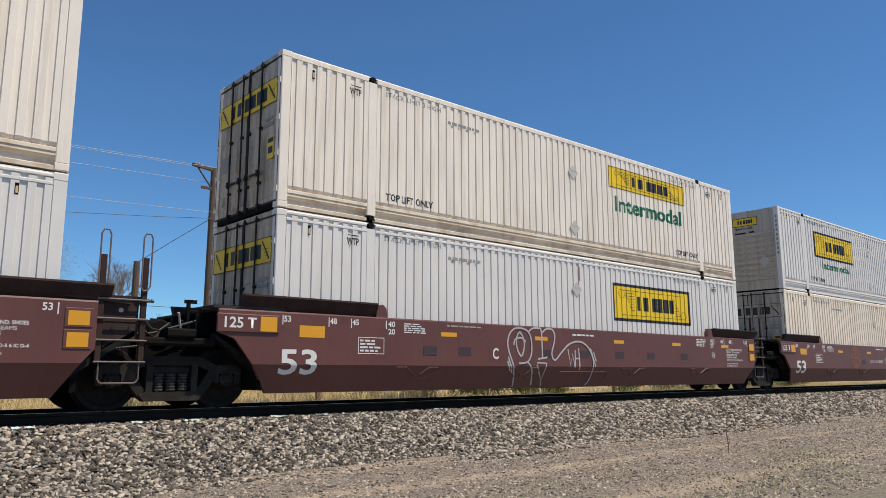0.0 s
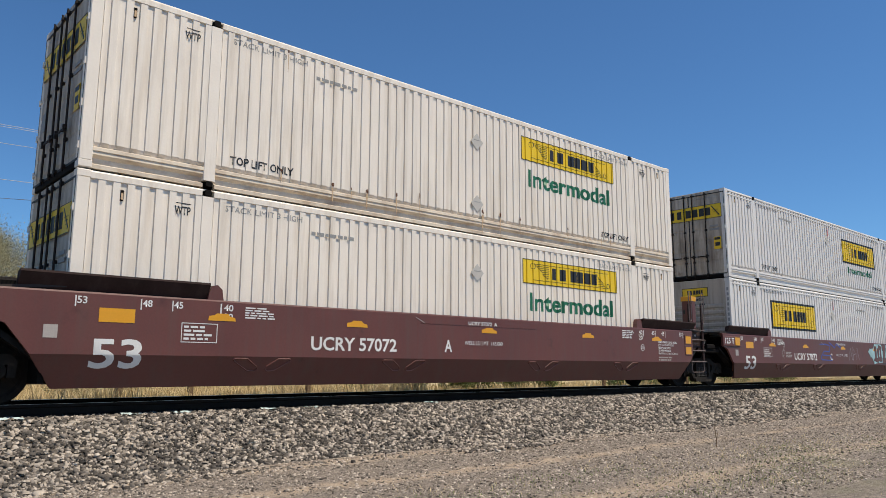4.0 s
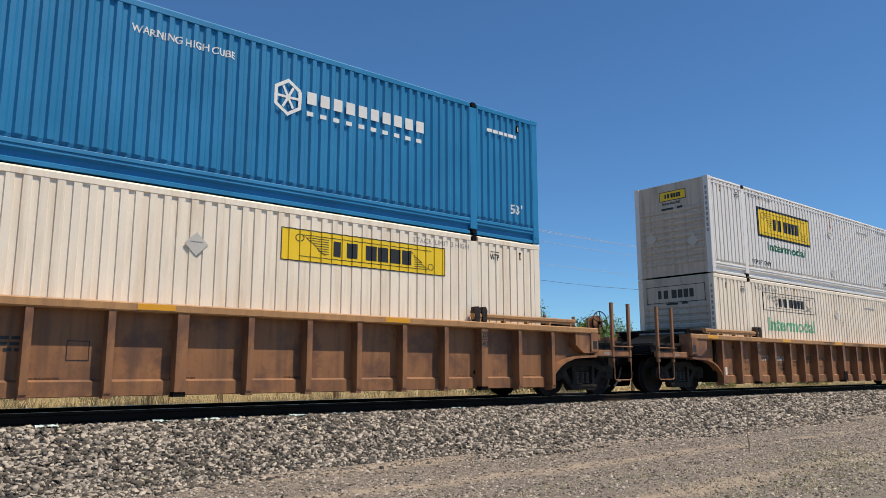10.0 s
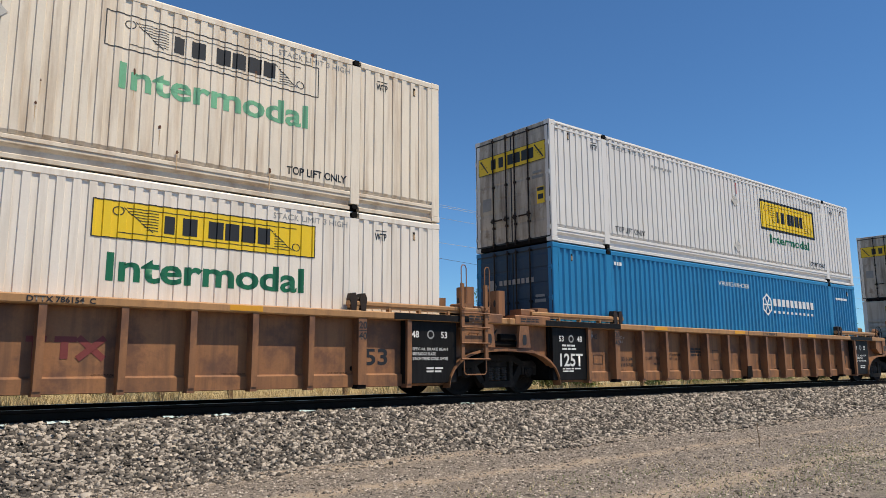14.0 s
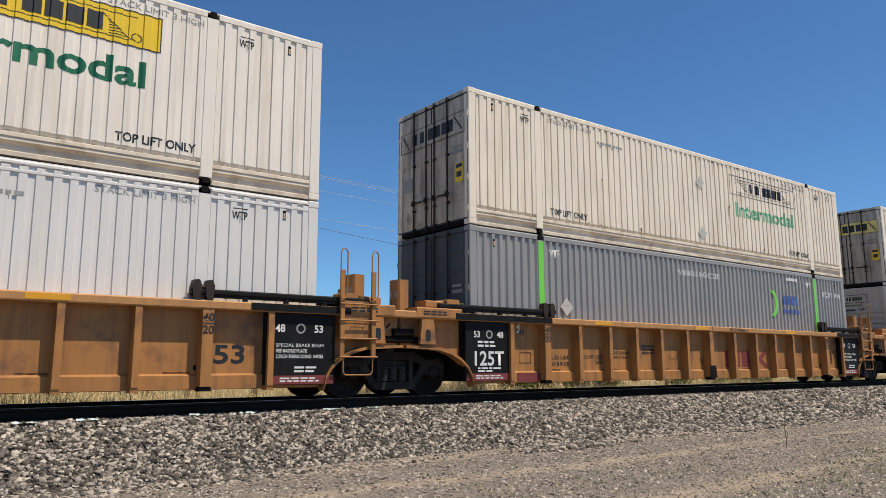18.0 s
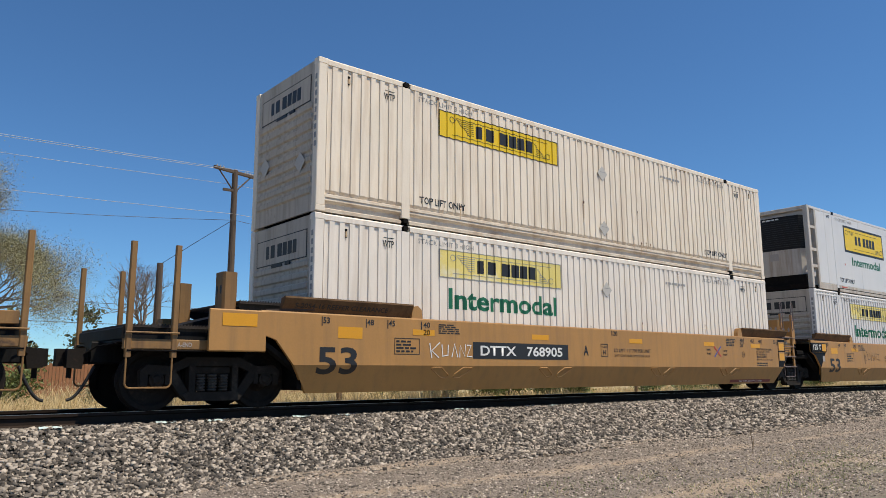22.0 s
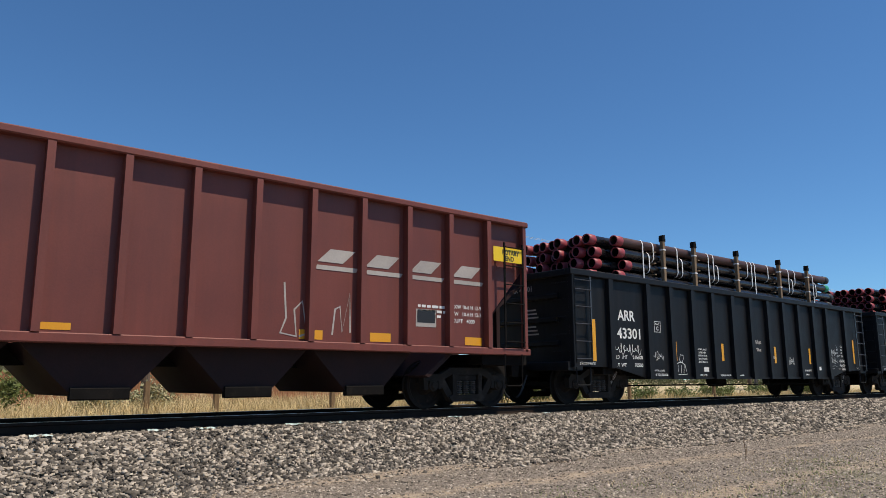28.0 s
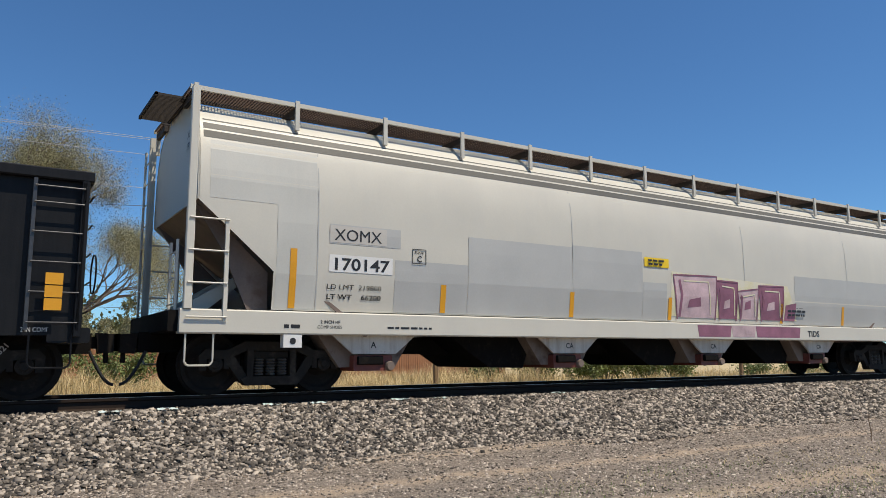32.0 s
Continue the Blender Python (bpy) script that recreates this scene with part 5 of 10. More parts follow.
def ribbed_well(label, paint_, front, back, black=True, marks=INK):
    """A well unit whose sides are stiffened with upright ribs under a heavy top chord."""
    car = thing("well_car", label, "railway car", group="well cars of the train")
    chord = {RUSTTAN: RUSTCHORD, ORANGETAN: ORANGECHORD}[paint_]
    for side in (-1, 1):
        part("side_sheet", cached(("ribbed", side), lambda: ribbed_side(side)), paint_, car)
        part("top_chord", cached(("chord", side), lambda: Shape().box(-1.70, CL + 1.70, *sorted((side * 1.53, side * 1.26)), 1.43, 1.565, 0.02).mesh("top_chord")), chord, car)
        for e in (-1, 1):
            a, b = (-0.93, 2.2) if e < 0 else (CL - 2.2, CL + 0.93)
            part("loading_guide", cached(("rguide", side, e), lambda: raised_guide(a, b, side)), BLACKPAINT if paint_ is ORANGETAN and (black is True or (black == "rear" and e > 0) or (black == "front" and e < 0)) else chord, car)
            hook_lug(car, 2.0 if e < 0 else CL - 2.0, side)
            part("arch_rim", cached(("rim", side, e), lambda: arch_rim(side, e)), paint_, car)
        for k, x in enumerate(RIBS):
            if (black in (True, "front") and k == 0) or (black in (True, "rear") and k == 16):
                continue
            if side > 0:
                continue
            w = 0.17 if k in (2, 8, 14) else 0.10
            me = cached(("rib", side, w), lambda: Shape().plate([(-w / 2, 0.27), (w / 2, 0.27), (w / 2, 1.43), (-w / 2, 1.43)], *sorted((side * 1.30, side * 1.515))).mesh("side_rib"))
            part("side_rib", me, paint_, car).location = (x, 0, 0)
            foot = cached(("ribfoot", side, w), lambda: Shape().plate([(-w / 2 - 0.01, 0.20), (w / 2 + 0.01, 0.20), (w / 2, 0.27), (-w / 2, 0.27)], *sorted((side * 1.32, side * 1.50))).mesh("rib_foot"))
            part("rib_foot", foot, GRIME if w > 0.15 else paint_, car).location = (x, 0, 0)
    common_well(car, paint_)
    def far_ribs():
        q = Shape()
        for x in RIBS:
            q.plate([(x - 0.05, 0.27), (x + 0.05, 0.27), (x + 0.05, 1.43), (x - 0.05, 1.43)], 1.30, 1.515)
        return q.mesh("side_rib")
    tagged(part("side_rib", cached("farribs", far_ribs), paint_, car), kind="stuff")
    yr, yc, yp = -1.519, -1.534, -1.304
    for x in (1.87, 14.015):
        hi, lo = ("20", "40") if paint_ is RUSTTAN else ("40", "20")
        letters(car, hi, 0.12, x - 0.025, 1.25, yr, marks, 0.17)
        letters(car, lo, 0.12, x - 0.025, 1.06, yr, marks, 0.17)
        flat(car, "gauge_mark", x - 0.02, x + 0.14, 1.205, 1.22, yr, marks)
    letters(car, "45", 0.11, 1.28, 1.20, yp, marks, 0.17)
    letters(car, "48", 0.11, 0.72, 1.20, yp, marks, 0.17)
    letters(car, "LD LMT  117200", 0.085, 3.25, 0.72, yp, marks, 0.66)
    letters(car, "PER UNIT", 0.05, 3.65, 0.60, yp, marks, 0.24)
    letters(car, "20 FT CONTAINER", 0.07, 4.25, 0.82, yp, marks, 0.62)
    letters(car, "LIMIT 57,500 EACH", 0.07, 4.25, 0.72, yp, marks, 0.62)
    bars(car, 5.3, 0.82, yp, 0.7, 0.24, 3, marks, 13)
    frame_lines(car, "stencil_frame", 6.35, 6.65, 0.72, 1.0, yp, 0.012, marks)
    flat(car, "reflector", -0.9, -0.35, 1.46, 1.55, yc, REFLECT, "yellow reflective strip")
    reflectors(car, (3.4, 7.2, 11.6), 1.46, yc, (0.55, 0.085))
    if black:
        for x0 in {True: (-0.25, CL - 0.95), "rear": (CL - 0.95,), "front": (-0.25,)}[black]:
            part("stencil_panel", Shape().box(x0, x0 + 1.24, -1.45, -1.31, 0.27, 1.43, 0.01), BLACKPAINT, car, "black stencil panel with white print")
            part("panel_rail", Shape().box(x0 - 0.3, x0 + 2.3 if x0 < 0 else x0 + 1.5, -1.537, -1.531, 1.44, 1.56), BLACKPAINT, car)
            yb = -1.455
            if x0 < 0:
                letters(car, "125T", 0.27, x0 + 0.22, 0.58, yb, CHALK, 0.76)
                bars(car, x0 + 0.30, 0.44, yb, 0.6, 0.11, 2, CHALK, 15)
                letters(car, "53", 0.12, x0 + 0.2, 1.12, yb, CHALK)
                letters(car, "48", 0.12, x0 + 0.8, 1.12, yb, CHALK)
                bars(car, x0 + 0.3, 0.92, yb, 0.6, 0.15, 2, CHALK, 16)
            else:
                letters(car, "48", 0.12, x0 + 0.15, 1.12, yb, CHALK)
                letters(car, "53", 0.12, x0 + 0.85, 1.12, yb, CHALK)
                for k, t in enumerate(("SPECIAL BRAKE BEAM", "SEE BADGE PLATE", "2 INCH TREAD COND. SHOES")):
                    letters(car, t, 0.055, x0 + 0.17, 0.88 - 0.09 * k, yb, CHALK, 0.85 if k != 1 else 0.55)
                bars(car, x0 + 0.5, 0.46, yb, 0.5, 0.12, 2, CHALK, 17)
            disc = Shape().lathe([(0.055, yb - 0.001), (0.085, yb - 0.001)], (x0 + 0.6, 1.18), 20)
            part("round_emblem", disc, FADEDINK, car)
            if paint_ is ORANGETAN:
                flat(car, "red_panel", x0 + 0.02, x0 + 1.22, 0.28, 0.42, yb + 0.001, MARK, "dull red stencil panel")
                bars(car, x0 + 0.25, 0.31, yb - 0.001, 0.7, 0.09, 2, CHALK, 19)
        letters(car, "53", 0.28, CL - 1.74, 0.62, yp, marks, 0.5)
    for e, how in ((-1, front), (1, back)):
        if how == "joint":
            end_beam(car, paint_, e, 1.58)
            x0 = 0.0 if e < 0 else CL
            for k in (-1, 1):
                p0, p1 = (1.02, 1.38) if e < 0 else (0.94, 1.26)
                part("bolster_box", Shape().box(*sorted((x0 + e * 1.46, x0 + e * 0.40)), *sorted((k * 1.15, k * 1.535)), 1.44, 1.64, 0.02), paint_, car)
                part("bolster_cap", Shape().box(*sorted((x0 + e * 1.20, x0 + e * 0.78)), *sorted((k * 1.10, k * 1.45)), 1.645, 1.78, 0.02), paint_, car)
                part("bolster_cap", Shape().box(*sorted((x0 + e * 0.72, x0 + e * 0.42)), *sorted((k * 1.10, k * 1.48)), 1.645, 1.82, 0.02), paint_, car)
                part("jack_pad", Shape().plate([(x0 + e * p0, 0.96), (x0 + e * p1, 0.96), (x0 + e * (p1 - 0.05), 1.42), (x0 + e * (p0 + 0.05), 1.42)], *sorted((k * 1.46, k * 1.53))), paint_, car)
                part("jack_hole", Shape().plate([(x0 + e * ((p0 + p1) / 2 + 0.06 * math.cos(u)), 1.12 + (0.11 if math.sin(u) > 0 else 0.10) * max(-1, min(1, 1.6 * math.sin(u)))) for u in [0.5236 * j for j in range(12)]], *sorted((k * 1.53, k * 1.534))), INK, car)
                if k < 0:
                    bars(car, min(x0 + e * 1.3, x0 + e * 0.55), 1.49, -1.539, 0.7, 0.10, 2, marks, 18)
        else:
            end_beam(car, paint_, e, 1.0)
            outer_end(car, e, paint_, brake=(e > 0))
    if back == "joint":
        joint_gear(car)
        side_ladder(car, CL + 0.36, 2.2, paint_, -1.56, 0.62)
        box_posts(car, CL + 0.92, paint_, 2.2, cap=False)
        truck(car, JX)
        for z, ya in ((1.30, -0.85), (1.12, -0.6)):
            part("air_line", Shape().path([(CL + 0.3, ya, z), (CL + 0.9, ya - 0.1, z - 0.2), (CL + 1.5, ya, z - 0.12), (CL + 2.2, ya + 0.05, z + 0.1)], 0.022, 6), RUBBER, car, "slack air hose between the units")
    if front == "joint":
        box_posts(car, -1.50, paint_, 2.17, cap=False)
    elif paint_ is ORANGETAN:
        for y in (-1.0, 1.0):
            stop = post("end_stop", car, -1.70, y, 1.72, 2.16, 0.46, 0.34, WORNSHADETAN, "short square steel stop")
            part("stop_hole", cached("stophole", lambda: Shape().plate([(-0.05, 0.04), (0.05, 0.04), (0.06, 0.16), (0.0, 0.30), (-0.06, 0.16)], -0.174, -0.1705).mesh("stop_hole")), INK, stop).location = (0.13, 0, 0.04)
    if front == "outer":
        truck(car, -1.63)
    if back == "outer":
        truck(car, CL + 1.63)
    return car

# ---- the ground, the track ----
def ground_material():
    m = bpy.data.materials.new("gravel_road_and_dry_ground")
    m.use_nodes = True
    nt = m.node_tree
    n, link = nt.nodes, nt.links.new
    b = n["Principled BSDF"]
    co = n.new("ShaderNodeTexCoord")
    sep = n.new("ShaderNodeSeparateXYZ")
    link(co.outputs["Object"], sep.inputs[0])

    def noise_at(scale, detail=5, rough=0.6):
        q = n.new("ShaderNodeTexNoise")
        q.inputs["Scale"].default_value, q.inputs["Detail"].default_value, q.inputs["Roughness"].default_value = scale, detail, rough
        link(co.outputs["Object"], q.inputs["Vector"])
        return q.outputs["Fac"]

    def ramp(fac, lo, hi, a=0.0, c=1.0):
        r = n.new("ShaderNodeMapRange")
        link(fac, r.inputs[0])
        for k, v in ((1, lo), (2, hi), (3, a), (4, c)):
            r.inputs[k].default_value = v
        return r.outputs[0]

    def mix(fac, a, c):
        x = n.new("ShaderNodeMix")
        x.data_type = "RGBA"
        link(fac, x.inputs[0])
        for sock, v in ((x.inputs[6], a), (x.inputs[7], c)):
            if isinstance(v, tuple):
                sock.default_value = rgb(v)
            else:
                link(v, sock)
        return x.outputs[2]

    def math_(op, a, c):
        x = n.new("ShaderNodeMath")
        x.operation = op
        for k, v in enumerate((a, c)):
            if isinstance(v, (int, float)):
                x.inputs[k].default_value = v
            else:
                link(v, x.inputs[k])
        return x.outputs[0]

    vor = n.new("ShaderNodeTexVoronoi")
    vor.inputs["Scale"].default_value = 32
    link(co.outputs["Object"], vor.inputs["Vector"])
    vsep = n.new("ShaderNodeSeparateColor")
    link(vor.outputs["Color"], vsep.inputs[0])
    gravel = mix(vsep.outputs[0], (0.05, 0.041, 0.033), (0.34, 0.28, 0.225))
    gravel = mix(ramp(noise_at(70, 3), 0.4, 0.7), gravel, (0.24, 0.20, 0.16))
    dirt = mix(ramp(noise_at(6, 8), 0.35, 0.65), (0.35, 0.265, 0.185), (0.45, 0.355, 0.255))
    # two pale wheel tracks along the road, with uneven edges
    wob = math_("MULTIPLY", math_("SUBTRACT", noise_at(0.9, 6, 0.7), 0.5), 0.55)
    yy = math_("ADD", sep.outputs[1], wob)
    tracks = None
    for mid, half in ((7.55, 0.20), (9.25, 0.22), (5.2, 0.25)):
        d = math_("ABSOLUTE", math_("SUBTRACT", yy, mid), 0)
        r = ramp(d, half * 0.4, half * 1.5, 1.0, 0.0)
        tracks = r if tracks is None else math_("MAXIMUM", tracks, r)
    tracks = math_("MULTIPLY", tracks, ramp(noise_at(2.5, 6, 0.7), 0.35, 0.6, 0.35, 0.95))
    near = mix(tracks, gravel, dirt)
    # thin green and straw growth at the verge nearer than the tracks
    verge = math_("MULTIPLY", ramp(sep.outputs[1], 6.6, 5.2), ramp(noise_at(0.7, 6, 0.7), 0.5, 0.66, 0.0, 0.35))
    near = mix(verge, near, (0.20, 0.20, 0.10))
    straw = mix(ramp(noise_at(0.25, 6, 0.7), 0.4, 0.62), (0.60, 0.48, 0.28), (0.50, 0.41, 0.25))
    straw = mix(ramp(noise_at(9, 5), 0.45, 0.7), straw, (0.40, 0.30, 0.15))
    far = ramp(sep.outputs[1], 15.0, 16.5)
    link(mix(far, near, straw), b.inputs["Base Color"])
    b.inputs["Roughness"].default_value = 0.95
    bp = n.new("ShaderNodeBump")
    bp.inputs["Strength"].default_value, bp.inputs["Distance"].default_value = 0.9, 0.022
    h = math_("ADD", math_("MULTIPLY", math_("SUBTRACT", 1.0, vor.outputs["Distance"]), 0.8), noise_at(60, 4))
    link(h, bp.inputs["Height"])
    link(bp.outputs[0], b.inputs["Normal"])
    return m


def height(x, y):
    """The lie of the land: a flat road, the bank under the track, and a slightly higher field behind it."""
    if y < 9.2:
        z = 0.0
    elif y < 16:
        z = 0.45 * (y - 9.2) / 6.8
    else:
        z = 0.45 - 0.33 * min(1.0, max(0.0, (y - 20) / 16))
    if -10 < x < 60 and 0 < y < 9.4:
        z += 0.05 * noise.noise((x * 0.35, y * 0.9, 0)) + 0.016 * noise.noise((x * 2.2, y * 2.6, 3))
    return z


GXS = [-3000, -800, -200, -60, -20] + [-8 + 0.35 * k for k in range(150)] + [50, 60, 75, 95, 120, 160, 220, 320, 500, 900, 3000]
GYS = [-3000, -500, -80, -20, -5, 0, 2] + [3 + 0.25 * k for k in range(26)] + [10, 12, 14, 15, 16, 18, 20, 24, 30, 40, 55, 80, 130, 250, 600, 3000]
gs = Shape()
gs.v = [(x, y, height(x, y)) for y in GYS for x in GXS]
nx = len(GXS)
gs.f = [(j * nx + i, j * nx + i + 1, (j + 1) * nx + i + 1, (j + 1) * nx + i) for j in range(len(GYS) - 1) for i in range(nx - 1)]
GROUND = ground_material()
ground = part("ground", gs, GROUND)
tagged(ground, "gravel service road and dry straw-coloured field", "ground", kind="structure")

# Darker than the stones on it: shade in their gaps put into the colour.
BALLASTBED = paint("packed_ballast_with_gap_shade", (0.055, 0.047, 0.04), 0.95, var=0.35, scale=14, fine=60, bump=0.8, patch=(0.04, 0.034, 0.03), patch_at=0.5, patch_scale=18)
TOE, TOP = 9.5, 0.655
bed = part("ballast_bed", Shape().extrude([(9.45, -0.02), (10.95, TOP - 0.03), (14.2, TOP - 0.03), (15.6, 0.40), (15.6, -0.05), (9.45, -0.05)], 0, -300, 700), BALLASTBED)
tagged(bed, "bank of packed grey ballast under the track", "railway track", kind="structure")


def rail_ring_at(y):
    return [(y - 0.038, 0.84), (y + 0.038, 0.84), (y + 0.036, 0.80), (y + 0.010, 0.785), (y + 0.009, 0.70), (y + 0.075, 0.678), (y + 0.075, 0.668),
            (y - 0.075, 0.668), (y - 0.075, 0.678), (y - 0.009, 0.70), (y - 0.010, 0.785), (y - 0.036, 0.80)]


track = thing("railway_track", "worn steel rails on weathered wooden ties in ballast", "railway track", (0, 0, 0))
tagged(track, kind="structure")
for y in (YC - 0.755, YC + 0.755):
    r = part("rail", Shape().extrude(rail_ring_at(y), 0, -300, 700), RAILSIDE, track, "rust-brown steel rail")
    part("rail_head", Shape().box(-300, 700, y - 0.034, y + 0.034, 0.8395, 0.8425), TREAD, track, "rail top polished by wheels")
tie_me = Shape().box(-0.115, 0.115, -1.3, 1.3, 0.50, 0.664, 0.01).mesh("tie")
plate_me = Shape().box(-0.1, 0.1, -0.17, 0.17, 0.664, 0.682, 0.004).mesh("tie_plate")
far_ties = Shape()
for k in range(90, 190):
    far_ties.box(k * 0.5 - 0.115, k * 0.5 + 0.115, YC - 1.3, YC + 1.3, 0.50, 0.664)
tagged(part("tie", far_ties, TIEWOOD, track), kind="stuff")
for k in range(-8, 90):
    x = k * 0.5 + 0.03 * math.sin(k * 7.1)
    t = part("tie", tie_me, TIEWOOD, track)
    t.location = (x, YC, 0)
    if -4 < x < 40:
        part("tie_plate", plate_me, RAILSIDE, t).location = (0, -0.755, 0)


def stones(name, label, count, spot, size, material, seed, flatness=0.65):
    """Many broken stones in one mesh. spot(r) gives x, y, z."""
    r = np.random.RandomState(seed)
    ico = np.array([(x, y, z) for z in (-0.62, 0.62) for y in (-0.62, 0.62) for x in (-0.62, 0.62)])
    tri = np.array([(0, 1, 4), (1, 5, 4), (1, 3, 5), (3, 7, 5), (3, 2, 7), (2, 6, 7), (2, 0, 6), (0, 4, 6), (4, 5, 6), (5, 7, 6)])
    pts = spot(r, count)
    V = np.empty((count, 8, 3))
    rad = size[0] + (size[1] - size[0]) * r.rand(count) ** 1.6
    jit = ico[None] * (0.70 + 0.5 * r.rand(count, 8, 1)) + r.normal(0, 0.17, (count, 8, 3))
    jit = jit * np.stack([0.8 + 0.6 * r.rand(count), 0.7 + 0.4 * r.rand(count), flatness * (0.7 + 0.6 * r.rand(count))], 1)[:, None, :]
    a, b = r.rand(count) * 6.283, (r.rand(count) - 0.5) * 2.2
    ca, sa, cb, sb = np.cos(a), np.sin(a), np.cos(b), np.sin(b)
    x, y, z = jit[..., 0], jit[..., 1], jit[..., 2]
    y, z = y * cb[:, None] - z * sb[:, None], y * sb[:, None] + z * cb[:, None]
    x, y = x * ca[:, None] - y * sa[:, None], x * sa[:, None] + y * ca[:, None]
    V = np.stack([x, y, z], 2) * rad[:, None, None] + pts[:, None, :]
    F = (tri[None] + 8 * np.arange(count)[:, None, None]).reshape(-1, 3)
    me = bpy.data.meshes.new(name)
    me.vertices.add(count * 8)
    me.vertices.foreach_set("co", V.ravel())
    me.loops.add(F.size)
    me.loops.foreach_set("vertex_index", F.ravel())
    me.polygons.add(len(F))
    me.polygons.foreach_set("loop_start", np.arange(0, F.size, 3))
    me.update()
    me.validate()
    ob = part(name, me, material)
    return tagged(ob, label, "gravel", kind="stuff")


def stone_material(name, dark, mid, pale):
    m = paint(name, mid, 0.9, var=0.2, scale=12, fine=90, bump=0.35)
    nt = m.node_tree
    n, link = nt.nodes, nt.links.new
    geo = n.new("ShaderNodeNewGeometry")
    ramp = n.new("ShaderNodeValToRGB")
    e = ramp.color_ramp.elements
    e[0].position, e[0].color = 0.0, rgb(dark)
    e[1].position, e[1].color = 1.0, rgb(pale)
    q = e.new(0.5)
    q.color = rgb(mid)
    link(geo.outputs["Random Per Island"], ramp.inputs[0])
    sc = next(x for x in n if x.type == "VECT_MATH")
    link(ramp.outputs[0], sc.inputs[0])
    return m


BALLAST = stone_material("broken_grey_ballast", (0.016, 0.0135, 0.011), (0.135, 0.115, 0.096), (0.50, 0.43, 0.355))
PEBBLE = stone_material("road_gravel", (0.04, 0.033, 0.027), (0.22, 0.182, 0.147), (0.56, 0.48, 0.40))


def slope_z(y):
    return np.where(y < 10.95, (y - TOE) / (10.95 - TOE) * TOP, TOP)


def on_slope(x0, x1, power=1.0):
    def spot(r, n):
        x = x0 + (x1 - x0) * r.rand(n) ** power
        y = 9.15 + (11.55 - 9.15) * r.rand(n) ** 0.85 - 0.25 * r.rand(n) ** 3
        z = np.maximum(slope_z(y), 0.0) - 0.012 + 0.028 * r.rand(n) - np.where(y < TOE, 0.005, 0)
        return np.stack([x, y, z], 1)
    return spot


stones("ballast", "coarse broken grey ballast on the near bank", 46000, on_slope(-1.5, 16), (0.021, 0.052), BALLAST, 3)
stones("ballast", "coarse broken grey ballast further along the bank", 22000, on_slope(16, 40), (0.033, 0.068), BALLAST, 4)
stones("ballast", "far ballast along the bank", 10000, on_slope(40, 110), (0.05, 0.09), BALLAST, 5)


def between(r, n):
    x = -2 + 60 * r.rand(n)
    y = 11.5 + 2.8 * r.rand(n)
    return np.stack([x, y, 0 * x + TOP - 0.03 + 0.02 * r.rand(n)], 1)


stones("ballast", "ballast between the ties", 9000, between, (0.03, 0.06), BALLAST, 6)


def on_road(r, n):
    x = 0.5 + 27 * r.rand(n) ** 1.25
    y = 3.6 + 6.0 * r.rand(n)
    z = np.array([height(a, b) for a, b in zip(x, y)]) - 0.001
    return np.stack([x, y, z], 1)


stones("road_gravel", "small loose gravel on the service road", 62000, on_road, (0.007, 0.026), PEBBLE, 7, 0.6)

# ---- the cars, in order from the one that leads ----
def jb(label, paint_, nose=False, style="yellow", word=GREEN, wear=0, lift=True):
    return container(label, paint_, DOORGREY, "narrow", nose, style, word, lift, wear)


def blue_box():
    c = container("blue corrugated container with white marks, scuffed", BLUE, DEEPBLUE, "even", False, None, None, False)
    y = -CW - 0.005
    # the owner's mark as a hexagon and plain bars
    hexa = [(0.27 * math.cos(k * math.pi / 3 + 0.52), 0.31 * math.sin(k * math.pi / 3 + 0.52)) for k in range(7)]
    stroke(c, "owner_mark", [(9.6 + a, 1.93 + b) for a, b in hexa], 0.07, y, CHALK, "white hexagonal mark")
    for k in range(3):
        a = k * math.pi / 3
        stroke(c, "owner_mark", [(9.6 - 0.2 * math.cos(a), 1.93 - 0.22 * math.sin(a)), (9.6 + 0.2 * math.cos(a), 1.93 + 0.22 * math.sin(a))], 0.045, y - 0.004, CHALK)
    for k in range(10):
        flat(c, "owner_block", 9.98 + k * 0.275, 10.17 + k * 0.275, 1.90, 2.13, y, CHALK)
        flat(c, "owner_bar", 9.98 + k * 0.275, 10.11 + k * 0.275, 1.68, 1.76, y, CHALK)
    part("lettering", draped_text("53'", 0.24, 0.42, 0.95, "even"), CHALK, c).location = (0.95, y, 0.72)
    part("lettering", draped_text("53'", 0.2, 0.36, 15.1, "even"), CHALK, c).location = (15.1, y, 0.60)
    part("lettering", draped_text("WARNING HIGH CUBE", 0.12, 1.7, 6.9, "even"), CHALK, c).location = (6.9, y, 2.36)
    bars(c, 14.4, 2.3, y, 1.2, 0.14, 1, CHALK, 21)
    bars(c, 2.2, 2.5, y, 0.3, 0.16, 1, CHALK, 22)
    bars(c, 2.2, 0.62, y, 0.28, 0.2, 2, CHALK, 23)
    for k in range(8):
        part("end_block", Shape().box(-0.010, -0.004, 0.36 - k * 0.15, 0.46 - k * 0.15, 2.02, 2.14), DULLCHALK, c)
    part("end_emblem", Shape().extrude([(0.72 + 0.16 * math.cos(k * 1.0472), 2.02 + 0.18 * math.sin(k * 1.0472)) for k in range(6)], 0, -0.010, -0.004), DULLCHALK, c)
    end_letters(c, "53'", 0.2, -0.012, 0.55, 0.92, DULLCHALK, 0.32)
    return c


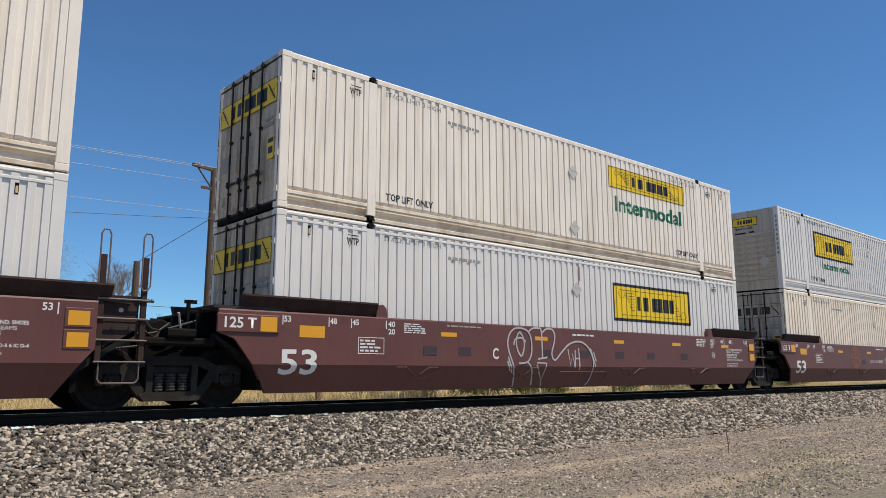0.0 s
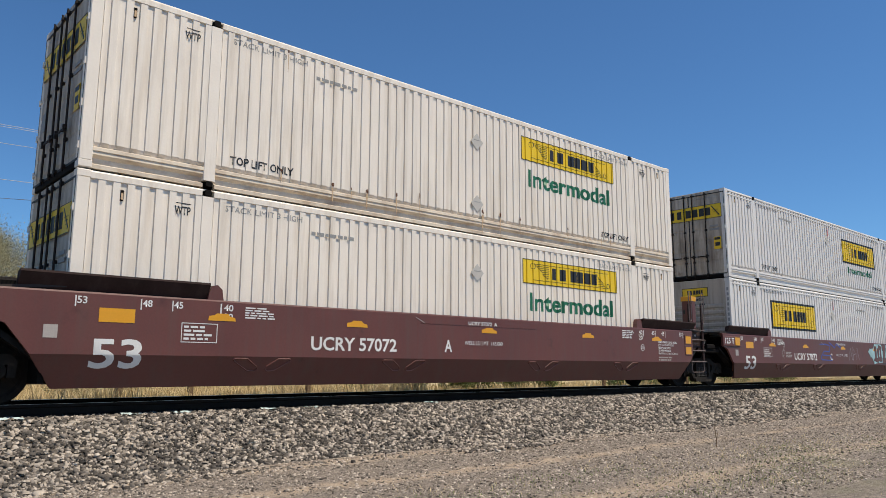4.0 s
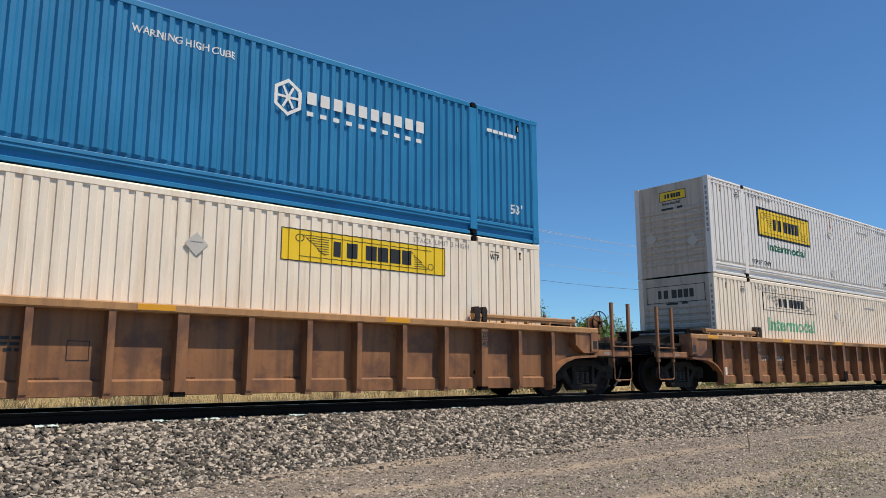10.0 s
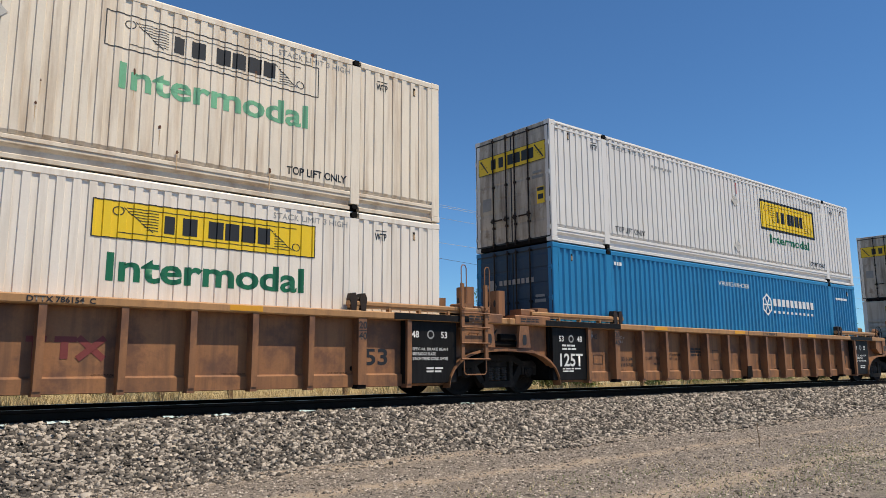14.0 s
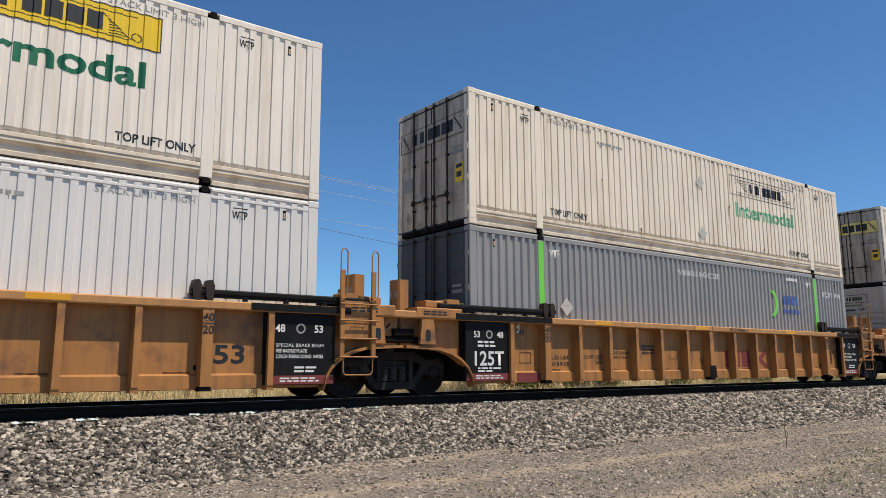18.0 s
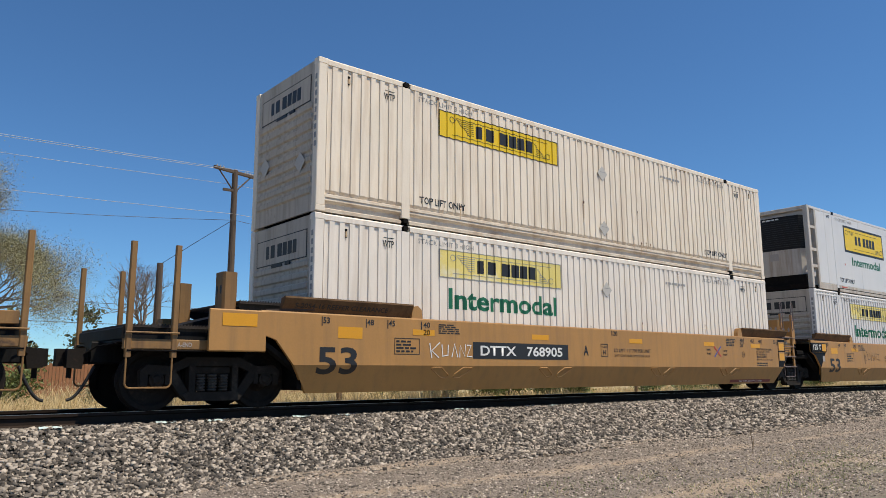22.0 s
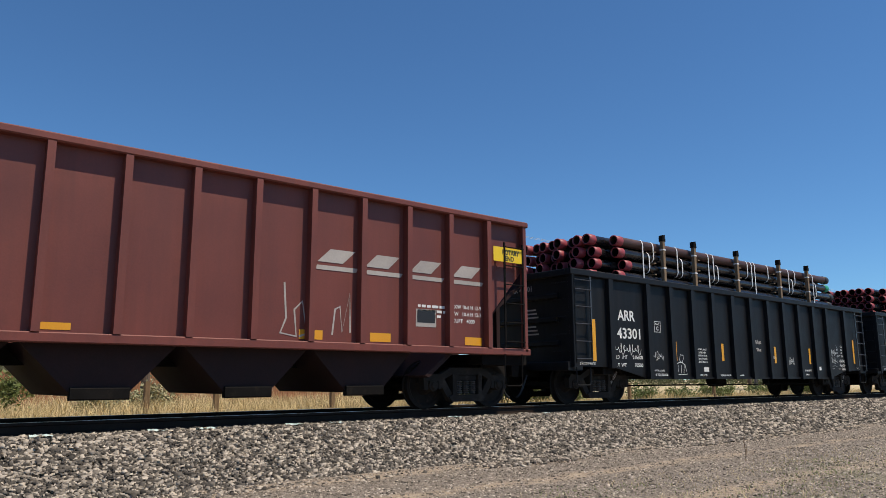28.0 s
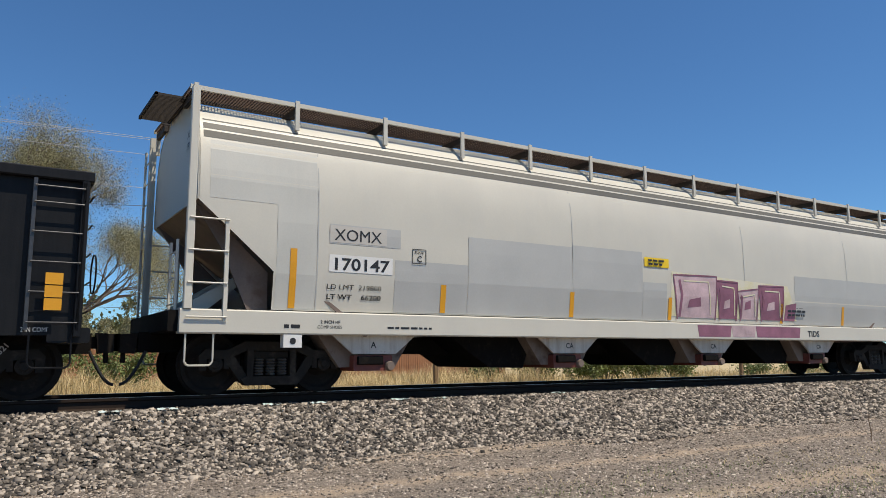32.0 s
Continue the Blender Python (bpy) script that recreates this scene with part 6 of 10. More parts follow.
def grey_box():
    c = container("grey corrugated container with lime green posts", GREYBOX, DARKGREY, "even", False, None, None, False)
    y = -CW - 0.007
    for x in (LP[0] + 0.02, LP[1] + 0.02):
        part("green_stripe", Shape().box(x, x + 0.16, -CW - 0.012, -CW - 0.006, 1.10, 2.74), LIME, c, "lime green post stripe")
    diamond(c, 2.75, 1.35, "even", 0.2)
    part("lettering", draped_text("53'", 0.24, 0.42, 1.0, "even"), CHALK, c).location = (1.0, y, 0.75)
    part("lettering", draped_text("53'", 0.2, 0.36, 15.0, "even"), CHALK, c).location = (15.0, y, 0.55)
    part("lettering", draped_text("WARNING HIGH CUBE", 0.14, 1.9, 6.9, "even"), CHALK, c).location = (6.9, y, 2.38)
    part("lettering", draped_text("WTP", 0.18, 0.32, 2.25, "even"), CHALK, c).location = (2.25, y, 2.42)
    for k in range(4):
        flat(c, "owner_block", 12.05 + k * 0.22, 12.21 + k * 0.22, 1.86, 2.12, y, BLUESPRAY)
    for k in range(9):
        flat(c, "owner_bar", 12.02 + k * 0.105, 12.09 + k * 0.105, 1.60, 1.76 if k in (0, 4, 6) else 1.71, y, BLUESPRAY)
    for k, (r, w, a0) in enumerate(((0.36, 0.14, -62), (0.33, 0.05, -84))):
        pts = [(11.28 + r * math.cos(radians(a0 - 2 * a0 * j / 12)), 1.86 + 1.1 * r * math.sin(radians(a0 - 2 * a0 * j / 12))) for j in range(13)]
        stroke(c, "owner_mark", pts, w, y - 0.003 * k, LIME, "lime green curved mark")
    part("lettering", draped_text("CFQU 319341", 0.15, 1.25, 14.45, "even"), CHALK, c).location = (14.45, y, 2.22)
    part("lettering", draped_text("WTP", 0.16, 0.3, 13.45, "even"), CHALK, c).location = (13.45, y, 2.45)
    bars(c, 12.3, 2.55, y, 0.7, 0.16, 1, CHALK, 26)
    return c


COOLERBLACK = paint("sooty_black_casing", (0.012, 0.012, 0.012), 0.6, gloss=0.25, var=0.3, scale=3)


def reefer_box():
    """A smooth refrigerated container with its cooling unit in an open frame at the leading end."""
    c = thing("refrigerated_container", "smooth white refrigerated container with a black cooling unit", "shipping container", group="containers on the train")
    for side in (-1, 1):
        o = side
        part("side_wall", Shape().box(0.62, CL - 0.05, *sorted((o * CW, o * (CW - 0.06))), 0.22, CH - 0.09, 0.01), REEFER, c)
        part("top_rail", Shape().box(0.15, CL - 0.05, *sorted((o * (CW + 0.003), o * (CW - 0.08))), CH - 0.09, CH, 0.01), REEFER, c)
        part("bottom_rail", Shape().box(0.62, CL - 0.05, *sorted((o * (CW + 0.003), o * (CW - 0.10))), 0.0, 0.22, 0.012), FRAMEDIRT, c)
        part("rail_groove", Shape().box(2.1, 14.05, *sorted((o * (CW + 0.004), o * (CW - 0.01))), 0.10, 0.125), GRIME, c)
        part("frame_post", Shape().box(0.0, 0.16, *sorted((o * CW, o * (CW - 0.16))), 0.0, CH, 0.015), FRAMEDIRT, c, "white post of the end frame")
        part("frame_post", Shape().box(0.52, 0.64, *sorted((o * CW, o * (CW - 0.05))), 0.0, CH, 0.01), FRAMEDIRT, c)
        for z in (0.72, 1.30, 2.10):
            part("frame_brace", Shape().box(0.16, 0.52, *sorted((o * (CW - 0.01), o * (CW - 0.06))), z, z + 0.10), FRAMEDIRT, c)
        for x in (LP[0] + 0.02, LP[1] + 0.02):
            part("lift_post", Shape().box(x, x + 0.16, *sorted((o * (CW + 0.008), o * (CW - 0.05))), 0.1, CH - 0.1, 0.01), REEFER, c)
            for z in (0.0, CH - 0.12):
                part("lift_casting", Shape().box(x, x + 0.16, *sorted((o * (CW + 0.014), o * (CW - 0.1))), z, z + 0.12, 0.012), GRIME, c)
    part("roof", Shape().box(0.5, CL - 0.05, -CW + 0.03, CW - 0.03, CH - 0.05, CH - 0.006), REEFER, c)
    part("floor_deck", Shape().box(0.05, CL - 0.05, -CW + 0.11, CW - 0.11, 0.05, 0.12), GRIME, c)
    part("rear_wall", Shape().box(CL - 0.05, CL, -CW, CW, 0.0, CH), REEFER, c)
    part("inner_wall", Shape().box(0.62, 0.68, -CW + 0.06, CW - 0.06, 0.1, CH - 0.05), REEFER, c)
    part("frame_header", Shape().box(0.0, 0.14, -CW + 0.16, CW - 0.16, CH - 0.14, CH, 0.01), FRAMEDIRT, c)
    part("frame_sill", Shape().box(0.0, 0.14, -CW + 0.16, CW - 0.16, 0.0, 0.16, 0.01), GRIME, c)
    def shell(z0, z1):
        """The casing bulges forward between its two upright edges."""
        ring = [(0.60, -1.0), (0.30, -1.0), (0.16, -0.9), (0.09, -0.6), (0.06, -0.2), (0.06, 0.2), (0.09, 0.6), (0.16, 0.9), (0.30, 1.0), (0.60, 1.0)]
        return Shape().extrude(ring, 2, z0, z1)
    unit = part("cooling_unit", shell(0.5, 1.42), FRAMEDIRT, c, "boxy dirty-white cooling unit")
    part("grille", shell(1.425, 2.62), COOLERBLACK, unit, "black bulging grille of the cooler")
    for k in range(14):
        part("grille_slat", cached("rslat", lambda: Shape().extrude([(0.30, -1.012), (0.15, -0.91), (0.08, -0.6), (0.05, -0.2), (0.05, 0.2), (0.08, 0.6), (0.15, 0.91), (0.30, 1.012), (0.32, 1.0), (0.32, -1.0)], 2, 0, 0.02).mesh("grille_slat")), RUBBER, unit).location = (0, 0, 1.52 + 0.075 * k)
    bars(unit, 0.0, 0.0, 0.0, 0.7, 0.09, 1, CHALK, 29, "unit_nameplate").matrix_basis = pose(0.045, 0.35, 2.5, 0, 0, -90)
    part("unit_hatch", Shape().box(0.048, 0.058, -0.15, 0.15, 1.05, 1.3), DULLCHALK, unit)
    part("side_pipe", Shape().path([(0.4, -1.05, 0.5), (0.4, -1.08, 1.2), (0.32, -1.08, 1.6), (0.36, -1.06, 2.3)], 0.03, 7), GRIME, c)
    part("unit_base", Shape().box(0.1, 0.6, -1.05, 1.05, 0.16, 0.5, 0.02), GRIME, c, "grimy lower casing")
    part("fuel_flask", Shape().lathe([(0, -1.22), (0.12, -1.22), (0.14, -1.19), (0.14, -0.9), (0, -0.88)], (0.36, 0.52), 14), DULLCHALK, c)
    for k in range(11):
        flat(c, "marker_strip", 0.9 + k * 1.4, 1.35 + k * 1.4, 0.15, 0.19, -CW - 0.006, REDPAINT if k % 3 == 1 else DULLPLACARD, "reflective strip on the rail")
    for x in (1.3, 4.2, 6.9, 9.6, 12.3):
        part("sheet_seam", cached("seam", lambda: Shape().box(0, 0.02, -CW - 0.003, -CW + 0.01, 0.23, CH - 0.1).mesh("sheet_seam")), REEFER, c).location = (x, 0, 0)
    y = -CW - 0.005
    flat(c, "logo_border", 2.83, 6.45, 1.52, 2.52, y, INK, "black border of the logo panel")
    flat(c, "logo_panel", 2.91, 6.37, 1.60, 2.44, y - 0.004, YELLOW, "yellow logo panel")
    for a, b in ((3.80, 3.98), (4.10, 4.30), (4.52, 4.74), (4.82, 5.04), (5.10, 5.32), (5.38, 5.60)):
        flat(c, "logo_block", a, b, 1.86, 2.2, y - 0.008, INK)
    for k in range(4):
        flat(c, "logo_line", 3.2 + 0.1 * k, (5.9 if k == 0 else 3.68), 2.33 - 0.045 * k, 2.342 - 0.045 * k, y - 0.008, INK)
        flat(c, "logo_line", 3.6 if k == 0 else 5.66, 6.2 - 0.1 * k, 1.69 + 0.045 * k, 1.702 + 0.045 * k, y - 0.008, INK)
    for cx, cz in ((3.1, 2.27), (6.2, 1.78)):
        stroke(c, "logo_ring", [(cx + 0.12 * math.cos(k * 0.524), cz + 0.09 * math.sin(k * 0.524)) for k in range(13)], 0.014, y - 0.008, INK)
    letters(c, "Intermodal", 0.30, 3.38, 1.06, y, GREEN, 2.6)
    letters(c, "TOP LIFT ONLY", 0.15, 2.2, 0.36, y, INK, 1.25)
    letters(c, "TOP LIFT ONLY", 0.15, 12.7, 0.36, y, INK, 1.25)
    letters(c, "STACK LIMIT 3 HIGH", 0.11, 2.2, 2.62, y, FADEDINK, 1.4)
    letters(c, "STACK LIMIT 3 HIGH", 0.11, 12.4, 2.62, y, FADEDINK, 1.4)
    letters(c, "WTP", 0.11, 1.5, 2.62, y, INK, 0.25)
    letters(c, "30 Pallets (48\"X40\")   Refrigerated Container", 0.16, 7.7, 0.42, y, FADEDINK, 4.2)
    bars(c, 11.0, 2.5, y, 1.0, 0.1, 1, FADEDINK, 27)
    flat(c, "red_stripe", 8.05, 8.09, 2.3, 2.58, y, REDPAINT)
    flat(c, "red_dot", 2.72, 2.78, 1.0, 1.06, y, REDPAINT)
    return c


WHITEBOX = "white corrugated container with a yellow logo panel"
CREAMBOX = "cream corrugated container, dirt-streaked, with a faded logo panel"
UNITS = [
    (-13.29, "brown0", (OFFWHITE, 0, "yellow", GREEN, 0), (WHITE, 0, "yellow", GREEN, 0)),
    (6.03, "brown1", (OFFWHITE, 0, "yellow", GREEN, 0), (WHITE, 0, "bordered", None, 0)),
    (25.32, "brown2", (WHITE, 1, "bordered", GREEN, 0), (CREAM, 0, "outline", GREEN, 31)),
    (48.70, "ucry0", (OFFWHITE, 0, "yellow", GREEN, 32), (OFFWHITE, 0, "yellow", GREEN, 0)),
    (67.99, "ucry1", (WHITE, 0, "bordered", GREEN, 0), (WHITE, 1, "large", None, 0)),
    (87.26, "ucry2", (CREAM, 0, "faded", GREEN, 33), (CREAM, 0, "outline", PALEGREEN, 34)),
    (110.53, "single", "blue", (CREAM, 0, "yellow", None, 0)),
    (133.85, "rib0", (WHITE, 1, "bordered", GREEN, 0), (CREAM, 2, "outline", PALEGREEN, 35)),
    (153.08, "rib1", (SHABBY, 0, "outline", PALEGREEN, 36), (OFFWHITE, 0, "yellow", GREEN, 0)),
    (172.37, "rib2", (WHITE, 0, "bordered", GREEN, 0), "blue"),
    (195.63, "tan0", (OFFWHITE, 0, "yellow", GREEN, 0), (WHITE, 1, "yellow", GREEN, 0)),
    (215.01, "tan1", (CREAM, 0, "outline", PALEGREEN, 37), "grey"),
    (234.45, "tan2", (CREAM, 0, "faded", PALEGREEN, 0), (WHITE, 3, "faded", PALEGREEN, 0)),
    (257.91, "smooth0", (CREAM, 2, "yellow", None, 38), (OFFWHITE, 2, "faded", GREEN, 39)),
    (277.24, "smooth1", "reefer", (WHITE, 2, "faded", GREEN, 0)),
    (296.61, "smooth2", (OFFWHITE, 1, "yellow", GREEN, 0), (OFFWHITE, 1, "yellow", GREEN, 0)),
]


def spec_box(spec, lift=True):
    if spec == "blue":
        return blue_box()
    if spec == "grey":
        return grey_box()
    if spec == "reefer":
        return reefer_box()
    p, nose, style, word, wear = spec
    tone = {WHITE: "white", OFFWHITE: "off-white", CREAM: "cream", SHABBY: "shabby cream"}[p]
    how = {"yellow": "a yellow logo panel", "bordered": "a black-bordered yellow logo panel", "large": "a large black-bordered yellow panel", "faded": "a faded yellow logo panel", "outline": "a bare outlined logo panel"}[style]
    return jb(f"{tone} corrugated container with {how}" + (", rust-stained" if wear else ""), p, nose, style, word, wear, lift)


CARS = {}
for x, kind, high, low in UNITS:
    front = "outer" if kind[-1] == "0" or kind == "single" else "joint"
    back = "outer" if kind[-1] == "2" or kind == "single" else "joint"
    if kind.startswith("brown") or kind.startswith("ucry"):
        car = smooth_well("brown smooth-sided well car unit with white stencils and graffiti", BROWN, front, back, tall=kind.startswith("ucry"))
    elif kind.startswith("smooth"):
        car = smooth_well("tan smooth-sided well car unit with black stencils", TAN, front, back, INK, BLACKPAINT)
    elif kind == "single" or kind.startswith("rib"):
        car = ribbed_well("rusty tan ribbed well car unit, weathered", RUSTTAN, front, back, black={"rib0": "rear", "rib1": True, "rib2": True}.get(kind, False))
    else:
        car = ribbed_well("orange-tan ribbed well car unit with black stencil panels", ORANGETAN, front, back, black={"tan0": "rear", "tan1": True, "tan2": "front"}[kind])
    CARS[kind] = on_train(car, x)
    on_train(spec_box(high), x, HIGH)
    on_train(spec_box(low, "low"), x, LOW)

# ---- the freight cars behind the well cars; x from the leading end, z from the rail's top ----
def corner_ladder(car, x, y, zs, width, material, stiles=True):
    if stiles:
        for k in (0, width):
            post("ladder_stile", car, x + k, y, min(zs) - 0.1, max(zs) + 0.1, 0.05, 0.03, material)
    rungs("ladder_rung", car, x, x + width, zs, y - 0.035, 0.012, material)


def open_hopper():
    L, W, Z0, Z1 = 14.76, 1.595, 1.16, 3.96
    car = thing("hopper_car", "maroon open-top hopper car with ribbed sides, weathered", "railway car", group="freight cars of the train")
    ring = [(0.02, Z1), (L - 0.02, Z1), (L - 0.02, 2.92), (L - 1.12, 1.75), (L - 1.12, Z0), (1.12, Z0), (1.12, 1.75), (0.02, 2.92)]
    for side in (-1, 1):
        o = side * (W - 0.16)
        part("side_sheet", Shape().plate(ring, *sorted((o, o - side * 0.03))), MAROON, car, "riveted maroon side sheet")
        part("top_chord", Shape().box(-0.03, L + 0.03, *sorted((side * W, side * (W - 0.24))), Z1 - 0.10, Z1 + 0.02, 0.02), MAROON, car)
        part("side_sill", Shape().box(-0.05, L + 0.05, *sorted((side * (W - 0.02), side * (W - 0.22))), Z0 - 0.08, Z0 + 0.06, 0.015), MAROON, car)
        for k in range(13):
            x = 1.13 + k * (L - 2.26) / 12
            me = cached(("hrib", side), lambda: Shape().plate([(-0.055, Z0 + 0.06), (0.055, Z0 + 0.06), (0.055, Z1 - 0.1), (-0.055, Z1 - 0.1)], *sorted((side * (W - 0.16), side * (W - 0.01)))).mesh("side_post"))
            part("side_post", me, MAROON, car).location = (x, 0, 0)
        for x in (0.06, L - 0.06):
            part("corner_post", Shape().box(x - 0.05, x + 0.05, *sorted((side * (W - 0.02), side * (W - 0.14))), Z0, Z1 - 0.1, 0.01), MAROON, car)
    # end sheets and the slopes under them
    for e in (-1, 1):
        X = lambda d: d if e < 0 else L - d
        part("end_sheet", Shape().plate([(X(0.02), 2.60), (X(0.06), 2.60), (X(0.06), Z1), (X(0.02), Z1)], -W + 0.16, W - 0.16), HOPPEREND, car, "end sheet with shade painted into its colour")
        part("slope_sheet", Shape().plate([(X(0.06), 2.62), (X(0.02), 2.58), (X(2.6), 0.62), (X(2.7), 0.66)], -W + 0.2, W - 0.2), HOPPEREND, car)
        part("end_rail", Shape().box(*sorted((X(-0.04), X(0.06))), -W + 0.1, W - 0.1, Z1 - 0.1, Z1 + 0.02, 0.015), MAROON, car)
        for y in (-0.7, 0.7):
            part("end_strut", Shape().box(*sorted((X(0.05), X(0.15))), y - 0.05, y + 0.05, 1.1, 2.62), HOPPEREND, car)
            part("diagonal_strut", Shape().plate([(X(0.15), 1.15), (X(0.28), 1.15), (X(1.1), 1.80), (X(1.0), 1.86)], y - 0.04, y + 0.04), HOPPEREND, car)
        part("end_sill", Shape().box(*sorted((X(-0.1), X(1.2))), -W + 0.2, W - 0.2, 0.88, 1.10, 0.02), GRIME, car)
        part("draft_sill", Shape().box(*sorted((X(-0.35), X(3.0))), -0.2, 0.2, 0.68, 0.98), GRIME, car)
        coupler(car, X(-0.62), e)
        for side in (-1, 1):
            x = X(0.12) if e < 0 else X(0.72)
            corner_ladder(car, x, side * (W + 0.01), (1.35, 1.75, 2.15, 2.55, 2.95, 3.35), 0.55, GRIME)
            hoop(car, "step_stirrup", x, x + 0.5, 0.45, 1.1, side * (W - 0.02), 0.014, GRIME)
        truck(car, X(1.35), 1.78)
    for k, x in enumerate((4.0, 6.25, 8.5, 10.75)):
        part("hopper_pocket", Shape().plate([(x - 1.08, 1.10), (x + 1.08, 1.10), (x + 0.36, 0.36), (x - 0.36, 0.36)], -1.25, 1.25), HOPPEREND, car, "sloping hopper pocket, shade painted into its colour")
        part("pocket_gate", Shape().box(x - 0.4, x + 0.4, -1.32, -1.2, 0.30, 0.48, 0.02), GRIME, car)
    part("centre_sill", Shape().box(2.5, L - 2.5, -0.25, 0.25, 0.8, 1.1), GRIME, car)
    y = -W + 0.155
    # the railway's sign on the side: four plain leaning shapes over a rule
    for k, x in enumerate((9.62, 10.62, 11.65, 12.72)):
        part("owner_shape", Shape().plate([(x, 2.62), (x + 0.52, 2.62), (x + 0.78, 2.86), (x + 0.26, 2.86)], y - 0.003, y - 0.001), DULLCHALK, car, "pale leaning shape of a railway sign")
        part("owner_rule", Shape().plate([(x - 0.06, 2.48), (x + 0.80, 2.48), (x + 0.86, 2.56), (x, 2.56)], y - 0.003, y - 0.001), DULLCHALK, car)
    flat(car, "initial_block", 2.45, 2.62, 2.10, 2.34, y, CHALK)
    flat(car, "initial_block", 2.72, 2.92, 2.10, 2.34, y, CHALK)
    flat(car, "initial_block", 3.42, 3.60, 2.10, 2.34, y, CHALK)
    flat(car, "initial_block", 3.68, 3.84, 2.10, 2.34, y, CHALK)
    letters(car, "645", 0.24, 2.38, 1.72, y, CHALK, 0.62)
    letters(car, "232", 0.24, 3.40, 1.72, y, CHALK, 0.58)
    letters(car, "LD LMT", 0.08, 2.4, 1.56, y, CHALK, 0.4)
    letters(car, "LT WT", 0.08, 2.4, 1.42, y, CHALK, 0.33)
    bars(car, 3.42, 1.4, y, 0.45, 0.24, 2, CHALK, 41)
    flat(car, "sign_panel", 13.72, 14.60, 3.03, 3.34, -W - 0.012, YELLOW, "yellow sign with black lettering")
    letters(car, "ROTARY", 0.10, 13.98, 3.19, -W - 0.016, INK, 0.5)
    letters(car, "END", 0.10, 14.06, 3.06, -W - 0.016, INK, 0.26)
    bars(car, 11.85, 1.75, y, 0.75, 0.28, 3, CHALK, 42)
    letters(car, "EXW 10-6 H 12-9", 0.075, 12.72, 1.98, y, CHALK, 0.78)
    letters(car, "EW   10-6 H 12-3", 0.075, 12.72, 1.84, y, CHALK, 0.78)
    letters(car, "CUFT   4000", 0.075, 12.72, 1.70, y, CHALK, 0.6)
    flat(car, "stencil_panel", 11.8, 12.3, 1.58, 1.92, y, DULLCHALK)
    flat(car, "stencil_panel", 11.83, 12.27, 1.66, 1.89, y - 0.003, INK)
    for x in (1.4, 5.3, 9.3, 10.75, 13.05):
        flat(car, "reflector", x, x + 0.46, 1.26, 1.42 if x != 5.3 else 1.36, y, REFLECT, "yellow reflective strip")
    bars(car, 3.28, 3.3, y, 0.5, 0.1, 2, CHALK, 43)
    for k in range(4):
        flat(car, "end_initial", 0, 0.1, 0, 0.14, 0, DULLCHALK).matrix_basis = pose(-0.002, -0.62 - 0.13 * k, 3.55, 0, 0, -90)
    end_letters(car, "645232", 0.13, -0.002, -0.55, 3.36, DULLCHALK, 0.6)
    stroke(car, "graffiti", [(9.0, 2.2), (9.05, 1.6), (8.95, 1.35), (9.25, 1.3), (9.2, 1.75), (9.35, 1.9), (9.45, 1.35), (9.3, 1.3)], 0.035, y, DULLCHALK, "thin white spray scrawl")
    stroke(car, "graffiti", [(9.95, 1.35), (10.0, 1.8), (10.1, 1.85), (10.15, 1.4), (10.3, 2.1), (10.32, 1.4)], 0.035, y, DULLCHALK, "thin white spray scrawl")
    return car


# Lighter than the gondola: the rungs' lit edges are put into the colour.
LITRUNG = paint("lit_edge_black_rung", (0.045, 0.045, 0.048), 0.35, gloss=0.6, var=0.3, scale=6)
GRIBS = (1.44, 2.98, 4.01, 5.05, 6.08, 7.15, 8.20, 9.27, 10.28, 11.32, 12.39, 13.41, 14.87)


def scrawl(car, x0, x1, z0, z1, seed, y, width=0.016, turns=9):
    """A looping chalk scribble without words, in one line."""
    r = random.Random(seed)
    pts = []
    n = turns * 12
    for k in range(n + 1):
        u = k / n
        a = 2 * math.pi * turns * u
        lift = 0.5 + 0.5 * math.sin(a) * (0.55 + 0.4 * math.sin(a * 0.31 + seed))
        pts.append((x0 + (x1 - x0) * u + 0.055 * math.cos(a * 1.0) * (0.6 + 0.4 * math.sin(a * 0.23 + seed)), z0 + (z1 - z0) * lift))
    return stroke(car, "graffiti", pts, width, y, CHALK, "white looping scrawl")


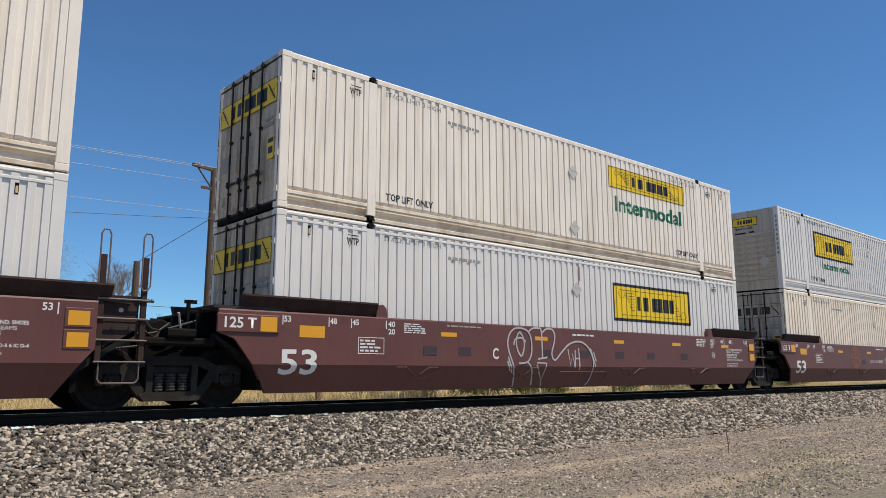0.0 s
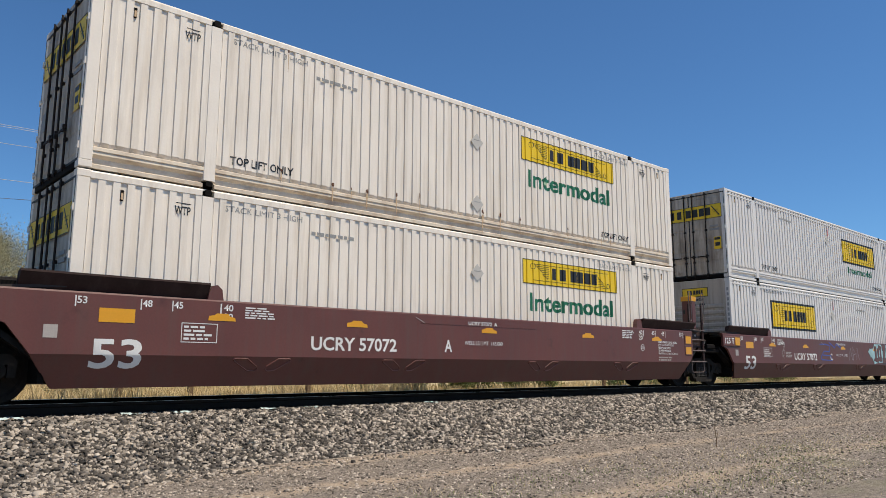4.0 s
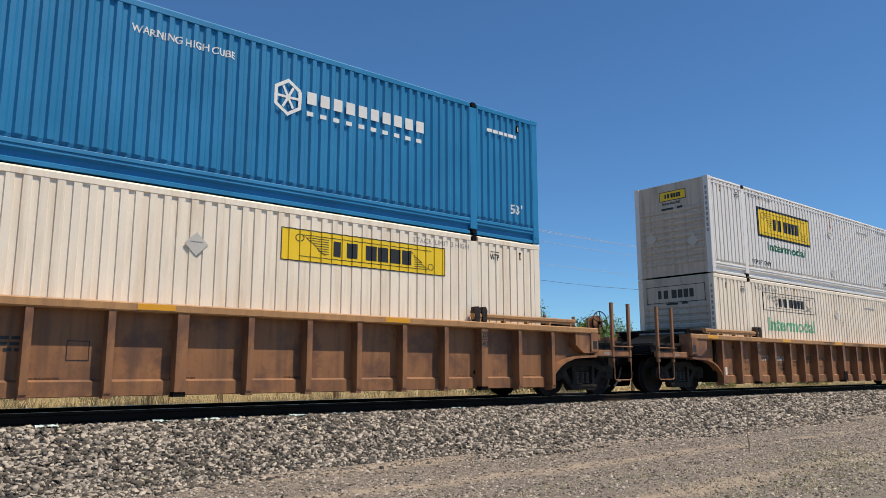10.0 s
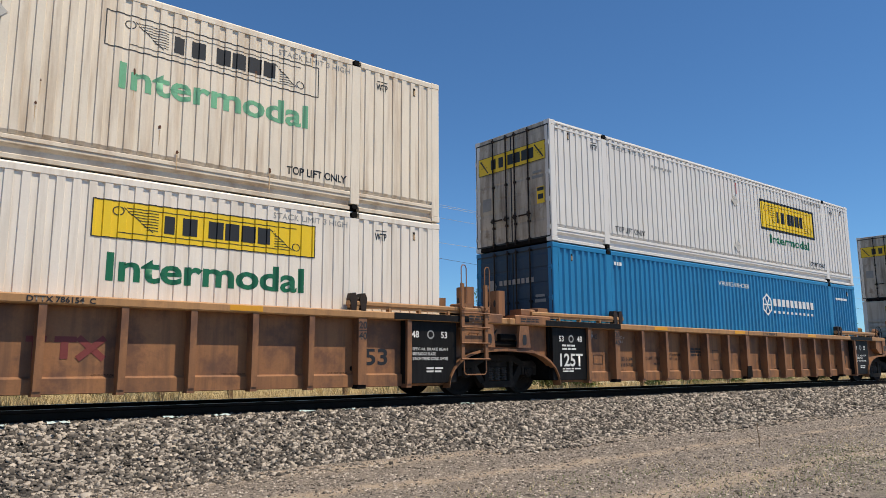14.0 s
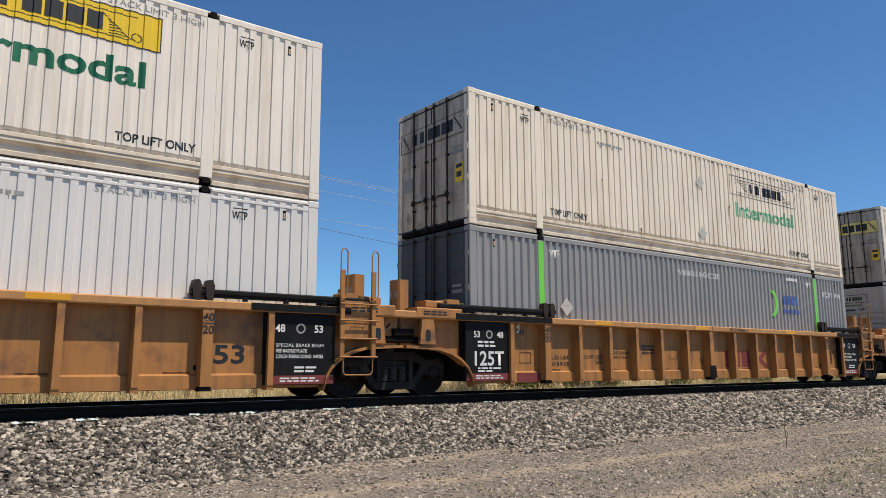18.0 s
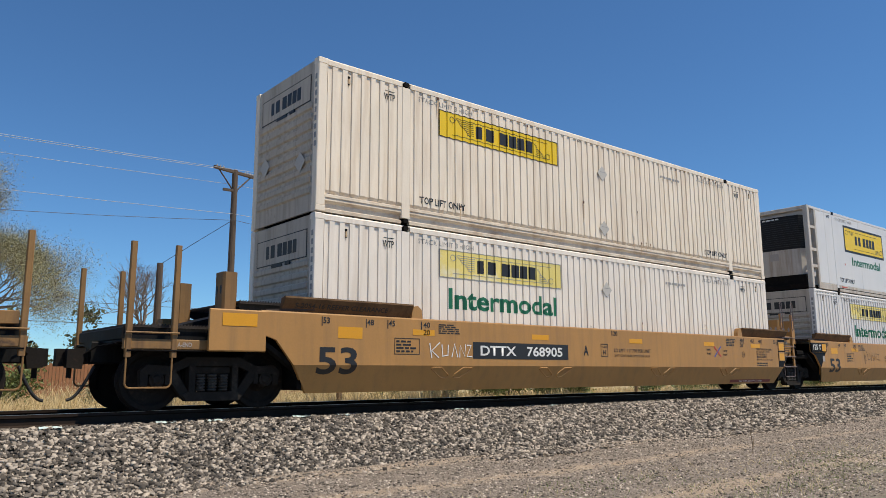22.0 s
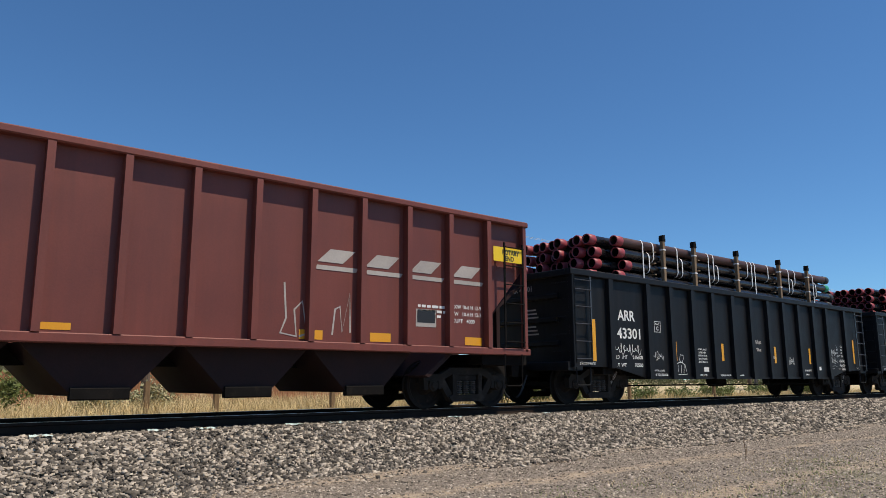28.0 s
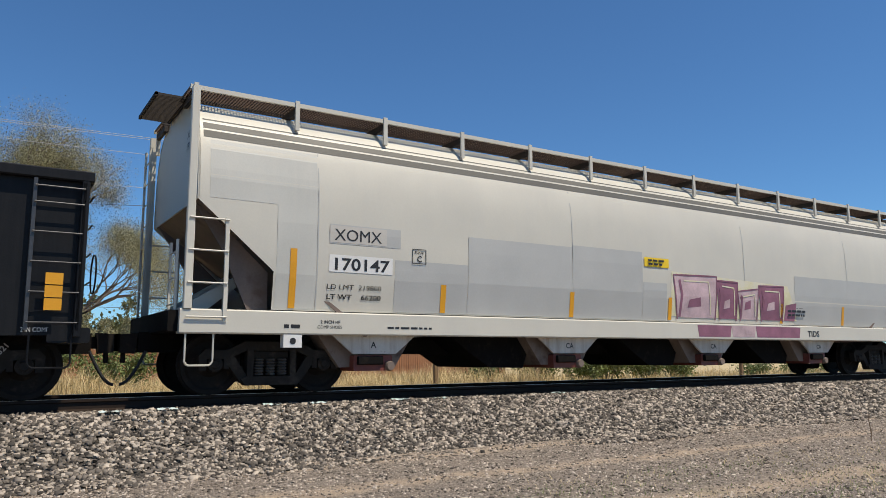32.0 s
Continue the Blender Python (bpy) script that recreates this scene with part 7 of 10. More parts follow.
def gondola(number, graffiti):
    L, W, Z1 = 16.45, 1.595, 3.10
    car = thing("gondola_car", "black high-sided gondola car with white lettering", "railway car", group="freight cars of the train")
    ring = [(0.05, Z1), (L - 0.05, Z1), (L - 0.05, 0.88), (L - 1.6, 0.86), (L - 2.9, 0.60), (2.9, 0.60), (1.6, 0.86), (0.05, 0.88)]
    for side in (-1, 1):
        o = side * (W - 0.11)
        part("side_sheet", Shape().plate(ring, *sorted((o, o - side * 0.02))), GONDOLA, car)
        part("top_chord", Shape().box(-0.05, L + 0.05, *sorted((side * W, side * (W - 0.17))), Z1 - 0.13, Z1 + 0.02, 0.018), GONDOLA, car)
        for k, x in enumerate(GRIBS):
            low = 0.58 if 2.0 < x < 14 else 0.84
            me = cached(("gpost", side, low), lambda: Shape().plate([(-0.085, low), (0.085, low), (0.085, Z1 - 0.13), (-0.085, Z1 - 0.13)], *sorted((side * (W - 0.11), side * (W - 0.005)))).mesh("side_post"))
            part("side_post", me, GONDOLA, car).location = (x, 0, 0)
            me = cached(("gshoe", side, low), lambda: Shape().plate([(-0.11, low), (0.11, low), (0.10, low + 0.2), (-0.10, low + 0.2)], *sorted((side * (W - 0.10), side * (W + 0.012)))).mesh("post_shoe"))
            part("post_shoe", me, GONDOLA, car).location = (x, 0, 0)
        for x in (0.0, L - 0.1):
            part("corner_post", Shape().box(x, x + 0.1, *sorted((side * (W - 0.005), side * (W - 0.14))), 0.86, Z1 - 0.1, 0.01), GONDOLA, car)
        part("bottom_flange", Shape().box(2.9, L - 2.9, *sorted((side * (W - 0.06), side * (W - 0.16))), 0.58, 0.63), GONDOLA, car)
    part("deck", Shape().box(0.1, L - 0.1, -W + 0.13, W - 0.13, 0.95, 1.03), GONDOLA, car)
    for e in (-1, 1):
        X = lambda d: d if e < 0 else L - d
        part("end_wall", Shape().box(*sorted((X(0.06), X(0.09))), -W + 0.14, W - 0.14, 0.86, Z1), GONDOLA, car)
        part("end_rail", Shape().box(*sorted((X(-0.06), X(0.12))), -W + 0.17, W - 0.17, Z1 - 0.14, Z1 + 0.02, 0.015), GONDOLA, car)
        for z in (1.35, 1.9, 2.45):
            part("end_rib", Shape().box(*sorted((X(-0.03), X(0.06))), -W + 0.45, W - 0.45, z, z + 0.12, 0.02), GONDOLA, car)
        part("end_sill", Shape().box(*sorted((X(-0.12), X(0.4))), -W + 0.1, W - 0.1, 0.78, 0.98, 0.02), GONDOLA, car)
        part("draft_sill", Shape().box(*sorted((X(-0.3), X(3.4))), -0.2, 0.2, 0.64, 0.95), GRIME, car)
        part("bolster_beam", Shape().box(*sorted((X(1.3), X(1.7))), -1.35, 1.35, 0.70, 0.94, 0.02), GRIME, car)
        coupler(car, X(-0.62), e)
        for side in (-1, 1):
            x = X(0.06) if e < 0 else X(0.66)
            corner_ladder(car, x, side * (W - 0.02), (1.04, 1.44, 1.84, 2.24, 2.64, 2.86), 0.60, LITRUNG)
            hoop(car, "step_stirrup", x + 0.05, x + 0.55, 0.45, 0.9, side * (W - 0.05), 0.014, GONDOLA)
        for z in (1.2, 1.6, 2.0, 2.4, 2.8):
            part("end_rung", Shape().tube((X(-0.07), -W + 0.15, z), (X(-0.07), -W + 0.58, z), 0.012, 8), GONDOLA, car)
        truck(car, X(1.5), 1.78)
        stencil = text_mesh(f"ARR {number}", 0.075, 0.5)
        st = part("lettering", stencil, DULLCHALK, car)
        st.matrix_basis = pose(X(1.5) + 0.36, -1.10, 0.36, 0, -48, 0)
    part("brake_wheel", Shape().lathe([(0.26, L + 0.16), (0.28, L + 0.148), (0.28, L + 0.172), (0.26, L + 0.16)], (-1.1, 1.75), 24, axis=0), GRIME, car, "hand brake wheel on the end")
    part("centre_sill", Shape().box(3, L - 3, -0.2, 0.2, 0.66, 0.94), GRIME, car)
    part("train_line", Shape().tube((2.6, -0.9, 0.42), (13.8, -0.9, 0.42), 0.02, 6), GRIME, car)
    part("brake_cylinder", Shape().lathe([(0, 7.2), (0.16, 7.2), (0.16, 7.8), (0, 7.8)], (-0.7, 0.52), 14, axis=0), GRIME, car)
    y = -W + 0.105
    letters(car, "ARR", 0.25, 1.78, 2.01, y, CHALK, 0.70)
    letters(car, number, 0.25, 1.73, 1.57, y, CHALK, 0.95)
    letters(car, "LD  LMT", 0.085, 1.66, 1.07, y, CHALK, 0.45)
    letters(car, "215500", 0.085, 2.32, 1.07, y, CHALK, 0.42)
    letters(car, "LT  WT", 0.085, 1.66, 0.88, y, CHALK, 0.4)
    letters(car, "70500", 0.085, 2.40, 0.88, y, CHALK, 0.34)
    letters(car, "2 IN COMP SHOES", 0.06, 0.14, 0.905, -W - 0.03, CHALK, 0.56)
    letters(car, "EMPTY LOAD", 0.06, 3.16, 0.76, y, CHALK, 0.5)
    letters(car, "7/16\" ADJ. BLOCK", 0.06, 3.16, 0.66, y, CHALK, 0.66)
    frame_lines(car, "stencil_frame", 3.30, 3.58, 1.77, 2.05, y, 0.014, CHALK)
    letters(car, "PLATE", 0.045, 3.35, 1.96, y, CHALK, 0.18)
    letters(car, "C", 0.10, 3.39, 1.82, y, CHALK, 0.09)
    for k, s in enumerate(("CONDITIONALLY", "APPROVED", "CONTROL VALVE", "IF DEFECTIVE, SEE", "AAR INT. RULE 4")):
        letters(car, s, 0.045, 5.22 + (0.1 if k == 1 else 0.0), 1.36 - 0.085 * k, y, CHALK, 0.36 if k == 1 else 0.52)
    letters(car, "RELEASE ROD", 0.05, 5.16, 0.66, y, CHALK, 0.52)
    flat(car, "white_tag", 5.55, 5.80, 0.78, 0.90, y, CHALK)
    letters(car, "RETAINING VALVE", 0.05, 6.26, 0.66, y, CHALK, 0.7)
    bars(car, 7.4, 0.66, y, 0.36, 0.06, 1, CHALK, 44)
    letters(car, "EXTERIOR PAINT", 0.055, 11.48, 0.82, y, CHALK, 0.62)
    bars(car, 11.48, 0.68, y, 0.55, 0.08, 1, CHALK, 45)
    for x0, z0, w in ((13.66, 0.90, 0.24), (14.24, 0.90, 0.2), (15.06, 0.90, 0.22)):
        bars(car, x0, z0, y, w, 0.045, 1, DULLCHALK, 46)
    for z0 in (2.02, 1.62):
        for j in range(3):
            part("lettering", Shape().box(-0.042, -0.035, -0.55 + 0.04 * j, -0.18, z0 + 0.09 * j, z0 + 0.09 * j + 0.035), DULLCHALK, car)
    flat(car, "white_tag", 12.62, 12.86, 0.86, 0.98, y, CHALK)
    for k, (a, b) in enumerate((("IL", "52-6"), ("IW", "9-6"), ("IH", "6-5"), ("CU FT", "3267"))):
        letters(car, a, 0.06, 14.17, 1.66 - 0.11 * k, y, CHALK)
        letters(car, b, 0.06, 14.50, 1.66 - 0.11 * k, y, CHALK)
    letters(car, "2 IN COMP SHOES", 0.06, 15.74, 0.92, y, CHALK, 0.55)
    for z in (1.20, 1.37, 1.54) if not graffiti else ():
        flat(car, "reflector", 15.98, 16.19, z, z + 0.155, -W - 0.035, REFLECT, "yellow reflective square")
    for x, z0, z1 in ((0.62, 1.0, 1.96), (4.15, 1.06, 1.55), (6.52, 1.08, 1.57), (9.63, 1.06, 1.56), (12.0, 1.06, 1.57), (15.56, 1.12, 1.96)):
        if not graffiti:
            x += 0.17 if 5 < x < 15 else 0
            if x > 15:
                continue
        flat(car, "reflector", x, x + 0.12, z0, z1, y - 0.002 if x > 0.7 else -W - 0.03, REFLECT, "upright yellow reflector")
    end_letters(car, f"ARR {number}", 0.12, -0.035, 0.45, 2.68, DULLCHALK, 0.8)
    if graffiti:
        scrawl(car, 1.62, 2.62, 1.16, 1.46, 3, y)
        scrawl(car, 3.18, 3.62, 1.04, 1.30, 4, y, 0.010, 5)
        for k, (x0, x1, z0, z1) in enumerate(((13.58, 14.06, 1.34, 1.60), (13.56, 14.10, 1.08, 1.32), (14.32, 14.70, 1.12, 1.26), (14.34, 14.72, 0.98, 1.11), (14.50, 14.72, 0.86, 0.97))):
            scrawl(car, x0, x1, z0, z1, 51 + k, y, 0.010 if k < 2 else 0.008, 9)
        stroke(car, "graffiti", [(13.52, 1.06), (13.75, 1.0), (13.95, 1.03), (14.18, 0.98)], 0.010, y, DULLCHALK)
        stroke(car, "graffiti", [(13.53, 1.10), (13.52, 1.40), (13.60, 1.60)], 0.009, y, DULLCHALK)
        scrawl(car, 9.25, 9.6, 1.1, 1.4, 7, y, 0.012, 6)
        scrawl(car, 10.4, 10.9, 1.0, 1.28, 8, y, 0.012, 7)
        stroke(car, "graffiti", [(4.05, 0.70), (4.12, 0.92), (4.3, 1.0), (4.5, 1.02), (4.6, 1.18), (4.42, 1.22), (4.36, 1.06), (4.62, 0.95), (4.7, 0.70), (4.1, 0.70)], 0.016, y, CHALK, "white drawn figure of a sack")
        for k in range(4):
            stroke(car, "graffiti", [(4.15 + 0.13 * k, 0.72), (4.2 + 0.13 * k, 0.96)], 0.012, y, CHALK)
        letters(car, "What", 0.12, 8.42, 1.62, y, DULLCHALK, 0.42)
        letters(car, "The", 0.10, 8.52, 1.40, y, DULLCHALK, 0.3)
    return car


PR = 0.137
PIPE_Y = -1.21


def pipe_mesh(length):
    s = Shape()
    n = 14
    s.tube((0, 0, 0), (length, 0, 0), PR - 0.012, n, cap=False)
    s.lathe([(PR - 0.03, 0.2), (PR - 0.03, 0.02), (PR - 0.012, 0.0)], (0, 0), n, axis=0)
    s.lathe([(PR - 0.012, length), (PR - 0.03, length - 0.02), (PR - 0.03, length - 0.2)], (0, 0), n, axis=0)
    return s.mesh("tube")


def cap_mesh():
    n = 14
    return Shape().lathe([(PR - 0.03, 0.06), (PR - 0.02, -0.02), (PR, -0.01), (PR + 0.004, 0.24), (PR - 0.012, 0.25)], (0, 0), n, axis=0).mesh("thread_protector")


def pipe_load(car_x, seed):
    """Layers of steel casing pipe that stand above the gondola's rim, with bands, stakes and timbers."""
    r = random.Random(seed)
    base = thing("timber_cribbing", "stacked rough timbers that carry the pipes", "timber")
    for x in (2.6, 6.4, 10.2, 13.6):
        part("timber", cached("crib", lambda: Shape().box(-0.1, 0.1, -1.2, 1.2, 0, 2.0, 0.01).mesh("timber")), STAKEWOOD, base).location = (x, 0, 0)
    on_train(base, car_x, 1.03)
    lengths = (12.4, 12.6, 12.9)
    tails = (0, 14.72, 14.40, 14.45) if seed == 1 else (0, 15.15, 14.68, 14.72)
    z0 = 3.03 + PR
    for layer in range(4):
        for k in range(9):
            y = PIPE_Y + k * 0.30
            ln = r.choice(lengths)
            x0 = 1.25 + 0.25 * r.random() + (0.75 if k == 0 else 0) + 0.12 * (k % 2) + (0.3 if layer == 1 and k == 0 else 0)
            if k == 0 and layer:
                ln = round(tails[layer] - x0, 2)
            p = thing("steel_pipe", "dark steel casing pipe with a red thread protector", "pipe", group="pipes loaded on the gondolas")
            coat = REDPIPE if seed == 1 and layer == 3 and k == 0 else SHINYPIPE if (seed == 1 and layer < 3) or k % 4 == 1 else PIPE
            part("tube", cached(("tube", ln), lambda: pipe_mesh(ln)), coat, p, smooth=True)
            part("thread_protector", cached("cap", cap_mesh), PIPECAP, p, "red thread protector", smooth=True)
            if k < 2:
                end = part("thread_protector", cached("cap", cap_mesh), GREENCAP if (layer, k, seed) == (2, 0, 1) else RUBBER, p)
                end.matrix_basis = pose(ln, 0, 0, 0, 0, 180)
            on_train(p, car_x + x0, 0).location.y = YC + y
            MOVING[-1] = (p, car_x + x0, RAIL + z0 + layer * 0.30, YC + y)
        for x in (3.7, 5.85, 8.16, 10.30, 12.72):
            if layer < 3:
                d = thing("dunnage", "short timber laid between pipe layers", "timber", group="timbers between the pipes")
                part("timber", cached("dunnage", lambda: Shape().box(-0.05, 0.05, -1.36, 1.3, -0.016, 0.016).mesh("timber")), STAKEWOOD, d)
                on_train(d, car_x + x, z0 + layer * 0.30 + 0.15)
    for k, sx in enumerate((3.15, 3.42, 3.62, 4.75, 4.98, 6.35, 6.62, 6.85, 8.6, 8.85, 9.05, 9.9, 11.3, 11.55, 11.75, 13.1, 13.3)):
        lo, hi = ((2, 3), (1, 3), (1, 2))[(k + seed) % 3] if k % 5 else (0, 3)

        def hang():
            h = (hi - lo) * 0.30
            y = PIPE_Y - PR - 0.006
            q = Shape()
            pts = [(PIPE_Y, h + PR + 0.006)] + [(PIPE_Y - (PR + 0.006) * math.sin(u), h + (PR + 0.006) * math.cos(u)) for u in (0.5, 1.0)] + [(y, h), (y, h * 0.5), (y, 0.0)] + [(PIPE_Y - (PR + 0.006) * math.cos(u), -(PR + 0.006) * math.sin(u)) for u in (0.5, 1.0, 1.5)]
            for (a, b), (c, d) in zip(pts, pts[1:]):
                q.quad((0, a, b), (0.045, a, b), (0.045, c, d), (0, c, d))
                q.quad((0.002, a + 0.003, b), (0.002, c + 0.003, d), (0.043, c + 0.003, d), (0.043, a + 0.003, b))
            return q.mesh("band")
        b = thing("strap", "white band strapped round the pipe layers", "strap", group="bands round the pipes")
        part("band", cached(("hang", hi - lo), hang), STRAP, b)
        on_train(b, car_x + sx, 0)
        MOVING[-1] = (b, car_x + sx, RAIL + z0 + lo * 0.30, YC)
    for x in (3.98, 5.50, 7.84, 10.51, 12.53) if seed == 1 else (3.90, 5.57, 7.95, 10.52, 12.72):
        for y in (-1.42, 1.42):
            st = thing("stake", "rough square timber stake holding the pipes", "timber", group="stakes on the gondolas")
            part("stake_post", cached("stake", lambda: Shape().box(-0.055, 0.055, -0.05, 0.05, 0, 3.3, 0.008).mesh("stake_post")), STAKEWOOD, st)
            part("stake_top", cached("staketop", lambda: Shape().plate([(-0.075, 3.2), (0.075, 3.2), (0.05, 3.38), (-0.06, 3.36)], -0.06, 0.06).mesh("stake_top")), GRIME, st)
            for z in (2.45, 2.95):
                part("stake_band", cached("stakeband", lambda: Shape().box(-0.06, 0.06, -0.055, 0.055, 0, 0.04).mesh("stake_band")), STRAP, st).location = (0, 0, z)
            on_train(st, car_x + x, 1.03)
            MOVING[-1] = (st, car_x + x, RAIL + 1.03, YC + y)


def covered_hopper():
    L, W = 20.9, 1.56
    car = thing("covered_hopper_car", "pale grey covered hopper car with spray-painted panels", "railway car", group="freight cars of the train")
    # the body: bulging sides in cross-section, cut back below towards the ends
    prof = [(1.30, -1.50), (1.9, -1.575), (2.6, -1.60), (3.3, -1.585), (3.75, -1.53), (4.05, -1.44), (4.32, -1.30), (4.54, -1.0), (4.65, -0.5), (4.67, 0.0)]

    def cut(z):
        return 0.12 if z > 2.92 else 0.12 + (2.92 - z) / (2.92 - 1.89) * 1.2 if z > 1.89 else 1.32
    full = prof + [(z, -y) for z, y in reversed(prof[:-1])]
    body = Shape()
    zs = [1.30, 1.60, 1.89, 2.4, 2.92]

    def y_at(z):
        return float(np.interp(z, [p[0] for p in prof], [p[1] for p in prof]))
    levels = zs + [p[0] for p in prof if p[0] > 2.92]
    for (za, zb) in zip(levels, levels[1:]):
        for s in (-1, 1):
            a, b = -s * y_at(za), -s * y_at(zb)
            body.quad((cut(za), a, za), (L - cut(za), a, za), (L - cut(zb), b, zb), (cut(zb), b, zb))
    part("body_sheet", body.welded(), PALEGREY, car, "smooth curved side and roof sheet", smooth=True)
    for e in (-1, 1):
        X = lambda d: d if e < 0 else L - d
        end = Shape()
        pts = [(y, z) for z, y in full if z >= 2.92] + []
        ring = [(y_at(2.92), 2.92)] + [(y, z) for z, y in prof if z > 2.92] + [(-y, z) for z, y in reversed(prof[:-1]) if z > 2.92] + [(-y_at(2.92), 2.92)]
        end.extrude(ring, 0, *sorted((X(0.13), X(0.15))))
        part("end_sheet", end, PALEGREY, car)
        part("slope_sheet", Shape().plate([(X(0.13), 2.95), (X(0.16), 2.95), (X(3.0), 0.95), (X(2.95), 0.9)], -1.52, 1.52), INNERSHEET, car, "dark brown sloping end sheet")
        for s in (-1, 1):
            part("corner_post", Shape().box(*sorted((X(-0.02), X(0.10))), *sorted((s * 1.62, s * 1.54)), 1.28, 4.62, 0.012), PALEGREY, car)
            part("ladder_stile", Shape().box(*sorted((X(0.55), X(0.61))), *sorted((s * 1.62, s * 1.58)), 1.1, 2.66), PALEGREY, car)
            x0, x1 = sorted((X(0.02), X(0.60)))
            rungs("ladder_rung", car, x0, x1, (1.16, 1.66, 2.14, 2.62), s * 1.63, 0.014, PALEGREY)
            hoop(car, "step_stirrup", x0 + 0.02, x1 - 0.16, 0.46, 0.95, s * 1.55, 0.015, PALEGREY)
            for yy in (1.44, 1.02):
                post("end_ladder_stile", car, X(-0.10), s * yy, 1.2, 4.3 if s > 0 else 2.3, 0.04, 0.04, PALEGREY)
            for k in range(8 if s > 0 else 3):
                part("end_rung", Shape().tube((X(-0.12), s * 1.44, 1.35 + k * 0.38), (X(-0.12), s * 1.02, 1.35 + k * 0.38), 0.012, 6), PALEGREY, car)
            part("end_gusset", Shape().plate([(X(0.02), 1.28), (X(0.5), 1.28), (X(1.32), 1.95), (X(1.2), 2.0)], *sorted((s * 0.62, s * 0.68))), PALEGREY, car)
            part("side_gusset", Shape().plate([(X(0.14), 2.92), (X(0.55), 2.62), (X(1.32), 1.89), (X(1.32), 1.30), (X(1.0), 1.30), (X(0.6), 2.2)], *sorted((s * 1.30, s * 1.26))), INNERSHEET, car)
        part("end_sill", Shape().box(*sorted((X(-0.2), X(1.5))), -1.5, 1.5, 0.95, 1.26, 0.02), GRIME, car)
        part("draft_sill", Shape().box(*sorted((X(-0.35), X(3.2))), -0.2, 0.2, 0.66, 0.98), GRIME, car)
        coupler(car, X(-0.62), e)
        truck(car, X(1.5), 1.78)
        plat = Shape().box(*sorted((X(-0.42), X(-0.38))), -0.9, 0.5, 4.62, 4.68).box(*sorted((X(0.06), X(0.1))), -0.9, 0.5, 4.62, 4.68)
        for k in range(24):
            plat.box(*sorted((X(-0.42), X(0.1))), -0.9 + k * 0.06, -0.885 + k * 0.06, 4.63, 4.67)
        part("end_platform", plat, GALV, car, "dark open end grating")
    for s in (-1, 1):
        part("side_sill", Shape().box(-0.06, L + 0.06, *sorted((s * 1.60, s * 1.40)), 0.92, 1.28, 0.02), PALEGREY, car, "pale steel side sill")
        # roof walkway: outer angle, brackets and grating
        part("walkway_angle", Shape().box(0, L, *sorted((s * 1.38, s * 1.33)), 4.66, 4.73), PALEGREY, car)
        part("walkway_angle", Shape().box(0, L, *sorted((s * 0.74, s * 0.70)), 4.66, 4.72), GALV, car)
        for k in range(13):
            x = 0.05 + k * 1.635
            part("walkway_post", Shape().box(x, x + 0.07, *sorted((s * 1.40, s * 1.35)), 4.26, 4.76), PALEGREY, car)
            part("walkway_bracket", Shape().plate([(x, 4.54), (x + 0.06, 4.54), (x + 0.06, 4.65), (x, 4.65)], *sorted((s * 1.36, s * 0.70))), GALV, car)
        g = Shape()
        for k in range(int(L / 0.05)):
            g.box(k * 0.05, k * 0.05 + 0.012, *sorted((s * 1.33, s * 0.74)), 4.67, 4.705)
        for k in range(6):
            y = s * (0.86 + k * 0.085)
            g.box(0, L, *sorted((y, y + s * 0.01)), 4.675, 4.71)
        tagged(part("walkway_grating", g, RUSTGRATE, car, "dark open steel grating"), kind="stuff")
    for x in (3.16, 7.46, 11.83, 16.02):
        part("outlet_plate", Shape().plate([(x - 0.78, 0.93), (x + 0.78, 0.93), (x + 0.40, 0.62), (x - 0.40, 0.62)], -1.42, -1.38), FRAMEDIRT, car, "dirty white plate beside a discharge gate")
        letters(car, "A" if x < 4 else "CA", 0.10, x - 0.08, 0.72, -1.423, INK)
        part("outlet_hopper", Shape().plate([(x - 0.95, 0.95), (x + 0.85, 0.95), (x + 0.5, 0.40), (x - 0.55, 0.40)], -1.2, 1.2), CHUTE, car, "sloping discharge hopper")
        part("outlet_gate", Shape().box(x - 0.36, x + 0.36, -1.36, 1.2, 0.34, 0.60, 0.02), MAROON, car, "red-brown discharge gate")
        part("gate_shaft", Shape().lathe([(0.0, -1.44), (0.07, -1.44), (0.085, -1.40), (0.085, -1.30), (0.0, -1.28)], (x + 0.30, 0.42), 12), CHUTE, car)
        part("gate_gear", Shape().box(x - 0.3, x + 0.15, -1.44, -1.36, 0.44, 0.58, 0.02), GRIME, car)
    # Slopes between the outlets: shade under the body is painted in, near black.
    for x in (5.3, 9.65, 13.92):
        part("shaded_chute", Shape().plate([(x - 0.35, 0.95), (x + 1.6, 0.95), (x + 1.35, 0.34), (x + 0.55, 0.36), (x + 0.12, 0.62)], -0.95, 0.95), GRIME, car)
    part("centre_sill", Shape().box(2, L - 2, -0.2, 0.2, 0.62, 0.9), GRIME, car)
    for k in range(9):
        part("roof_hatch", Shape().tube((1.6 + k * 2.2, 0, 4.5), (1.6 + k * 2.2, 0, 4.66), 0.36, 18), PALEGREY, car)

    def wrap(name, x0, x1, z0, z1, out, material, label="", n=5):
        """A painted patch that follows the curve of the side."""
        q = Shape()
        for k in range(n):
            a, b = z0 + (z1 - z0) * k / n, z0 + (z1 - z0) * (k + 1) / n
            q.quad((x0, y_at(a) - out, a), (x1, y_at(a) - out, a), (x1, y_at(b) - out, b), (x0, y_at(b) - out, b))
        return part(name, q, material, car, label)

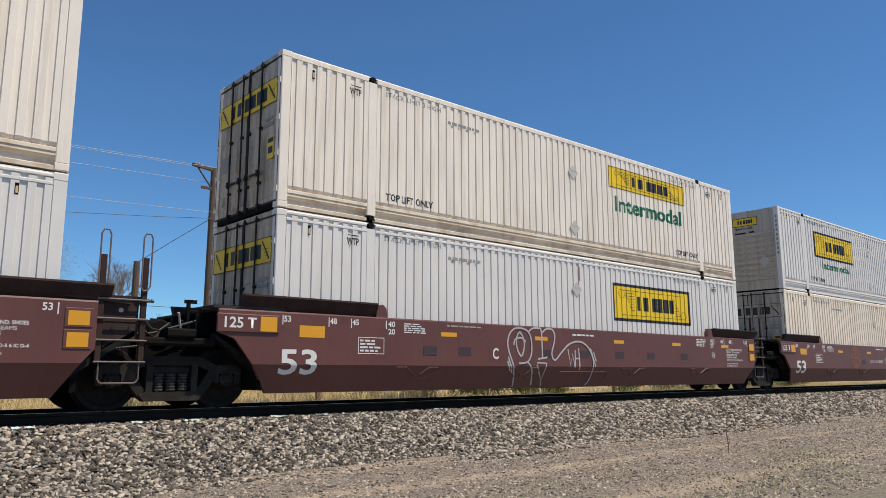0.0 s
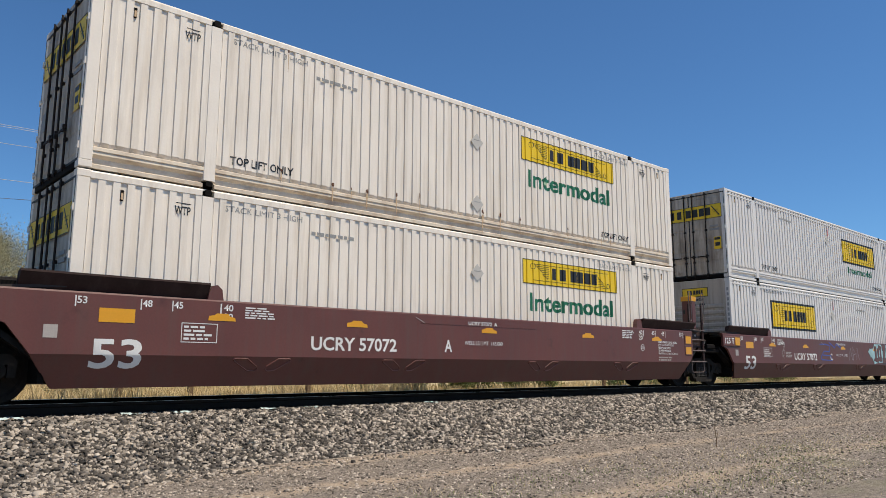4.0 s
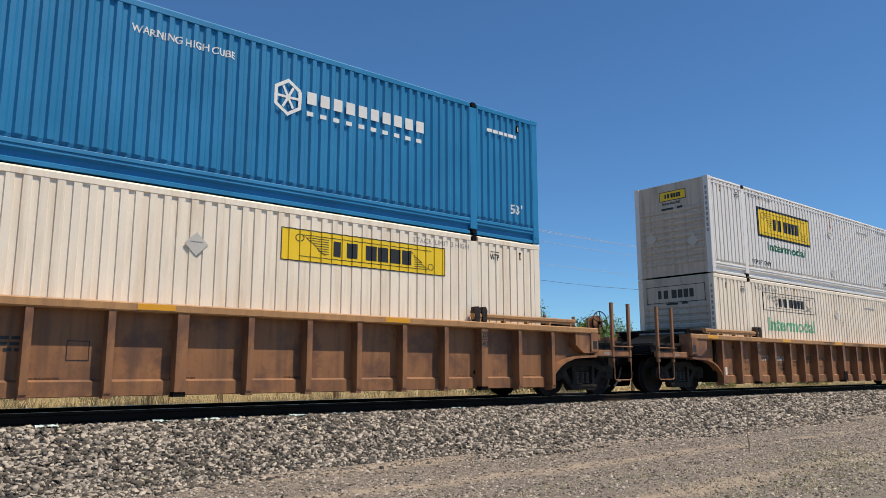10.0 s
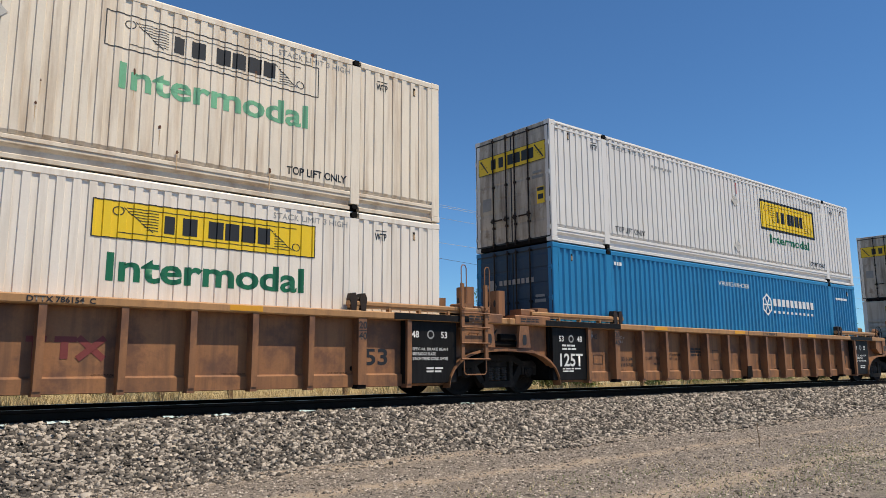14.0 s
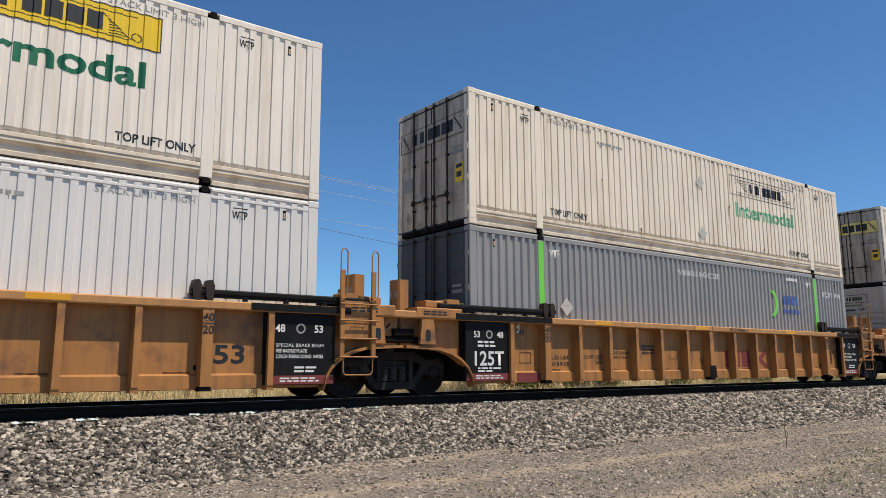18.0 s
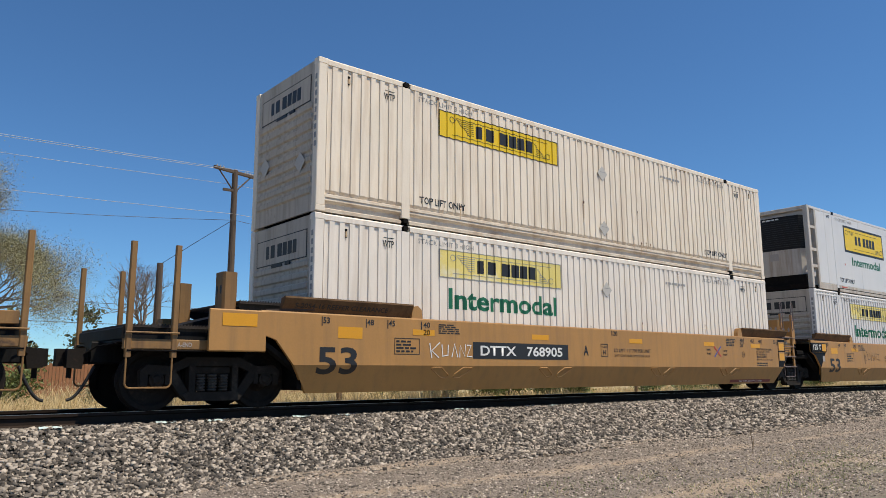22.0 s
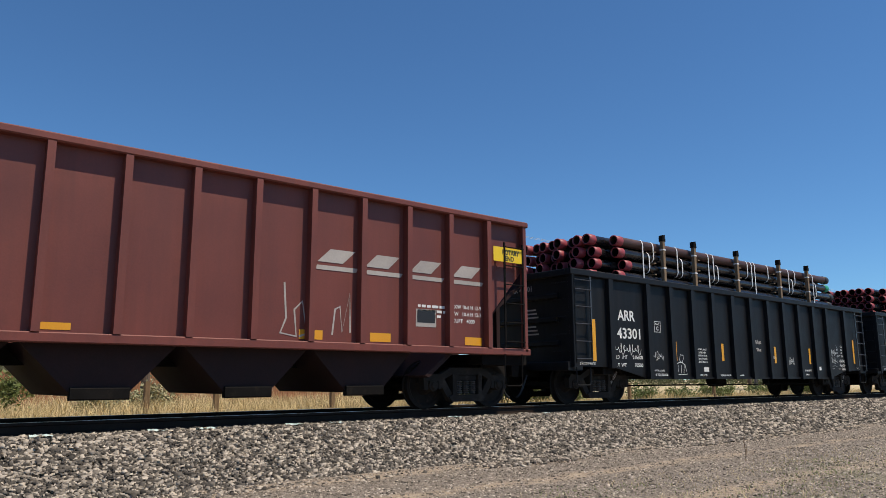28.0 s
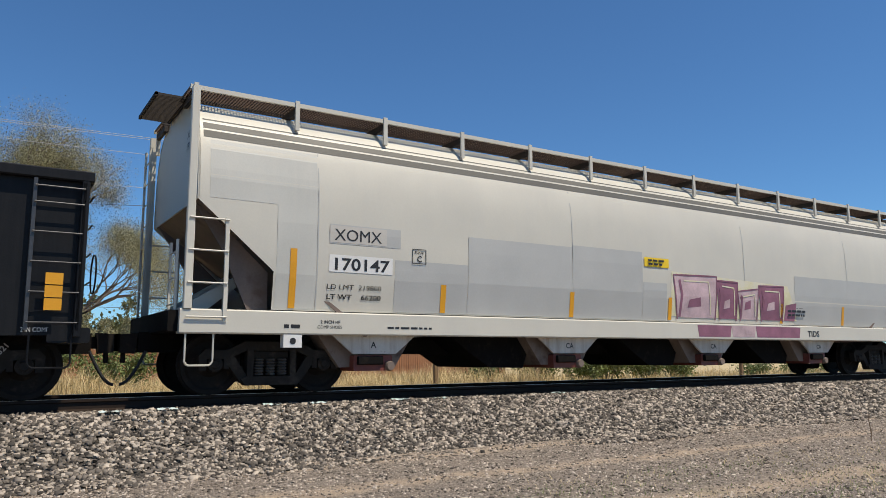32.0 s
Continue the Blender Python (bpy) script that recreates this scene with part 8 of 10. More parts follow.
    def put(s, h, x, z, material, width):
        """Lettering bent to the curve of the side."""
        me = text_mesh(s, h, width).copy()
        me.materials.clear()
        bm = bmesh.new()
        bm.from_mesh(me)
        for k in range(1, 6):
            bmesh.ops.bisect_plane(bm, geom=bm.verts[:] + bm.edges[:] + bm.faces[:], plane_co=(0, 0, h * k / 6), plane_no=(0, 0, 1))
        for v in bm.verts:
            v.co.y = y_at(z + v.co.z) - 0.0095
        bm.to_mesh(me)
        bm.free()
        ob = part("lettering", me, material, car)
        ob.location = (x, 0, z)
        return ob
    for z, w in ((3.90, 0.115), (4.05, 0.10), (4.20, 0.02)):
        wrap("stripe", 0.2, L - 0.2, z, z + w, 0.004, STRIPEGREY, "grey painted stripe", 2)
    wrap("overpaint", 0.30, 2.02, 2.95, 3.86, 0.003, BLUEGREY, "thin blue-grey repainted end", 6)
    wrap("overpaint", 1.36, 2.02, 1.32, 2.95, 0.003, BLUEGREY, "thin blue-grey repainted end", 6)
    for x in (2.03, 7.47, 12.9, 17.3):
        wrap("weld_seam", x, x + 0.018, 1.32, 3.88, 0.0055, WORNGREY, "", 8)
    wrap("overpaint", 2.24, 3.55, 2.40, 2.72, 0.004, WORNGREY, "silver-grey repainted patch")
    wrap("overpaint", 3.45, 4.95, 1.32, 2.2, 0.004, WORNGREY, "silver-grey repainted patch")
    wrap("overpaint", 4.96, 7.46, 1.32, 2.72, 0.004, WORNGREY, "silver-grey repainted patch")
    wrap("overpaint", 7.48, 9.45, 1.32, 2.76, 0.004, WORNGREY, "silver-grey repainted patch")
    wrap("overpaint", 9.46, 10.2, 1.32, 2.12, 0.004, WORNGREY, "silver-grey repainted patch")
    wrap("overpaint", 14.9, 19.3, 1.32, 2.53, 0.004, WORNGREY, "silver-grey repainted patch")
    wrap("mark_panel", 2.24, 3.28, 2.42, 2.70, 0.006, DULLPLACARD)
    wrap("mark_panel", 2.24, 3.40, 1.94, 2.22, 0.006, CHALK)
    put("XOMX", 0.19, 2.32, 2.46, INK, 0.86)
    put("170147", 0.19, 2.34, 1.98, INK, 1.0)
    put("LD LMT  219800", 0.08, 2.22, 1.66, INK, 0.98)
    put("LT WT    66200", 0.08, 2.22, 1.50, INK, 0.98)
    frame_lines(car, "stencil_frame", 3.78, 4.06, 2.16, 2.42, y_at(2.3) - 0.012, 0.014, INK)
    put("PLATE", 0.04, 3.83, 2.34, INK, 0.18)
    put("C", 0.10, 3.88, 2.20, INK, 0.09)
    wrap("sign_panel", 9.5, 10.26, 2.46, 2.66, 0.012, YELLOW, "yellow sign with unreadable print")
    bars(car, 9.6, 2.48, y_at(2.5) - 0.03, 0.56, 0.16, 2, INK, 46)
    for x in (1.58, 4.38, 7.40, 10.25, 14.3, 17.0):
        wrap("reflector", x, x + 0.11, 1.33, 2.27 if x < 2 else 1.82, 0.010, REFLECT, "upright orange reflector", 4)
    # sprayed letters without meaning: uneven blocks with inner marks and dark outlines
    def side_stroke(pts, width, material, out=0.016):
        q = Shape()
        fine = []
        for (a, b), (c, d) in zip(pts, pts[1:]):
            fine += [(a + (c - a) * k / 5, b + (d - b) * k / 5) for k in range(5)]
        fine.append(pts[-1])
        q.v = [(x, y_at(z) - out - 0.0001 * (k // 2), z) for k, (x, z) in enumerate(ribbon(fine, width))]
        q.f = [(2 * k, 2 * k + 2, 2 * k + 3, 2 * k + 1) for k in range(len(fine) - 1)]
        return part("graffiti_outline", q, material, car)

    def side_fill(pts, material, out, label=""):
        (ax, az), (bx, bz), (cx, cz), (dx, dz) = pts
        q = Shape()
        n = 6
        for k in range(n + 1):
            u = k / n
            for x, z in ((ax + (dx - ax) * u, az + (dz - az) * u), (bx + (cx - bx) * u, bz + (cz - bz) * u)):
                q.v.append((x, y_at(z) - out, z))
        q.f = [(2 * k, 2 * k + 1, 2 * k + 3, 2 * k + 2) for k in range(n)]
        return part("graffiti", q, material, car, label)
    side_fill([(10.3, 1.42), (15.0, 1.40), (14.6, 2.26), (10.35, 2.40)], HALO, 0.006, "thin yellow overspray")
    for a, b, z0, z1, m in ((10.45, 11.86, 2.33, 2.36, MAUVE), (11.9, 12.62, 2.27, 2.26, PLUM), (12.66, 13.4, 2.05, 2.14, MAUVE), (13.46, 14.42, 2.22, 2.24, PLUM)):
        side_fill([(a + 0.08, 1.40), (b - 0.04, 1.40), (b, z1), (a - 0.05, z0)], m, 0.010, "plum and mauve spray-painted letter")
        side_stroke([(a + 0.1, 1.36), (a - 0.05, z0), (b, z1), (b - 0.03, 1.36)], 0.035, PLUM)
        w = b - a
        side_fill([(a + w * 0.30, 1.62), (a + w * 0.62, 1.66), (a + w * 0.60, 1.86), (a + w * 0.34, 1.80)], PLUM if m is MAUVE else MAUVE, 0.013)
        side_stroke([(a + w * 0.12, 1.42), (a + w * 0.16, 1.9), (a + w * 0.10, z0 - 0.1)], 0.07, PLUM)
        side_stroke([(a + w * 0.2, z0 - 0.12), (a + w * 0.8, z1 - 0.14), (a + w * 0.86, 1.48)], 0.03, HALO)
    side_fill([(14.46, 1.40), (14.9, 1.40), (14.95, 1.85), (14.5, 1.78)], PLUM, 0.010)
    for a, b in ((11.15, 12.3), (12.34, 13.2), (13.24, 15.0)):
        part("graffiti", Shape().plate([(a, 0.98), (b - 0.06, 0.98), (b, 1.24), (a - 0.04, 1.24)], -1.6045, -1.603), PLUM if a != 12.34 else MAUVE, car, "plum spray paint on the sill")
    letters(car, "TIDS", 0.14, 15.3, 1.02, -1.606, INK, 0.5)
    bars(car, 14.6, 1.5, y_at(1.6) - 0.02, 0.9, 0.4, 4, INK, 47)
    bars(car, 1.5, 1.0, -1.604, 0.3, 0.1, 1, INK, 48)
    letters(car, "2 INCH HF", 0.05, 2.1, 1.10, -1.604, INK, 0.34)
    letters(car, "COMP SHOES", 0.05, 2.05, 1.02, -1.604, INK, 0.42)
    bars(car, 3.3, 1.02, -1.604, 1.2, 0.06, 1, INK, 49)
    flat(car, "jack_pad", 1.52, 1.78, 0.74, 0.92, -1.56, CHALK)
    part("jack_plate", Shape().box(1.50, 1.80, -1.59, -1.45, 0.72, 0.92), CHALK, car, "white jacking plate")
    part("jack_eye", Shape().lathe([(0, -1.596), (0.05, -1.596)], (1.65, 0.82), 14), INK, car)
    for k, (s, h) in enumerate((("XOMX", 0.13), ("170147", 0.13))):
        end_letters(car, s, h, 0.125, -0.75, 4.02 - 0.2 * k, INK, 0.45)
    return car


on_train(open_hopper(), 317.17)
on_train(gondola("43301", True), 333.40)
pipe_load(333.40, 1)
on_train(gondola("43321", False), 351.18)
pipe_load(351.03, 2)
on_train(covered_hopper(), 368.95)

# ---- behind the track: poles and wires, trees, shrubs, grass, fence and shed ----
LEAFSPRING = paint("young_olive_leaves", (0.29, 0.275, 0.155), 0.8, var=0.35, scale=0.8, fine=3, bump=0)
LEAFGREEN = paint("green_leaves", (0.11, 0.19, 0.032), 0.7, var=0.4, scale=0.8, fine=3, bump=0)
LEAFSHRUB = paint("shrub_leaves", (0.13, 0.17, 0.05), 0.7, var=0.45, scale=2, fine=8, bump=0)
CONIFER = paint("dark_conifer_needles", (0.022, 0.042, 0.020), 0.8, var=0.4, scale=2, bump=0)
BARK = paint("grey_brown_bark", (0.16, 0.125, 0.10), 0.9, var=0.3, scale=3)
DRYGRASS = paint("straw_grass", (0.62, 0.50, 0.28), 0.8, var=0.3, scale=1.5, fine=6, bump=0)
GREENGRASS = paint("thin_green_grass", (0.16, 0.22, 0.06), 0.8, var=0.35, scale=2, fine=6, bump=0)
FENCEWOOD = paint("red_brown_fence_boards", (0.27, 0.125, 0.06), 0.9, var=0.25, scale=2, stretch=(8, 8, 0.5), streak=(0.12, 0.06, 0.035), amount=0.5)
SHINGLE = paint("faded_red_shingles", (0.40, 0.23, 0.16), 0.9, var=0.2, scale=3, stretch=(0.5, 6, 6), streak=(0.25, 0.14, 0.1), amount=0.5)
PLASTER = paint("pale_house_wall", (0.55, 0.53, 0.50), 0.9, var=0.1)


PX, PY, PTOP = 12.08, 28.0, 9.62


def utility_pole(x, y, top, arm=True):
    p = thing("utility_pole", "dark wooden utility pole with a cross-arm and insulators", "utility pole", (x, y, height(x, y)), "poles of the power line")
    h = top - height(x, y)
    part("pole", Shape().tube((0, 0, -0.05), (0, 0, h), 0.16, 12, 0.115), POLEWOOD, p, smooth=False)
    if arm:
        turn = Matrix.Rotation(radians(-73), 4, "Z")
        part("cross_arm", Shape().box(-0.06, 0.06, -1.05, 1.05, h - 0.14, h - 0.02, 0.01), POLEWOOD, p, "wooden cross-arm").matrix_basis = turn
        for k in (-1, 1):
            part("arm_brace", Shape().tube((0.0, k * 0.85, h - 0.10), (0.0, k * 0.08, h - 0.85), 0.03, 6), POLEWOOD, p).matrix_basis = turn
        part("side_arm", Shape().box(-0.5, 0.1, -0.09, 0.0, h - 0.92, h - 0.82), POLEWOOD, p)
        for k in range(9 if x == PX else 0):
            part("insulator", cached("insul", lambda: Shape().tube((0, 0, 0), (0, 0, 0.08), 0.03, 8, 0.022).mesh("insulator")), PORCELAIN, p, "small grey insulator").matrix_basis = turn @ pose(0, 0.98 - 0.09 * k if k < 6 else -0.60 - 0.16 * (k - 6), h - 0.02)
    return p


PSPAN = 41.2
for k in (-1, 0, 1, 2):
    utility_pole(PX + PSPAN * k, PY, PTOP)
stub = utility_pole(9.35, 28.2, 5.55, arm=False)
tagged(stub, "short dark wooden guy pole beside the line")


def wire(x0, x1, y, z, r, material, sag=0.35, name="overhead_wire", label="thin pale overhead wire between the poles"):
    pts = [(x0 + (x1 - x0) * k / 16, y, z - sag * (1 - (2 * k / 16 - 1) ** 2)) for k in range(17)]
    s = Shape().path(pts, r, 5)
    w = part(name, s, material)
    return tagged(w, label, "wire", "wires of the power line")


for k in (-1, 0, 1, 2):
    a, b = PX + PSPAN * k, PX + PSPAN * (k + 1)
    wire(a, b, 27.0, 0.2955 * 27.0 + EYE, 0.0085, WIRE)
    wire(a, b, 28.6, 0.2925 * 28.6 + EYE, 0.0085, WIRE)
    wire(a, b, 28.2, 0.272 * 28.2 + EYE, 0.008, WIRE)
    wire(a, b, 27.9, 0.2285 * 27.9 + EYE, 0.0085, WIRE, 0.4)
    wire(a, b, 27.85, 0.2195 * 27.85 + EYE, 0.009, CABLE, 1.1, label="sagging black twisted cable between the poles")
wire(PX, 9.35, 28.1, 7.5, 0.012, CABLE, 0.0, "guy_wire", "dark guy wire down to a short pole")
g = bpy.data.objects["guy_wire"]
g.data = Shape().path([(PX, 28.0, 7.55), (10.6, 28.1, 6.45), (9.35, 28.2, 5.5)], 0.012, 5).mesh("guy_wire")
g.data.materials.append(CABLE)
for z in (0.098, 0.072):
    wire(-40, 120, 62, z * 62 + EYE, 0.022, CABLE, 0.6, label="far black line across the field")


def leaf_cloud(centres, count, spread, size, seed):
    """Many small leaves, four corners each, round the given twig tips."""
    r = np.random.RandomState(seed)
    c = np.asarray(centres)
    pick = c[r.randint(0, len(c), count)]
    p = pick + r.normal(0, spread, (count, 3))
    u = r.normal(0, 1, (count, 3))
    u /= np.linalg.norm(u, axis=1)[:, None]
    w = np.cross(u, r.normal(0, 1, (count, 3)))
    w /= np.linalg.norm(w, axis=1)[:, None]
    s = (size * (0.5 + r.rand(count)))[:, None]
    V = np.stack([p - u * s, p + w * s * 0.55, p + u * s, p - w * s * 0.55], 1).reshape(-1, 3)
    F = np.arange(count * 4).reshape(-1, 4)
    me = bpy.data.meshes.new("crown")
    me.from_pydata(V.tolist(), [], F.tolist())
    return me


def tree(name, label, x, y, h, spread, seed, leaves=0, leaf=LEAFGREEN, leaf_size=0.07, depth=5, category="tree", cloud=0.35, lean=0.0, crook=0.13):
    """A tapered trunk that forks into limbs and twigs, with leaves round the tips."""
    r = random.Random(seed)
    root = thing(name, label, category, (x, y, height(x, y) - 0.05))
    s = Shape()
    tips = []

    def grow(p, d, length, rad, level):
        q = p.copy()
        dd = d.copy()
        n = 4 if level < 5 else 2
        for k in range(n):
            o = q.copy()
            dd = (dd + Vector((r.gauss(0, crook), r.gauss(0, crook), r.gauss(0, crook * 0.7)))).normalized()
            q = q + dd * (length / n)
            s.tube(o, q, rad * (1 - 0.34 * k / n), 6 if level < 3 else 4, rad * (1 - 0.34 * (k + 1) / n), cap=False)
        d = dd
        if level >= depth:
            tips.append(tuple(q))
            return
        if level >= depth - 2:
            tips.append(tuple(p + d * length * 0.6))
        n = r.choice((2, 3, 3)) if level else r.choice((3, 4))
        for k in range(n):
            a = 2 * math.pi * (k + r.random() * 0.7) / n
            side = d.orthogonal().normalized()
            side = Matrix.Rotation(a, 3, d) @ side
            nd = (d + side * spread * r.uniform(0.5, 1.1) + Vector((0, 0, 0.16))).normalized()
            grow(q, nd, length * r.uniform(0.62, 0.86), rad * 0.62, level + 1)
    grow(Vector((0, 0, 0)), Vector((lean, 0, 1)).normalized(), h * 0.26, h * 0.020, 0)
    part("trunk", s, BARK, root, "grey-brown trunk with its limbs")
    if leaves:
        part("crown", leaf_cloud(tips, leaves, cloud, leaf_size, seed), leaf, root, "loose crown of small leaves")
    return root


tree("tree", "tall tree with sparse young olive leaves", -3.5, 45, 15.0, 0.62, 11, 60000, LEAFSPRING, 0.05, 7, cloud=0.5)
tree("tree", "tree with sparse young leaves behind the wires", 4.6, 46, 15.6, 0.68, 12, 200000, LEAFSPRING, 0.034, 7, cloud=0.42)
tree("tree", "slender tree with sparse young leaves", 3.2, 50, 12.0, 0.62, 23, 90000, LEAFSPRING, 0.034, 7, cloud=0.4)
tree("tree", "young-leaved tree at the field's edge", -9, 48, 13, 0.6, 13, 12000, LEAFSPRING, 0.09, 6, cloud=0.55)
tree("bare_tree", "leafless tree with fine upright twigs", 17.0, 56, 10.8, 0.62, 14, 0, depth=7, crook=0.2)
tree("bare_tree", "small leafless tree by the field", 22.5, 58, 6.5, 0.5, 15, 0, depth=6)
tree("bare_tree", "low leafless tree in the distance", 27.5, 62, 6.0, 0.55, 16, 0, depth=6)
tree("bare_tree", "leafless tree near the fence", 50, 52, 7.6, 0.5, 17, 0, depth=6)
tree("tree", "full green tree beyond the field", 97, 50, 12.6, 0.62, 18, 22000, LEAFGREEN, 0.14, 5, cloud=0.7)
tree("tree", "full green tree beyond the field", 108, 51, 13.2, 0.62, 19, 22000, LEAFGREEN, 0.14, 5, cloud=0.7)
tree("tree", "broad green tree far along the line", 121, 56, 12.0, 0.62, 20, 16000, LEAFGREEN, 0.15, 5, cloud=0.7)
tree("tree", "low green tree in the distance", 78, 62, 8.6, 0.6, 21, 12000, LEAFGREEN, 0.13, 5, cloud=0.6)
tree("tree", "low green tree in the distance", 60.5, 60, 11.2, 0.6, 22, 30000, LEAFGREEN, 0.10, 5, cloud=0.6)


TREELINE = paint("far_olive_foliage", (0.105, 0.115, 0.05), 0.85, var=0.45, scale=0.25, fine=1.2, bump=0)


def treeline(x0, x1, y, h, count, seed):
    """A far uneven belt of trees and scrub, too distant to tell apart."""
    r = random.Random(seed)
    centres = []
    x = x0
    while x < x1:
        w, top = r.uniform(2.0, 5.0), h * r.uniform(0.45, 1.0)
        for k in range(14):
            a = r.uniform(0, math.pi)
            centres.append((x + w * math.cos(a) * r.random(), y + r.uniform(-3, 3), 0.3 + top * math.sin(a) * r.uniform(0.2, 1.0)))
        x += w * r.uniform(0.7, 1.2)
    me = leaf_cloud(centres, count, 0.5, 0.26, seed)
    tagged(part("tree_line", me, TREELINE), "far belt of olive scrub and trees", "trees", kind="stuff")


treeline(-70, 24, 92, 9.5, 52000, 61)
treeline(24, 60, 95, 4.2, 9000, 63)
treeline(60, 330, 120, 6.5, 30000, 62)


def conifer(x, y, h, seed):
    r = random.Random(seed)
    root = thing("conifer", "small dark conifer in the distance", "tree", (x, y, height(x, y)))
    part("trunk", Shape().tube((0, 0, 0), (0, 0, h), 0.14, 7, 0.02), BARK, root)
    tips = []
    for k in range(260):
        z = h * (0.12 + 0.86 * r.random())
        w = (1 - z / h) * h * 0.22 * r.uniform(0.3, 1.0)
        a = r.uniform(0, 6.283)
        tips.append((w * math.cos(a), w * math.sin(a), z - w * 0.25))
    part("crown", leaf_cloud(tips, 5200, 0.16, 0.16, seed), CONIFER, root, "dark needled crown")


conifer(43, 58, 8.4, 31)
conifer(47, 60, 7.0, 32)


def shrub(x, y, h, w, seed, material=LEAFSHRUB, label="green shrub at the edge of the field"):
    r = random.Random(seed)
    root = thing("shrub", label, "shrub", (x, y, height(x, y) - 0.03), "shrubs behind the track")
    s = Shape()
    tips = []
    for k in range(26):
        a = r.uniform(0, 6.283)
        d = Vector((math.cos(a) * w * r.uniform(0.1, 1), math.sin(a) * w * r.uniform(0.1, 1), h * r.uniform(0.45, 1.0)))
        s.tube((d.x * 0.1, d.y * 0.1, 0), d, 0.012, 4, 0.004, cap=False)
        tips += [tuple(d * f) for f in (0.5, 0.7, 0.85, 1.0)]
    part("stem", s, BARK, root, "branching woody stem")
    part("foliage", leaf_cloud(tips, int(2400 * w * h + 500), 0.11, 0.042, seed), material, root, "small green leaves")


for k, (x, y, h, w) in enumerate(((13.4, 18.9, 0.8, 0.6), (15.6, 19.0, 1.25, 1.1), (17.2, 18.7, 1.35, 1.2), (18.9, 19.2, 1.5, 1.2), (20.6, 18.8, 1.3, 1.1), (22.3, 19.1, 1.05, 1.0),
                                  (27.5, 19.3, 0.7, 0.9), (30.0, 19.0, 0.6, 0.9), (34.0, 19.5, 0.8, 1.2), (38.0, 19.2, 0.7, 1.2), (44.0, 19.5, 0.9, 1.6), (3.0, 20.5, 1.3, 1.2), (1.2, 21.5, 1.7, 1.4), (5.9, 21.5, 0.8, 0.8), (7.4, 22.0, 0.9, 0.9))):
    shrub(x, y, h, w, 40 + k, LEAFSHRUB if x > 9 or x < 4 else LEAFSPRING)

for k, (x, y, h, w) in enumerate(((1.0, 44.5, 5.2, 2.2), (4.2, 45.0, 4.6, 2.4), (7.0, 46.0, 3.6, 1.8), (-2.5, 44.0, 5.5, 2.4))):
    shrub(x, y, h, w, 70 + k, LEAFSPRING, "tall loose olive shrub below the trees")


def grass(name, label, count, spot, hs, width, material, seed, lean=0.35):
    """Single blades, one thin triangle each, in one mesh."""
    r = np.random.RandomState(seed)
    x, y, k = spot(r, count)
    z = np.array([height(a, b) for a, b in zip(x, y)]) - 0.01
    h = (hs[0] + (hs[1] - hs[0]) * r.rand(count)) * k
    a = r.rand(count) * 6.283
    w = width * (0.6 + 0.8 * r.rand(count))
    l1, l2 = r.normal(0, lean, count) * h, r.normal(0, lean, count) * h
    b0 = np.stack([x - np.cos(a) * w, y - np.sin(a) * w, z], 1)
    b1 = np.stack([x + np.cos(a) * w, y + np.sin(a) * w, z], 1)
    m0 = np.stack([x + l1 * 0.35 - np.cos(a) * w * 0.7, y + l2 * 0.35 - np.sin(a) * w * 0.7, z + h * 0.6], 1)
    m1 = np.stack([x + l1 * 0.35 + np.cos(a) * w * 0.7, y + l2 * 0.35 + np.sin(a) * w * 0.7, z + h * 0.6], 1)
    t = np.stack([x + l1, y + l2, z + h], 1)
    V = np.stack([b0, b1, m1, m0, t], 1).reshape(-1, 3)
    i = np.arange(count) * 5
    F = [tuple(q) for q in np.stack([i, i + 1, i + 2, i + 3], 1).tolist()] + [tuple(q) for q in np.stack([i + 3, i + 2, i + 4], 1).tolist()]
    me = bpy.data.meshes.new(name)
    me.from_pydata(V.tolist(), [], F)
    return tagged(part(name, me, material), label, "grass", kind="stuff")


def field(x0, x1, y0, y1):
    def spot(r, n):
        x, y = x0 + (x1 - x0) * r.rand(n), y0 + (y1 - y0) * r.rand(n) ** 1.4
        k = np.array([0.5 + 0.9 * max(0.0, noise.noise((a * 0.35, b * 0.5, 7)) + 0.35) for a, b in zip(x, y)])
        return x, y, k
    return spot


def clumps(cs, spread):
    def spot(r, n):
        c = np.array(cs)[r.randint(0, len(cs), n)]
        return c[:, 0] + r.normal(0, spread, n), c[:, 1] + r.normal(0, spread * 0.6, n), np.ones(n)
    return spot


grass("dry_grass", "tall straw-coloured dry grass behind the track", 26000, field(-3, 14, 16.2, 27), (0.25, 0.75), 0.007, DRYGRASS, 51)
grass("dry_grass", "straw-coloured dry grass along the field", 24000, field(14, 70, 16.2, 30), (0.2, 0.5), 0.012, DRYGRASS, 52)
r0 = random.Random(5)
GREENSPOTS = [(5.8, 5.8), (6.1, 5.6), (7.5, 4.6), (7.9, 4.7), (9.5, 4.6), (10.2, 4.9), (10.6, 4.8), (11.4, 5.0), (12.5, 5.4), (11.0, 4.7), (11.8, 5.1), (12.2, 5.0), (13.0, 5.6), (13.4, 5.3), (9.9, 4.5), (10.4, 4.4)] + [(r0.uniform(5, 17), r0.uniform(3.6, 6.4)) for k in range(36)]
STRAWSPOTS = [(8.2, 4.4), (8.8, 4.5), (9.2, 4.3), (9.9, 4.4), (12.4, 6.6)] + [(r0.uniform(5, 18), r0.uniform(3.6, 6.6)) for k in range(50)]
